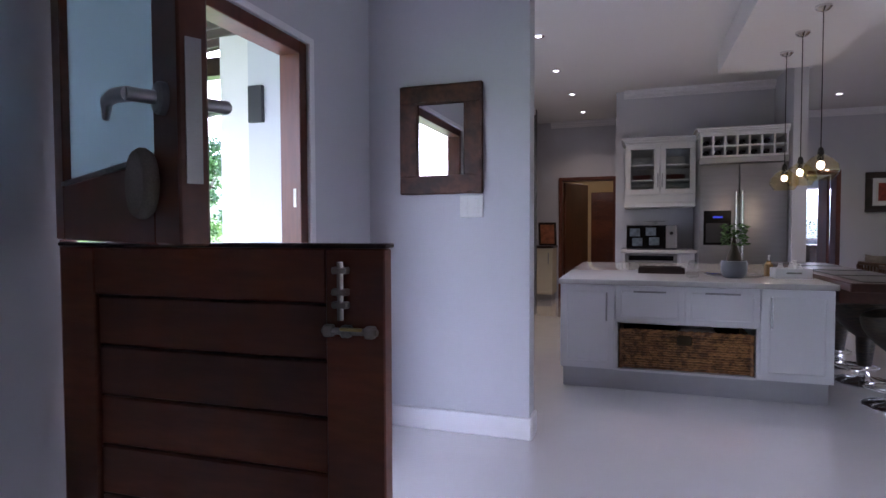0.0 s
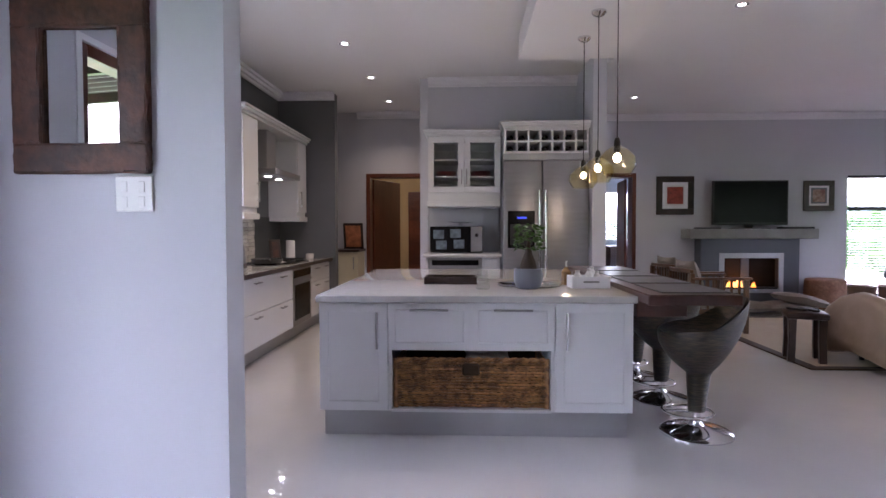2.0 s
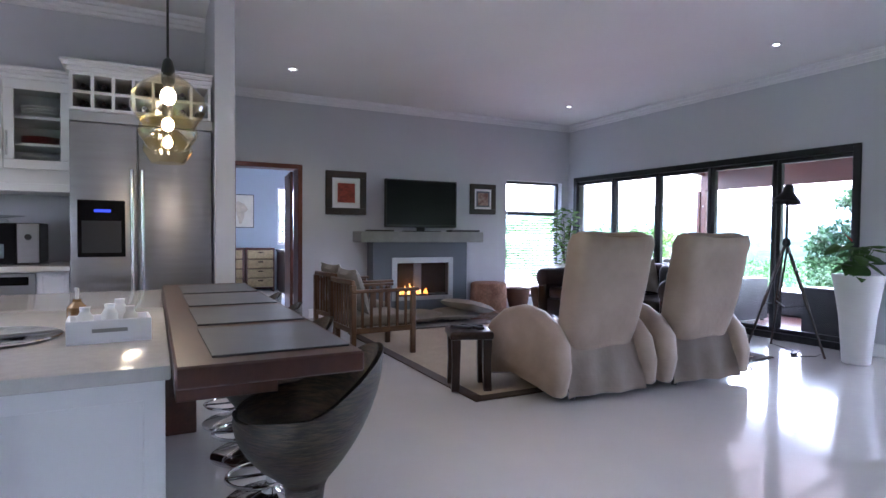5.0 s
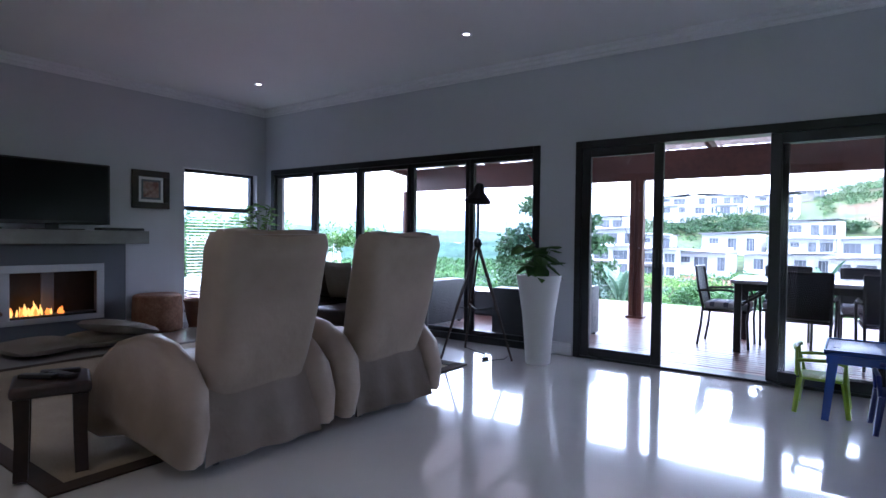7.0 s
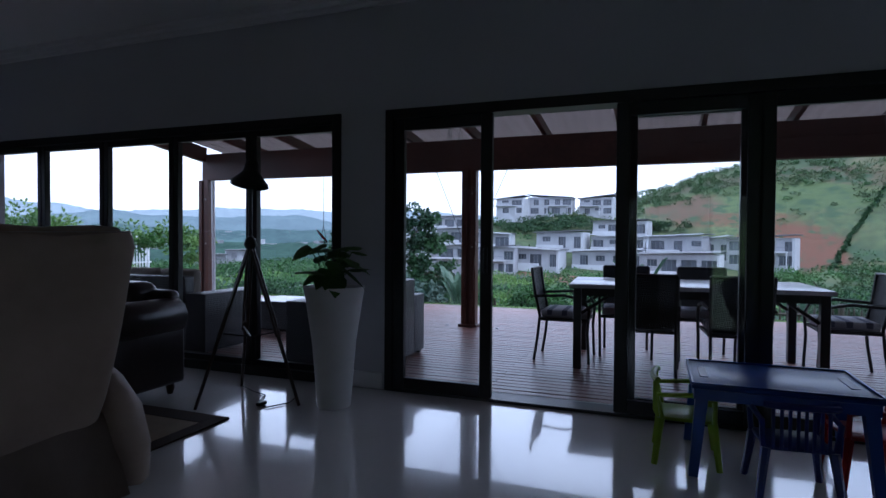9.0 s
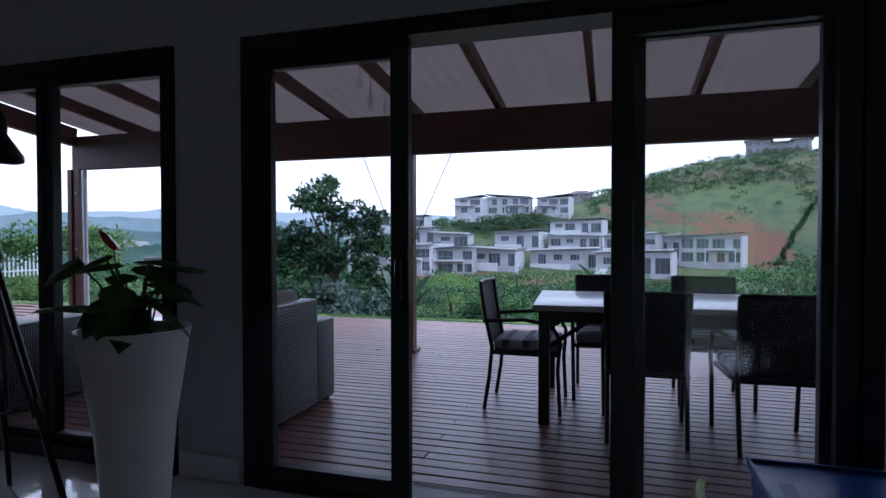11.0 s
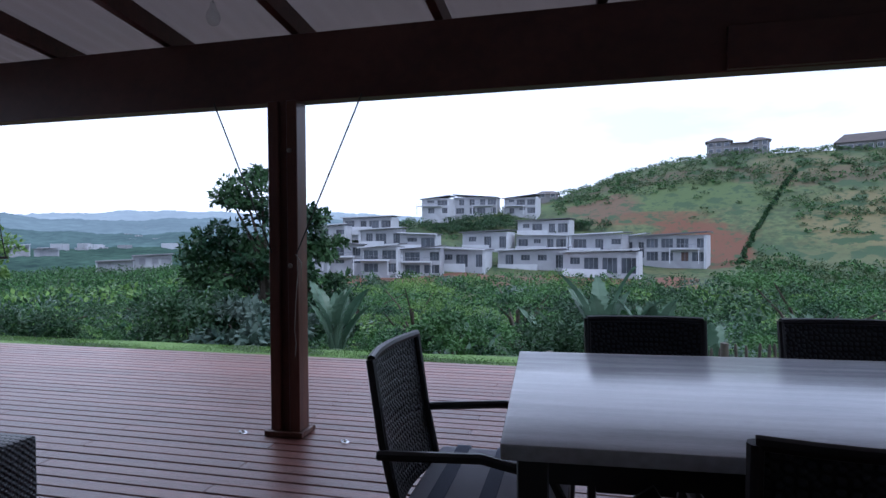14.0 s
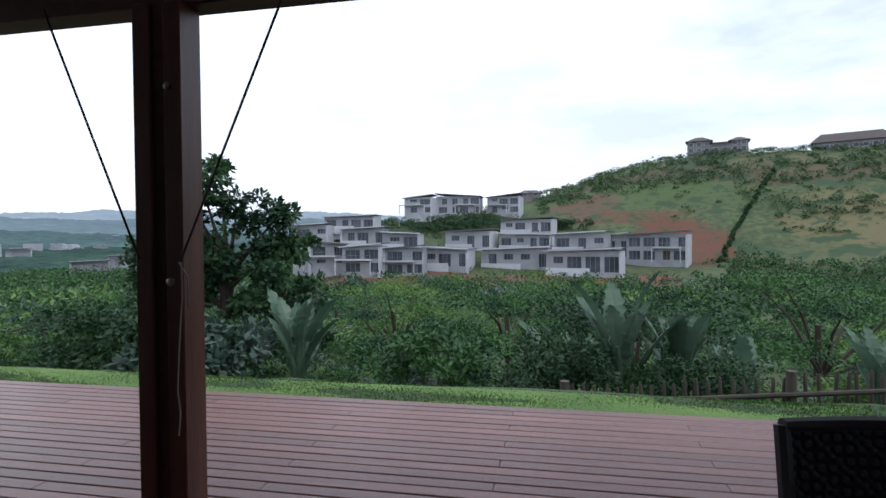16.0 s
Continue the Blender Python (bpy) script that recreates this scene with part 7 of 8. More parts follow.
# ---- land ----
def hill_height(x, y):
    """Height of the land: lawn by the deck, a bushy valley, a village slope and hills."""
    r = math.hypot(x - 9.0, y - 5.0)
    a = math.degrees(math.atan2(y - 5.0, x - 9.0))
    east = max(0.0, x - 14.92)
    s = math.hypot(east, max(0.0, abs(y - 5) - 25)) if x > 0 else max(0.0, abs(y - 5) - 25)
    near = np.interp(s, (0, 1.5, 4, 10, 30, 65, 115, 150, 400), (-0.06, -0.7, -1.9, -3.8, -7.2, -11, -13, -12.5, -13))
    if x < -2:
        g = -x - 2
        near = max(near, np.interp(g, (0, 6, 20, 60, 160), (-0.08, 0.0, 0.7, 9, 34))) if abs(y - 5) < 120 else near
    far = near
    if r > 130:
        crest = np.interp(a, (-75, -45, -25, -13.7, -9, -4, -1.3, 4.6, 13.5, 18, 23, 30), (0.06, 0.10, 0.121, 0.131, 0.127, 0.108, 0.087, 0.059, 0.036, 0.028, 0.0, -0.03))
        top_r = np.interp(a, (-75, 0, 8, 24), (330, 318, 255, 240))
        zt = crest * top_r + 1.2
        bench = np.interp(a, (-30, -8, 2, 24), (-7.0, -7.5, -2.5, -3.0))
        slope = np.interp(r, (140, 165, 205, top_r, top_r + 90, top_r + 300, 1600), (-12.5, -11.3, bench, zt, zt * 0.6 - 3, -10, 20))
        wgt = np.interp(a, (-90, -70, 22, 32), (0, 1, 1, 0))
        dist = np.interp(r, (140, 260, 480, 900), (-12.5, -15, -15.5, -16))
        far = slope * wgt + dist * (1 - wgt)
        if r > 700:
            far = -16.0 + wgt * 0.35 * (far + 16.0)
        k = min(1.0, (r - 130) / 25)
        far = near * (1 - k) + far * k
    if r > 40:
        far += noise.noise(Vector((x * 0.012, y * 0.012, 3))) * min(4.0, r * 0.012)
    return float(far)


M_LAND = mat("wild_grass_land", (0.040, 0.072, 0.028), 0.95, color2=(0.085, 0.11, 0.045), scale=0.035, bscale=0.4, fine=0.4, blend=(0.35, 0.65))
nt = M_LAND.node_tree
bs = nt.nodes["Principled BSDF"]
base = bs.inputs["Base Color"].links[0].from_socket
co = nt.nodes.new("ShaderNodeTexCoord")
wobble = nt.nodes.new("ShaderNodeTexNoise")
wobble.inputs["Scale"].default_value = 0.045
wobble.inputs["Detail"].default_value = 8
wobble.inputs["Roughness"].default_value = 0.62
nt.links.new(co.outputs["Object"], wobble.inputs["Vector"])


def overlay(fac, colour):
    global base
    mx = nt.nodes.new("ShaderNodeMix")
    mx.data_type = "RGBA"
    mx.inputs[7].default_value = (*colour, 1)
    nt.links.new(fac, mx.inputs[0])
    nt.links.new(base, mx.inputs[6])
    base = mx.outputs[2]


def speckle(scale, lo, hi, colour, stretch=(1, 1, 1), strength=1.0):
    mp = nt.nodes.new("ShaderNodeMapping")
    mp.inputs["Scale"].default_value = stretch
    mp.inputs["Location"].default_value = (scale * 400, 7, 0)
    no = nt.nodes.new("ShaderNodeTexNoise")
    no.inputs["Scale"].default_value = scale
    no.inputs["Detail"].default_value = 7
    no.inputs["Roughness"].default_value = 0.6
    mr = nt.nodes.new("ShaderNodeMapRange")
    mr.inputs["From Min"].default_value, mr.inputs["From Max"].default_value = lo, hi
    mr.inputs["To Max"].default_value = strength
    nt.links.new(co.outputs["Object"], mp.inputs["Vector"])
    nt.links.new(mp.outputs["Vector"], no.inputs["Vector"])
    nt.links.new(no.outputs["Fac"], mr.inputs["Value"])
    overlay(mr.outputs["Result"], colour)


def patch(bearing, reach, along, across, colour, strength=0.9, ragged=1.6):
    """A ragged oval of bare earth or grass, by bearing and reach from the house."""
    a = math.radians(bearing)
    mp = nt.nodes.new("ShaderNodeMapping")
    mp.vector_type = "TEXTURE"
    mp.inputs["Location"].default_value = (9 + reach * math.cos(a), 5 + reach * math.sin(a), 0)
    mp.inputs["Rotation"].default_value = (0, 0, a)
    mp.inputs["Scale"].default_value = (along, across, 100000)
    ln = nt.nodes.new("ShaderNodeVectorMath")
    ln.operation = "LENGTH"
    ad = nt.nodes.new("ShaderNodeMath")
    ad.operation = "MULTIPLY_ADD"
    ad.inputs[1].default_value = ragged
    mr = nt.nodes.new("ShaderNodeMapRange")
    mr.inputs["From Min"].default_value, mr.inputs["From Max"].default_value = 1.12 + ragged / 2, 0.88 + ragged / 2
    mr.inputs["To Max"].default_value = strength
    nt.links.new(co.outputs["Object"], mp.inputs["Vector"])
    nt.links.new(mp.outputs["Vector"], ln.inputs[0])
    nt.links.new(wobble.outputs["Fac"], ad.inputs[0])
    nt.links.new(ln.outputs["Value"], ad.inputs[2])
    nt.links.new(ad.outputs[0], mr.inputs["Value"])
    overlay(mr.outputs["Result"], colour)


speckle(0.05, 0.50, 0.62, (0.11, 0.11, 0.048), (1, 1, 1), 0.6)
EARTH = (0.135, 0.058, 0.034)
patch(-6, 268, 16, 42, (0.078, 0.118, 0.040))
patch(-12, 262, 12, 26, (0.070, 0.108, 0.038))
patch(-10.5, 216, 24, 19, EARTH, 0.95)
patch(-2.5, 262, 16, 17, (0.125, 0.072, 0.048), 0.85)
patch(-6, 244, 7, 22, EARTH, 0.7)
patch(-20, 285, 12, 34, (0.11, 0.080, 0.050), 0.7)
patch(-8, 292, 7, 40, (0.10, 0.073, 0.050), 0.7)
patch(-23.5, 240, 26, 17, (0.155, 0.135, 0.066), 0.85)
patch(-19, 300, 10, 22, (0.125, 0.115, 0.058), 0.8)
patch(-24, 205, 12, 26, (0.095, 0.105, 0.046), 0.6)
speckle(0.10, 0.55, 0.60, (0.035, 0.070, 0.028))
speckle(0.35, 0.56, 0.62, (0.030, 0.062, 0.026), (1, 1, 1), 0.8)
tone = nt.nodes.new("ShaderNodeHueSaturation")
tone.inputs["Value"].default_value, tone.inputs["Saturation"].default_value = 0.84, 1.08
nt.links.new(base, tone.inputs["Color"])
nt.links.new(tone.outputs["Color"], bs.inputs["Base Color"])

radii = [0.5] + [2.0 * 1.075 ** k for k in range(102)]
NA = 300
verts = [(9.0, 5.0, -0.3)]
for r in radii:
    for k in range(NA):
        a = 2 * math.pi * k / NA
        x, y = 9.0 + r * math.cos(a), 5.0 + r * math.sin(a)
        z = hill_height(x, y)
        if -1.4 < x < 14.2 and -6 < y < 16:
            z = min(z, -0.30)
        verts.append((x, y, z))
faces = [(0, 1 + k, 1 + (k + 1) % NA) for k in range(NA)]
for j in range(len(radii) - 1):
    for k in range(NA):
        a, b = 1 + j * NA + k, 1 + j * NA + (k + 1) % NA
        faces.append((a, a + NA, b + NA, b))
me = bpy.data.meshes.new("ground")
me.from_pydata(verts, [], faces)
me.materials.append(M_LAND)
me.shade_smooth()
bank = bmesh.new()
def earth(u, v):
    a, r = math.radians(-11 + 37 * u), 151 + 15 * v + 2.5 * math.sin(u * 23)
    x, y = 9 + r * math.cos(a), 5 + r * math.sin(a)
    return Vector((x, y, hill_height(x, y) + 0.9 - 2.2 * (1 - v) ** 4 + 0.5 * noise.noise(Vector((x * 0.12, y * 0.12, 1)))))
sheet(bank, earth, 120, 10)
structure("earth_bank", bank, mat("red_earth", (0.145, 0.055, 0.032), 0.95, color2=(0.09, 0.065, 0.04), scale=0.12, bump=0.2, bscale=1.2, fine=0.2), "bare red earth bank below the houses", 180)
tagged(new("ground", me), "wild green valley and hillside with red earth", "", "", "structure")

M_LAWN = mat("mown_lawn", (0.075, 0.15, 0.03), 0.9, color2=(0.12, 0.21, 0.05), scale=1.2, bscale=60, bump=0.01, fine=0.3)
bm = bmesh.new()
sheet(bm, lambda u, v: Vector((14.16 + 0.9 * u, -16 + 46 * v, -0.06 + 0.02 * noise.noise(Vector((u * 2, v * 30, 0))) - 0.35 * max(0, u - 0.75))), 8, 90)
structure("lawn", bm, M_LAWN, "narrow strip of green lawn past the deck", 180)


def blades(name, xr, yr, zf, count, height, material, seed, label):
    g = np.random.default_rng(seed)
    x, y = g.uniform(*xr, count), g.uniform(*yr, count)
    a, h = g.uniform(0, 6.283, count), g.uniform(0.5, 1.0, count) * height
    z = np.array([zf(p, q) for p, q in zip(x, y)])
    w = 0.006
    v = np.empty((count, 3, 3))
    v[:, 0] = np.stack([x - w * np.cos(a), y - w * np.sin(a), z], 1)
    v[:, 1] = np.stack([x + w * np.cos(a), y + w * np.sin(a), z], 1)
    v[:, 2] = np.stack([x + g.normal(0, 0.35, count) * h, y + g.normal(0, 0.35, count) * h, z + h], 1)
    me = bpy.data.meshes.new(name)
    me.from_pydata(v.reshape(-1, 3).tolist(), [], np.arange(count * 3).reshape(-1, 3).tolist())
    me.materials.append(material)
    tagged(new(name, me), label, "grass", "", "stuff")
blades("lawn_grass", (14.18, 15.0), (-6, 20), lambda x, y: -0.065 - 0.35 * max(0, (x - 14.16) / 0.9 - 0.75), 90000, 0.024, M_GRASS, 5, "short green lawn grass")


def leaf_cloud(centres, sizes, per, leaf, seed, flat=0.8):
    """Leaf blades on and in rounded clumps, as arrays."""
    g = np.random.default_rng(seed)
    c = np.repeat(np.asarray(centres, float), per, 0)
    s = np.repeat(np.asarray(sizes, float), per)
    n = len(c)
    d = g.normal(size=(n, 3))
    d[:, 2] = np.abs(d[:, 2]) * 0.9 - 0.25
    d /= np.linalg.norm(d, axis=1)[:, None]
    rad = g.uniform(0.55, 1.08, n) ** 0.6
    p = c + d * (s * rad)[:, None] * np.array((1, 1, flat))
    way = d * 0.7 + g.normal(size=(n, 3)) * 0.6
    way[:, 2] -= 0.15
    way /= np.linalg.norm(way, axis=1)[:, None]
    face = d * 0.9 + np.array((0, 0, 0.45)) + g.normal(size=(n, 3)) * 0.30
    side = np.cross(way, face)
    side /= np.linalg.norm(side, axis=1)[:, None]
    l = leaf * g.uniform(0.6, 1.3, n)[:, None]
    v = np.stack([p, p + way * l * 0.5 + side * l * 0.26, p + way * l, p + way * l * 0.5 - side * l * 0.26], 1)
    return v.reshape(-1, 3), np.arange(n * 4).reshape(-1, 4)


def cloud_mesh(name, v, f, material):
    me = bpy.data.meshes.new(name)
    me.from_pydata(v.tolist(), [], f.tolist())
    me.materials.append(material)
    return me


def shrub_mesh(material, seed, radius, height, leaf, per):
    g = random.Random(seed)
    cs, ss = [], []
    for i in range(15):
        a, r = g.uniform(0, 6.283), radius * math.sqrt(g.random()) * 0.95
        cs.append((r * math.cos(a), r * math.sin(a), height * g.uniform(0.25, 0.92) * (1.05 - 0.35 * r / radius)))
        ss.append(radius * g.uniform(0.18, 0.46))
    return cloud_mesh("crown", *leaf_cloud(cs, ss, per, leaf, seed), material)


def shrub(me, seed, x, y, z, s, label):
    t = thing("shrub", label, "shrub", "shrubs below the lawn", pose(x, y, z, 0, 0, seed * 37 % 360))
    ob = share("crown", me, t, Matrix.Diagonal((s, s, s, 1)))
    bm = bmesh.new()
    g = random.Random(seed)
    for k in range(4):
        a = g.uniform(0, 6.283)
        tube(bm, [(0.05 * math.cos(a), 0.05 * math.sin(a), -0.25), (0.25 * s * math.cos(a), 0.25 * s * math.sin(a), 0.5 * s), (0.45 * s * math.cos(a), 0.45 * s * math.sin(a), 0.95 * s)], [0.035, 0.022, 0.01], 5)
    part("branches", bm, M_BARK, t)


kinds = [shrub_mesh(M_BUSH, 1, 1.0, 1.6, 0.095, 300), shrub_mesh(M_BUSH_B, 2, 1.0, 1.4, 0.090, 300), shrub_mesh(M_BUSH_G, 3, 0.9, 1.4, 0.16, 150), shrub_mesh(M_TREE, 4, 1.1, 1.7, 0.10, 290)]
names = ["dense mid-green shrub below the lawn", "fresh bright green shrub below the lawn", "grey-green broad-leaved shrub by the fence", "dark green dense shrub below the lawn"]
rng = random.Random(77)
for i in range(72):
    y = -9 + i * 0.46 + rng.uniform(-0.3, 0.3)
    x = 16.1 + (i % 3) * 0.95 + rng.uniform(-0.3, 0.3)
    k = rng.choice((0, 1, 2, 2, 3, 0, 3, 1))
    s = rng.choice((0.30, 0.38, 0.46, 0.56, 0.72)) * rng.uniform(0.9, 1.1)
    shrub(kinds[k], i, x, y, hill_height(x, y) - 0.12, s, names[k])

# wider thicket in the valley
for mat_i, (m, cnt, seed) in enumerate(((M_BUSH, 420, 11), (M_BUSH_B, 260, 12), (M_TREE, 260, 13), (M_BUSH_G, 90, 14))):
    g = random.Random(seed)
    vs, fs, off = [], [], 0
    for band, (r0, r1, frac, leaf, per, size, flat) in enumerate(((9.5, 22, 0.15, 0.080, 420, (0.4, 1.15), 0.7), (22, 60, 0.30, 0.20, 230, (1.2, 3.0), 0.5), (60, 150, 0.60, 0.7, 80, (2.2, 4.6), 0.6))):
        cs, ss = [], []
        for i in range(int(cnt * frac)):
            a = math.radians(g.uniform(-62, 78))
            r = math.sqrt(g.uniform(r0 * r0, r1 * r1))
            x, y = 9 + r * math.cos(a), 5 + r * math.sin(a)
            if x < 17.8:
                continue
            s = g.uniform(*size)
            h = hill_height(x, y)
            for q in range(3):
                cs.append((x + g.uniform(-s, s) * 0.7, y + g.uniform(-s, s) * 0.7, h + s * g.uniform(0.35, 0.95)))
                ss.append(s * g.uniform(0.55, 0.8))
        v, f = leaf_cloud(cs, ss, per, leaf, seed * 10 + band, flat)
        vs.append(v)
        fs.append(f + off)
        off += len(v)
    tagged(new("thicket", cloud_mesh("thicket", np.concatenate(vs), np.concatenate(fs), m)), "tangled green bush filling the valley", "bush", "", "stuff")

# trees and scrub on the slopes
M_SCRUB = leafy("hillside_leaf", (0.045, 0.080, 0.036), (0.095, 0.14, 0.060))
for m, cnt, seed in ((M_SCRUB, 1900, 21), (M_BUSH, 1500, 22)):
    g = random.Random(seed)
    cs, ss = [], []
    while len(cs) < cnt:
        a, r = g.uniform(-48, 30), g.uniform(150, 420)
        top = np.interp(a, (-75, 0, 8, 24), (330, 318, 255, 240))
        crest = 0.9 if top - 48 < r < top + 6 and a < 2 else 0.0
        low = 0.7 if r < 200 and a < -12 else 0.0
        if noise.noise(Vector((a * 0.16, r * 0.03, seed))) + crest + low < g.uniform(-0.05, 0.45):
            continue
        if -15 < a < 26 and r < 236 and g.random() < 0.93:
            continue
        if -16 < a < -1 and 205 < r < 275 and g.random() < 0.8:
            continue
        x, y = 9 + r * math.cos(math.radians(a)), 5 + r * math.sin(math.radians(a))
        s = g.uniform(0.5, 1.7) * (1 + r / 500)
        cs.append((x, y, hill_height(x, y) + s * 0.25))
        ss.append(s)
    v, f = leaf_cloud(cs, ss, 46, 0.85, seed, 0.55)
    tagged(new("hillside_scrub", cloud_mesh("hillside_scrub", v, f, m)), "scattered bushes on the far slopes", "scrub", "", "stuff")
g = random.Random(27)
cs, ss = [], []
for i in range(70):
    k = i / 70
    a, r = math.radians(-14.2 - 4.4 * k + g.uniform(-0.15, 0.15)), 200 + 92 * k
    x, y = 9 + r * math.cos(a), 5 + r * math.sin(a)
    cs.append((x, y, hill_height(x, y) + 0.3))
    ss.append(g.uniform(0.2, 0.55))
for a, r, n, sp in ((-0.3, 235, 26, 4.0), (9, 232, 60, 9.0), (13, 228, 50, 8.0), (23.5, 226, 50, 8.0)):
    for i in range(n):
        b = math.radians(a)
        x, y = 9 + r * math.cos(b) + g.gauss(0, sp * 0.5), 5 + r * math.sin(b) + g.gauss(0, sp)
        cs.append((x, y, hill_height(x, y) + g.uniform(0.5, 3.0)))
        ss.append(g.uniform(1.2, 2.2))
v, f = leaf_cloud(cs, ss, 90, 0.7, 27, 0.7)
tagged(new("field_hedge", cloud_mesh("field_hedge", v, f, M_TREE)), "dark hedge line and tree clumps across the slope", "hedge", "", "stuff")


g = random.Random(29)
cs, ss = [], []
for i in range(900):
    a, r = math.radians(g.uniform(24, 62)), math.sqrt(g.uniform(130 ** 2, 330 ** 2))
    x, y = 9 + r * math.cos(a), 5 + r * math.sin(a)
    sz = g.uniform(1.8, 4.2)
    cs.append((x, y, hill_height(x, y) + sz * 0.45))
    ss.append(sz)
v, f = leaf_cloud(cs, ss, 70, 1.1, 29, 0.6)
tagged(new("valley_woods", cloud_mesh("valley_woods", v, f, M_BUSH)), "dark woods along the valley floor", "woods", "", "stuff")


# distant ridges across the valley, a backdrop with haze painted in as glow
def far_ridge(name, r0, r1, foot, elevation, rough, ground, haze, seed):
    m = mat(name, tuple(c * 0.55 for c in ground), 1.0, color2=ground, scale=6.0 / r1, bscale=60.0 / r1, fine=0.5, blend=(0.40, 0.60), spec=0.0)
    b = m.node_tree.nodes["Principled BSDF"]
    # bluish emission stands in for haze, stronger on each farther ridge
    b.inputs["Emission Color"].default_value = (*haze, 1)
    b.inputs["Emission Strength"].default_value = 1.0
    bm = bmesh.new()
    def land(u, v):
        a = 2 + 92 * u
        r = r0 + (r1 - r0) * v
        e = elevation + rough * (noise.noise(Vector((a * 0.09, seed, 0))) + 0.5 * noise.noise(Vector((a * 0.3, seed, 4))))
        z = foot + (1.2 + e * r1 - foot) * v ** 0.8
        z += r1 * (0.0016 * noise.noise(Vector((a * 2.2, v * 6, seed))) + 0.0011 * noise.noise(Vector((a * 7.0, v * 19, seed))))
        b2 = math.radians(a)
        return Vector((9 + r * math.cos(b2), 5 + r * math.sin(b2), z))
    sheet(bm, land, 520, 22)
    structure(name, bm, m, "distant wooded ridge with haze painted in as glow", 180)
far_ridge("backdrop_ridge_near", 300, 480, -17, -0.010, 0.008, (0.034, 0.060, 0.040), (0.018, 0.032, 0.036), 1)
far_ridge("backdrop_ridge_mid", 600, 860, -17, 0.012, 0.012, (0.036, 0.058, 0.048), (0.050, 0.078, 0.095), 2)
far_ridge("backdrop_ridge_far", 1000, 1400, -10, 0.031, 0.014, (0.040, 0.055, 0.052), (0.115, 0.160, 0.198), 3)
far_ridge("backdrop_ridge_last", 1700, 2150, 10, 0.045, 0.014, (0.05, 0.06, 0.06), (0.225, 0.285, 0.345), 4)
M_FARTOWN = mat("pale_far_walls", (0.33, 0.34, 0.36), 0.9, var=0.1, island=0.35)
bm = bmesh.new()
g = random.Random(33)
for i in range(120):
    a, r = math.radians(g.gauss(44, 12)), g.choice((470, 790, 830, 850, 1250, 1330))
    e = {440: -0.017, 470: -0.013, 790: 0.000, 830: 0.004, 850: 0.006, 1250: 0.018, 1330: 0.021}[r] + g.uniform(-0.003, 0.003)
    x, y, z = 9 + r * math.cos(a), 5 + r * math.sin(a), 1.2 + e * r
    w, d, h = g.uniform(4, 11), g.uniform(4, 8), g.uniform(1.2, 3.2)
    bx(bm, x - d / 2, x + d / 2, y - w / 2, y + w / 2, z - 2, z + h)
tagged(new("far_town", mesh_of("far_town", bm, M_FARTOWN)), "pale houses scattered over the far ridges", "houses", "", "stuff")


def garden_tree(x, y, height, radius, seed, material, label, leaf=0.20, per=130, clumps=46):
    z = hill_height(x, y) - 0.2
    t = thing("tree", label, "tree", "", pose(x, y, z))
    g = random.Random(seed)
    bm = bmesh.new()
    tube(bm, [(0, 0, 0), (0.08, 0.03, height * 0.25), (-0.05, 0.08, height * 0.5), (0.05, 0.0, height * 0.8)], [0.16, 0.13, 0.09, 0.03], 8)
    part("trunk", bm, M_BARK, t)
    cs, ss = [], []
    bm = bmesh.new()
    for i in range(clumps):
        a = g.uniform(0, 6.283)
        v = g.random()
        zz = height * (0.14 + 0.86 * v)
        r = radius * math.sqrt(g.random()) * (1.05 - 0.88 * max(0, v - 0.25) / 0.75)
        cs.append((r * math.cos(a), r * math.sin(a), zz))
        ss.append(radius * g.uniform(0.15, 0.27))
        if i % 3 == 0:
            tube(bm, [(0, 0, zz * 0.6), (r * 0.5 * math.cos(a), r * 0.5 * math.sin(a), zz * 0.82), (r * math.cos(a), r * math.sin(a), zz)], [0.05, 0.03, 0.01], 5)
    part("branchwork", bm, M_BARK, t)
    ob = new("crown", cloud_mesh("crown", *leaf_cloud(cs, ss, per, leaf, seed, 0.85), material))
    ob.parent = t
def lobed_tree(x, y, bearing, lobes, seed, material, label, leaf, per):
    """A tree whose crown is lobes of (sideways, height, radius) across the bearing."""
    ground = hill_height(x, y) - 0.2
    t = thing("tree", label, "tree", "", pose(x, y, 0))
    g = random.Random(seed)
    b = math.radians(bearing)
    side, deep = Vector((-math.sin(b), math.cos(b), 0)), Vector((math.cos(b), math.sin(b), 0))
    bm = bmesh.new()
    tube(bm, [(0, 0, ground), (0.06, 0.03, ground * 0.5), (-0.05, 0.06, 0.2), (0.0, 0.1, 1.2)], [0.17, 0.14, 0.10, 0.05], 8)
    part("trunk", bm, M_BARK, t)
    bm = bmesh.new()
    cs, ss = [], []
    for lat, z, rad in lobes:
        c = side * lat + Vector((0, 0, z)) + deep * g.uniform(-0.5, 0.5)
        tube(bm, [(0, 0, min(z - 0.4, 0.9) - 0.5), c * 0.5 + Vector((0, 0, min(z, 0.9) * 0.5 - 0.2)), c], [0.06, 0.04, 0.012], 6)
        for k in range(int(16 * rad / 0.6)):
            d = Vector((g.gauss(0, 1), g.gauss(0, 1), g.gauss(0, 0.8))).normalized() * rad * g.uniform(0.45, 1.1)
            cs.append(tuple(c + d))
            ss.append(g.uniform(0.14, 0.27))
    part("branchwork", bm, M_BARK, t)
    ob = new("crown", cloud_mesh("crown", *leaf_cloud(cs, ss, per, leaf, seed, 0.8), material))
    ob.parent = t
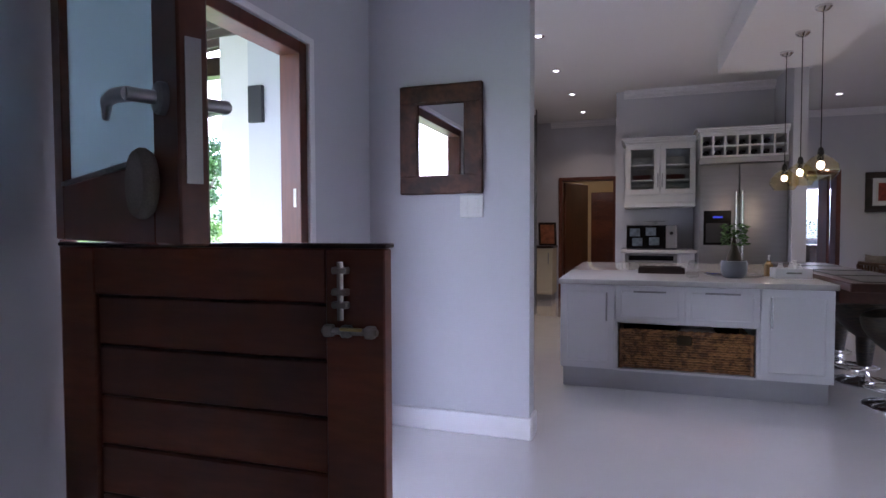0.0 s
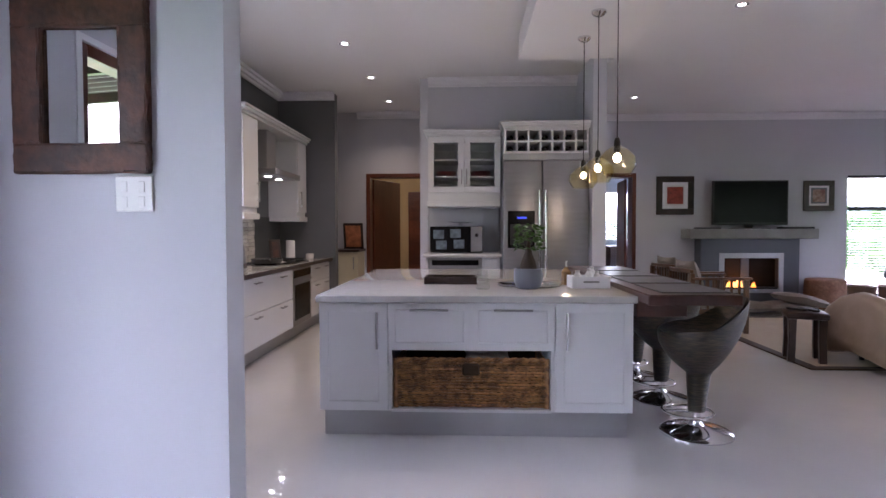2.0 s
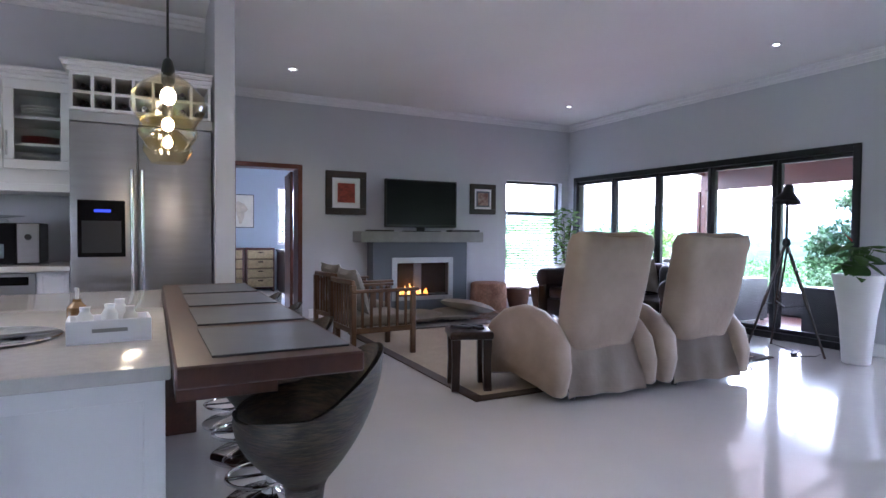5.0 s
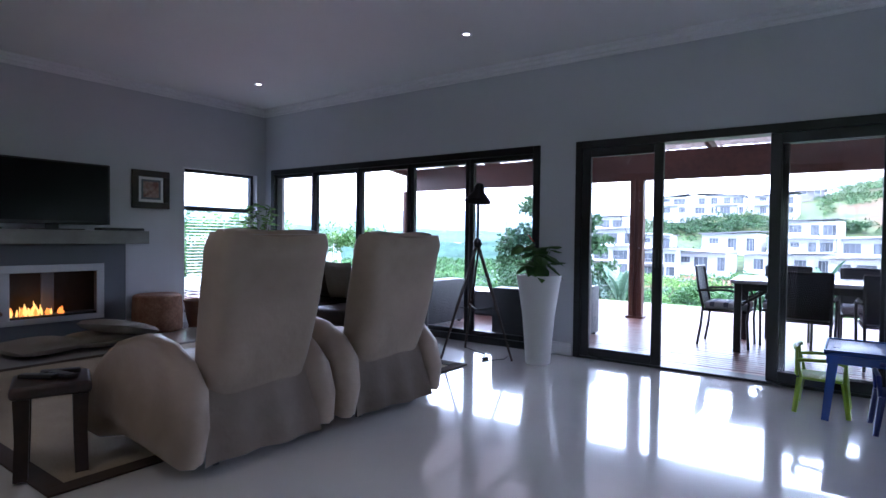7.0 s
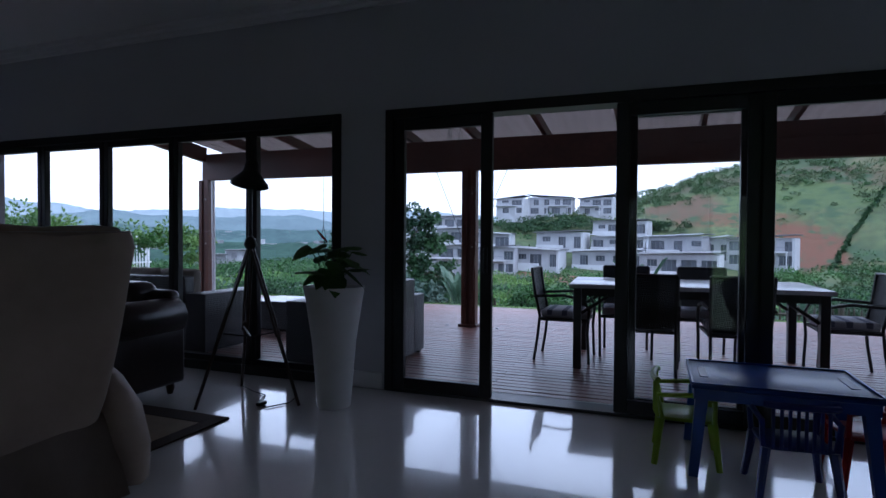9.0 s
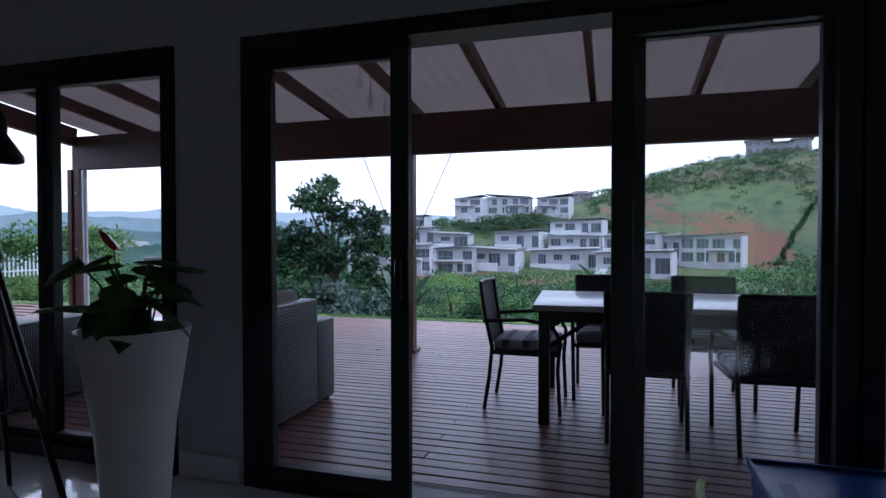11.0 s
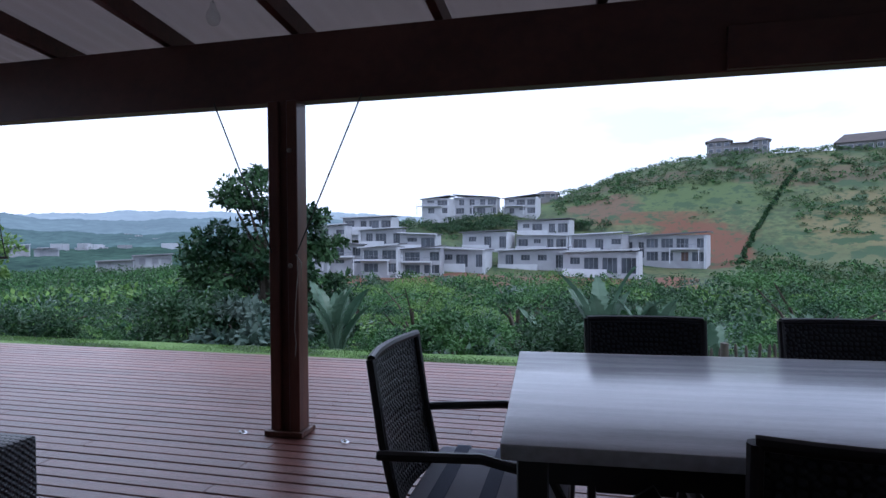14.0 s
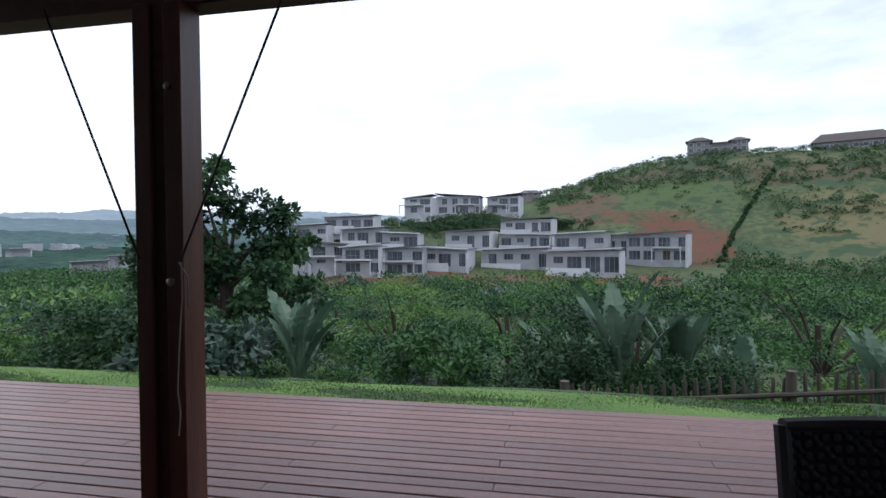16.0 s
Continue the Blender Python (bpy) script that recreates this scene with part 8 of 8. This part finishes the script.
lobed_tree(20.95, 11.8, 31, ((0.45, 2.25, 0.42), (0.12, 2.65, 0.22), (0.80, 2.20, 0.25), (-0.20, 1.85, 0.55), (-1.05, 1.70, 0.38), (-1.35, 1.05, 0.50), (1.15, 1.20, 0.55), (0.55, 0.75, 0.75), (1.45, 0.55, 0.55), (-0.30, 0.75, 0.85), (-1.15, 0.10, 0.80), (0.30, -0.25, 0.95), (1.25, -0.35, 0.75), (-0.60, -0.70, 0.90), (0.60, -1.15, 0.90), (-1.60, -0.75, 0.70)), 51, M_TREE, "dark dense broad-leaved tree with a ragged top", 0.15, 64)
def canopy_tree(x, y, top, spread, seed, material, label):
    """A flat-topped tree: tiers of leaf clumps on spreading limbs."""
    z = hill_height(x, y) - 0.2
    t = thing("tree", label, "tree", "canopy trees in the valley", pose(x, y, z))
    g = random.Random(seed)
    H = top - z
    bm = bmesh.new()
    tube(bm, [(0, 0, 0), (0.1, 0.05, H * 0.35), (0.0, 0.1, H * 0.7)], [0.16, 0.12, 0.07], 7)
    part("trunk", bm, M_BARK, t)
    limbs = bmesh.new()
    cs, ss = [], []
    for k in range(9):
        a, r = k * 0.7 + g.uniform(-0.3, 0.3), spread * g.uniform(0.25, 0.85)
        q = Vector((r * math.cos(a), r * math.sin(a), H * g.uniform(0.55, 0.97) - 0.10 * r))
        tube(limbs, [(0, 0, H * 0.4), q * 0.5 + Vector((0, 0, H * 0.28)), q], [0.06, 0.04, 0.015], 5)
        for c in range(6):
            cs.append((q.x + g.gauss(0, spread * 0.20), q.y + g.gauss(0, spread * 0.20), q.z + g.gauss(0, 0.08)))
            ss.append(spread * g.uniform(0.10, 0.19))
    part("branchwork", limbs, M_BARK, t)
    ob = new("crown", cloud_mesh("crown", *leaf_cloud(cs, ss, 150, 0.10, seed, 0.36), material))
    ob.parent = t
rng = random.Random(88)
for i, (x, y, top, spread) in enumerate(((26.0, -1.5, 0.25, 3.2), (28.0, 6.5, 0.20, 3.6), (23.0, 3.4, 0.40, 2.6), (34, 12, -0.5, 4.0), (26, 17, -0.8, 3.0), (31, 22, -0.8, 3.6), (23.5, -5.0, -0.7, 2.8), (33, -8, -0.8, 4.0), (38, 1.5, -0.9, 4.2), (22.0, 8.0, -0.9, 2.2), (25, 24, -0.9, 3.2), (21.0, 17.0, -0.7, 2.2), (28.0, 10.5, -0.9, 2.8), (42, 18, -1.0, 4.4), (27.5, -12.0, -0.8, 3.2))):
    canopy_tree(x, y, top, spread, 300 + i, (M_BUSH, M_BUSH, M_TREE, M_BUSH_B)[i % 4], ("broad mid-green", "broad mid-green", "broad dark green", "broad fresh green")[i % 4] + " flat-topped tree in the valley")


def strelitzia(x, y, s, seed):
    z = hill_height(x, y) - 0.1
    t = thing("wild_banana", "wild banana plant with broad torn leaves", "plant", "wild banana plants", pose(x, y, z))
    g = random.Random(seed)
    for i in range(13):
        a = g.uniform(0, 6.283)
        lean = g.uniform(0.05, 0.50)
        h = s * g.uniform(0.8, 1.75)
        w0 = Vector((math.cos(a), math.sin(a), 0))
        p0, p1 = Vector((0, 0, 0.1)), w0 * lean * h * 0.4 + Vector((0, 0, h * 0.62))
        stalk = bmesh.new()
        tube(stalk, [p0, p0.lerp(p1, 0.5) + Vector((0, 0, 0.1 * h)), p1], [0.05 * s, 0.035 * s, 0.02 * s], 6)
        part("stalk", stalk, M_PALM, t)
        bm = bmesh.new()
        side = w0.cross(Vector((0, 0, 1)))
        L = s * g.uniform(0.60, 0.90)
        tilt = Vector((w0.x * lean, w0.y * lean, 1.0)).normalized()
        torn = g.uniform(0, 6)
        def blade(u, v, p1=p1, tilt=tilt, side=side, L=L, w0=w0):
            wd = 0.15 * L * (math.sin(math.pi * min(1, 0.08 + 0.92 * v)) ** 0.7) * (1 + 0.22 * math.sin(v * 34 + torn))
            return p1 + tilt * (L * v) + w0 * (0.20 * L * v * v) - Vector((0, 0, 1)) * (0.18 * L * v * v) + side * ((2 * u - 1) * wd) + (w0 * -0.05 * abs(2 * u - 1) * L)
        sheet(bm, blade, 5, 14)
        part("leaf", bm, M_PALM, t, "", 0)
for x, y, s, k in ((16.9, 4.25, 1.05, 1), (17.4, 4.9, 0.9, 2), (16.6, 8.1, 0.85, 3), (17.9, 2.7, 0.85, 4), (17.2, 10.6, 0.8, 8), (16.9, 1.6, 0.8, 9), (18.4, 6.4, 0.9, 10), (22.5, 17.5, 1.2, 5), (20.6, 0.5, 1.0, 6), (17.0, 3.6, 0.9, 7)):
    strelitzia(x, y, s, k)


# picket fence of poles below the lawn
t = thing("pole_fence", "weathered grey pole fence below the lawn", "fence", m=pose(15.12, 2.0, 0.0))
M_POLE = mat("weathered_pole", (0.065, 0.056, 0.045), 0.85, var=0.25, scale=8, bump=0.002, bscale=60, piece=0.25)
bm = bmesh.new()
tube(bm, [(0, 0, -0.35), (0, 0, 0.42), (0, 0, 0.46)], [0.017, 0.016, 0.009], 7)
me = mesh_of("picket", bm, M_POLE, 60)
rng = random.Random(9)
def fence_top(y):
    return float(np.interp(y, (0.4, 2.7), (0.15, -0.08)))
for i in range(100):
    y = 2.9 - i * 0.09
    share("picket", me, t, pose(0.03, y, fence_top(y) - 0.46 + rng.uniform(-0.03, 0.02), rng.uniform(-3, 3), rng.uniform(-3, 3), 0))
bm = bmesh.new()
tube(bm, [(0, 0, -0.3), (0, 0, 0.52)], 0.04, 9)
me = mesh_of("fence_post", bm, M_POLE, 60)
for i in range(6):
    share("fence_post", me, t, pose(-0.03, 2.9 - i * 1.75, fence_top(2.9 - i * 1.75) - 0.47))
for z in (0.30,):
    bm = bmesh.new()
    tube(bm, [(-0.06, 2.95, fence_top(2.95) - 0.14), (-0.06, 0.4, fence_top(0.4) - 0.14), (-0.06, -6.1, fence_top(-6) - 0.14)], 0.022, 8)
    part("rail", bm, M_POLE, t)


# ---- far houses ----
M_PLASTER = mat("grey_white_render", (0.37, 0.375, 0.40), 0.8, var=0.14, scale=0.3, piece=0.2)
M_ROOFGREY = mat("dark_roof_edge", (0.10, 0.10, 0.11), 0.7, var=0.15, scale=0.3, piece=0.3)
M_TILEROOF = mat("brown_tile_roof", (0.085, 0.072, 0.068), 0.8, var=0.15, scale=0.4)
M_FARGLASS = mat("dark_house_glass", (0.085, 0.095, 0.115), 0.2, var=0.3, scale=0.3, piece=0.3)
M_GARAGE = mat("brown_garage_door", (0.10, 0.06, 0.05), 0.7, var=0.1)
house_count = [0]


def house(kind, x, y, z, angle, w, h, storeys, slope):
    """A flat-fronted modern house: piers and slabs round deep glazing, balcony, mono-pitch roof."""
    i = house_count[0]
    house_count[0] += 1
    g = random.Random(100 + i)
    far = kind == "far"
    w *= 0.88 if kind == "upper" else 1.0
    label = {"front": "grey-white two-level house with balconies and mono-pitch roof", "upper": "tall pale modern house on the mound", "garage": "grey-white house over a brown garage door", "far": "low pale house far across the valley"}.get(kind, "grey-white modern house with low mono-pitch roof")
    t = thing("house", label, "house", "houses across the valley", pose(x, y, z, 0, 0, angle + 180 + (0 if far else -13 + g.choice((-4, 0, 3)))))
    d, fh = min(w * 0.75, 11.0), h * 0.88 / storeys
    top = fh * storeys
    part("wall", box(-d, -0.9, -w / 2, w / 2, -4.0, top - 0.02), M_PLASTER, t, "", None)
    bays = max(2, round(w / 5.0))
    bw = w / bays
    front, slabs = bmesh.new(), bmesh.new()
    bx(front, -0.9, 0.0, -w / 2, w / 2, -4.0, 0.0)
    for st in range(storeys):
        z0, z1 = st * fh, (st + 1) * fh
        bx(front, -0.9, 0.0, -w / 2, w / 2, z1 - fh * 0.27, z1 - 0.02)
        for k in range(bays):
            y0, y1 = -w / 2 + k * bw, -w / 2 + (k + 1) * bw
            style = g.random()
            gap = 0.46 * bw if style < 0.4 else (0.16 * bw if style < 0.75 else 0.40 * bw)
            sill = z0 + fh * (0.42 if style >= 0.75 else 0.04)
            head = z1 - fh * 0.27
            bx(front, -0.9, 0.0, y0, y0 + gap, z0, head)
            bx(front, -0.9, 0.0, y1 - 0.06 * bw, y1, z0, head)
            bx(front, -0.9, 0.0, y0 + gap, y1 - 0.06 * bw, z0, sill)
            p0, p1 = y0 + gap, y1 - 0.06 * bw
            if far:
                continue
            n = 3 if p1 - p0 > 2.2 else 2
            win = part("window", box(-0.50, -0.45, p0, p1, sill, head), M_ALUMINIUM, t, "", None)
            glaze = M_GARAGE if kind == "garage" and st == 0 and k == bays // 2 else M_FARGLASS
            for q in range(n):
                c0, c1 = p0 + (p1 - p0) * q / n + 0.07, p0 + (p1 - p0) * (q + 1) / n - 0.07
                part("pane", box(-0.449, -0.42, c0, c1, sill + 0.1, head - 0.1), glaze, win, "", None)
    part("facade", front, M_PLASTER, t, "", None)
    if storeys == 2:
        c = g.choice((-0.18, 0.18)) * w
        b = bw * 0.95
        part("balcony", box(0.001, 1.9, c - b, c + b, fh * 0.93, fh * 1.02), M_PALEPLASTER, t, "", None)
        bm = bmesh.new()
        for k in range(9):
            yy = c - b + 2 * b * k / 8
            bx(bm, 1.82, 1.88, yy - 0.03, yy + 0.03, fh * 1.02, fh * 1.30)
        bx(bm, 1.80, 1.90, c - b, c + b, fh * 1.30, fh * 1.33)
        part("balustrade", bm, M_ALUMINIUM, t, "", None)
        for yy in (c - b + 0.12, c + b - 0.12):
            part("balcony_post", box(1.6, 1.85, yy - 0.12, yy + 0.12, -0.5, fh * 0.93), M_PALEPLASTER, t, "", None)
    elif not far:
        part("terrace_wall", box(0.4, 0.7, -w / 2, w * 0.1, -2.0, fh * 0.22), M_PALEPLASTER, t, "", None)
    side = g.choice((-1, 1))
    part("wing", box(-d * 0.8, 0.6, side * w * 0.5 - 0.35, side * w * 0.5 + 0.35, -4.0, top * 0.97), M_PALEPLASTER, t, "", None)
    tilt = slope * h * (0.085 if kind == "upper" else 0.055)
    bm = bmesh.new()
    bx(bm, -d - 0.5, 1.3, -w / 2 - 0.7, w / 2 + 0.7, top + abs(tilt) * 0.4, top + abs(tilt) * 0.4 + 0.24)
    for v in bm.verts:
        v.co.z += tilt * v.co.y / (w / 2)
    part("roof", bm, M_ROOFGREY, t, "", None)
    bm = bmesh.new()
    bx(bm, 1.301, 1.42, -w / 2 - 0.7, w / 2 + 0.7, top + abs(tilt) * 0.4 - 0.05, top + abs(tilt) * 0.4 + 0.30)
    for v in bm.verts:
        v.co.z += tilt * v.co.y / (w / 2)
    part("fascia", bm, M_PALEPLASTER if g.random() < 0.6 else M_ROOFGREY, t, "", None)


M_PALEPLASTER = mat("white_render", (0.52, 0.53, 0.56), 0.8, var=0.08, scale=0.4, piece=0.12)
M_ALUMINIUM = mat("grey_window_metal", (0.20, 0.21, 0.23), 0.5, var=0.1)
house("front", 164.2, 79.2, -6.5, 26, 5.2, 8.9, 2, 1)
house("front", 163.5, 71.1, -7.4, 23, 9.6, 8.2, 2, -1)
house("front", 162.4, 60.2, -8.5, 20, 11.0, 8.5, 2, 1)
house("front", 166.1, 48.8, -9.0, 16, 11.3, 8.3, 2, 1)
house("front", 177.6, 39.4, -7.7, 12, 14.4, 6.3, 1, -1)
house("front", 184.6, 18.9, -8.2, 5, 20.6, 6.6, 1, 1)
house("front", 175.1, -1.1, -9.2, -2, 20.7, 7.3, 1, 1)
house("back", 195.3, 90.6, 0.6, 25, 11.7, 6.2, 1, 1)
house("back", 212.6, 83.0, 4.9, 21, 19.4, 5.2, 1, 1)
house("back", 193.6, 71.0, -0.7, 20, 14.3, 6.0, 1, 1)
house("back", 193.7, 57.5, -1.8, 16, 12.4, 5.2, 1, -1)
house("back", 206.6, 36.8, -2.4, 9, 16.5, 6.6, 1, 1)
house("box", 230.7, 18.0, 3.0, 3, 20.0, 5.7, 1, 1)
house("back", 206.8, 17.1, -2.7, 4, 18.2, 5.5, 1, -1)
house("back", 199.1, -0.8, -3.4, -2, 16.7, 6.4, 1, 1)
house("back", 204.4, -12.8, -5.8, -5, 7.4, 8.4, 1, 1)
house("garage", 198.9, -24.5, -6.6, -9, 18.1, 9.6, 2, 1)
house("upper", 247.6, 65.1, 12.0, 14, 13.7, 7.6, 2, 1)
house("upper", 255.2, 48.8, 11.9, 10, 21.4, 8.5, 2, -1)
house("upper", 259.9, 29.6, 11.9, 6, 16.1, 8.2, 2, 1)
house("far", 277.4, 327.9, -5.8, 50, 10.6, 5.3, 1, 1)
house("far", 284.3, 315.3, -8.2, 48, 12.1, 5.4, 1, 1)
house("far", 219.3, 204.5, -11.0, 44, 13.9, 3.5, 1, 1)
house("far", 236.9, 199.9, -10.5, 41, 16.4, 5.3, 1, 1)


def hip_roof(bm, x0, x1, y0, y1, z0, z1, ridge):
    a = [bm.verts.new(p) for p in ((x0, y0, z0), (x1, y0, z0), (x1, y1, z0), (x0, y1, z0))]
    c, m, k = (x0 + x1) / 2, (y0 + y1) / 2, ridge * (y1 - y0) / 2
    b = [bm.verts.new((c, m - k, z1)), bm.verts.new((c, m + k, z1))]
    for f in ((a[0], a[1], b[0]), (a[1], a[2], b[1], b[0]), (a[2], a[3], b[1]), (a[3], a[0], b[0], b[1]), (a[3], a[2], a[1], a[0])):
        bm.faces.new(f)


def hill_house(x, y, z, angle, blocks, label):
    """A tile-roofed house on the crest, of blocks (y0, y1, height, roof rise, ridge)."""
    t = thing("house", label, "house", "houses on the crest", pose(x, y, z, 0, 0, angle + 180))
    for y0, y1, h, rise, ridge in blocks:
        w = part("wall", box(-9, 0, y0, y1, -5, h), M_HILLWALL, t, "", None)
        bm = bmesh.new()
        hip_roof(bm, -10, 1.0, y0 - 1.0, y1 + 1.0, h + 0.01, h + rise, ridge)
        part("roof", bm, M_TILEROOF, t, "", None)
        n = max(1, int((y1 - y0) / 3.5))
        for lev in range(2 if h > 5 else 1):
            for k in range(n):
                c = y0 + (y1 - y0) * (k + 0.5) / n
                zz = h / (2 if h > 5 else 1) * lev
                win = part("window", box(0.002, 0.10, c - 1.15, c + 1.15, zz + 0.5, zz + 2.5), M_PALEPLASTER, t, "", None)
                part("pane", box(0.102, 0.16, c - 1.0, c + 1.0, zz + 0.65, zz + 2.35), M_FARGLASS, win, "", None)
M_HILLWALL = mat("brown_grey_render", (0.20, 0.19, 0.19), 0.8, var=0.12, scale=0.3)
hill_house(321.3, -74.2, 43.4, -14, ((-15, -4, 6.2, 2.6, 0.25), (-4, 5, 4.6, 1.2, 0.6), (5, 13, 5.4, 2.2, 0.2)), "two-pavilion house with brown hipped roofs on the crest")
hill_house(299.3, -125.4, 40.1, -24, ((-16, 13, 3.6, 4.4, 0.75),), "long brown-roofed house on the hill crest")
hill_house(293.8, 19.4, 20.8, 3, ((-5, 5, 2.0, 1.8, 0.5),), "small brown-roofed house behind the slope")

# ---- garden beside the pool, seen through the side window ----
structure("pool_paving", box(7.0, 13.0, 11.6, 20.0, -0.28, -0.05), M_CONCRETE, "pale paving round the pool")
M_WATER = mat("pool_water", (0.06, 0.32, 0.42), 0.06, var=0.15, scale=3, bump=0.004, bscale=8)
structure("pool_water", box(8.6, 12.6, 15.2, 19.2, -0.10, -0.046), M_WATER, "blue pool water")
t = thing("pool_fence", "white vertical-bar pool fence", "fence", m=pose(14.0, 22.0, -0.05))
me = mesh_of("bar", box(-0.02, 0.02, -0.01, 0.01, 0.05, 1.2), M_TRIM)
for i in range(110):
    share("bar", me, t, pose(-7 + i * 0.128, 0, 0))
for z in (0.2, 1.05):
    part("rail", box(-7.05, 7.1, 0.011, 0.045, z, z + 0.05), M_TRIM, t)
for i in range(6):
    part("post", box(-7 + i * 2.8 - 0.04, -7 + i * 2.8 + 0.04, 0.046, 0.12, 0.0, 1.3), M_TRIM, t)
for x, y, s, k in ((9.6, 14.2, 1.0, 1), (8.6, 15.0, 1.1, 0), (10.0, 21.4, 1.5, 1), (12.5, 23.2, 1.7, 0), (16.5, 23.4, 1.8, 1), (7.4, 17.0, 1.6, 0), (19.0, 19.5, 1.4, 1), (5.6, 17.4, 1.4, 1), (5.0, 17.0, 1.0, 0)):
    t = thing("garden_bush", "rounded green garden bush by the pool", "shrub", "garden bushes", pose(x, y, -0.06))
    share("crown", kinds[k], t, Matrix.Diagonal((s, s, s, 1)))

# ---- front porch and garden ----
structure("porch_floor", box(-3.9, -0.482, -1.5, 4.9, -0.2, -0.01), M_CONCRETE)
structure("porch_wall", box(-1.52, -0.482, 3.78, 4.0, -0.2, 2.52), mat("white_outside_render", (0.72, 0.70, 0.69), 0.75, var=0.04, scale=2, bump=0.001, bscale=90), "white rendered porch wall")
t = thing("wall_light", "black rectangular up-and-down wall light", "wall light", m=pose(-1.16, 3.78, 1.90))
part("case", box(-0.055, 0.055, -0.11, -0.02, 0.0, 0.24, 0.005), M_BLACK, t)
part("bracket", box(-0.03, 0.03, -0.0198, -0.0005, 0.07, 0.17), M_BLACK, t)
t = thing("porch_pergola", "dark timber porch roof with corrugated sheet", "porch roof", m=pose(-2.1, 2.25, 0))
for x, y in ((-1.25, 2.25), (-1.25, -2.5)):
    part("post", box(x - 0.06, x + 0.06, y - 0.06, y + 0.06, -0.01, 2.35), M_DARK_WOOD, t)
part("beam", box(-1.32, -1.18, -2.7, 2.37, 2.351, 2.50), M_DARK_WOOD, t)
part("end_beam", box(-1.32, 1.5, 2.26, 2.38, 2.502, 2.655), M_DARK_WOOD, t)
for i in range(5):
    part("rafter", turn(box(-1.35, 1.48, -0.03, 0.03, 0, 0.10), pose(0, -2.4 + i * 0.94, 2.55, 0, -4, 0)), M_DARK_WOOD, t)
bm = bmesh.new()
sheet(bm, lambda u, v: Vector((-1.5 + 2.98 * v, -2.8 + 5.2 * u, 2.57 + 0.21 * v + 0.10 + 0.02 * math.sin(u * 5.2 * 2 * math.pi / 0.16))), 240, 2)
bmesh.ops.solidify(bm, geom=bm.faces[:], thickness=0.003)
part("corrugated_sheet", bm, M_DARK_WOOD, t, "", 60)
bm = bmesh.new()
def lawn_west(u, v):
    x, y = -3.6 - 26 * u, -12 + 40 * v
    return Vector((x, y, hill_height(x, y) + 0.03))
sheet(bm, lawn_west, 30, 40)
structure("front_lawn", bm, M_LAWN, "front garden lawn", 180)
rng = random.Random(61)
for i in range(20):
    x, y = -13 - rng.uniform(0, 9), 4 + i * 0.75 + rng.uniform(-0.6, 0.6)
    s = rng.uniform(0.7, 1.5)
    t = thing("garden_bush", "leafy green bush along the front lawn", "shrub", "front garden bushes", pose(x, y, hill_height(x, y) - 0.1, 0, 0, i * 50))
    share("crown", kinds[(0, 1, 1, 3)[i % 4]], t, Matrix.Diagonal((s, s, s, 1)))
bm = bmesh.new()
rng = random.Random(62)
for i in range(70):
    a, r = rng.uniform(0, 6.283), 0.4 * math.sqrt(rng.random())
    add_leaf(bm, (r * math.cos(a), r * math.sin(a), 0.25 + rng.uniform(0, 0.3)), (rng.uniform(-1, 1), rng.uniform(-1, 1), 0.4), 0.09, 0.04, rng)
t = thing("flower_bush", "low bush with bright yellow flowers", "flowers", m=pose(-12.0, 11.3, hill_height(-12.0, 11.3)))
part("flowers", bm, mat("yellow_petal", (0.75, 0.55, 0.03), 0.6, var=0.1), t)
share("crown", kinds[1], t, Matrix.Diagonal((0.4, 0.4, 0.3, 1)))
garden_tree(-16.5, 18.6, 4.2, 2.2, 74, M_BUSH_B, "light green spreading garden tree", 0.2, 160, 40)
garden_tree(-19, 23.5, 5.0, 2.8, 75, M_BUSH, "rounded green garden tree", 0.22, 150, 40)
garden_tree(-24, 14, 5.0, 3.2, 71, M_BUSH_B, "light green garden tree", 0.3, 90, 40)
garden_tree(-26, 22, 6.5, 4.0, 72, M_BUSH, "broad dark garden tree", 0.35, 90, 40)
garden_tree(-22, 19, 4.5, 3.0, 73, M_BUSH_B, "light green garden tree", 0.3, 90, 36)
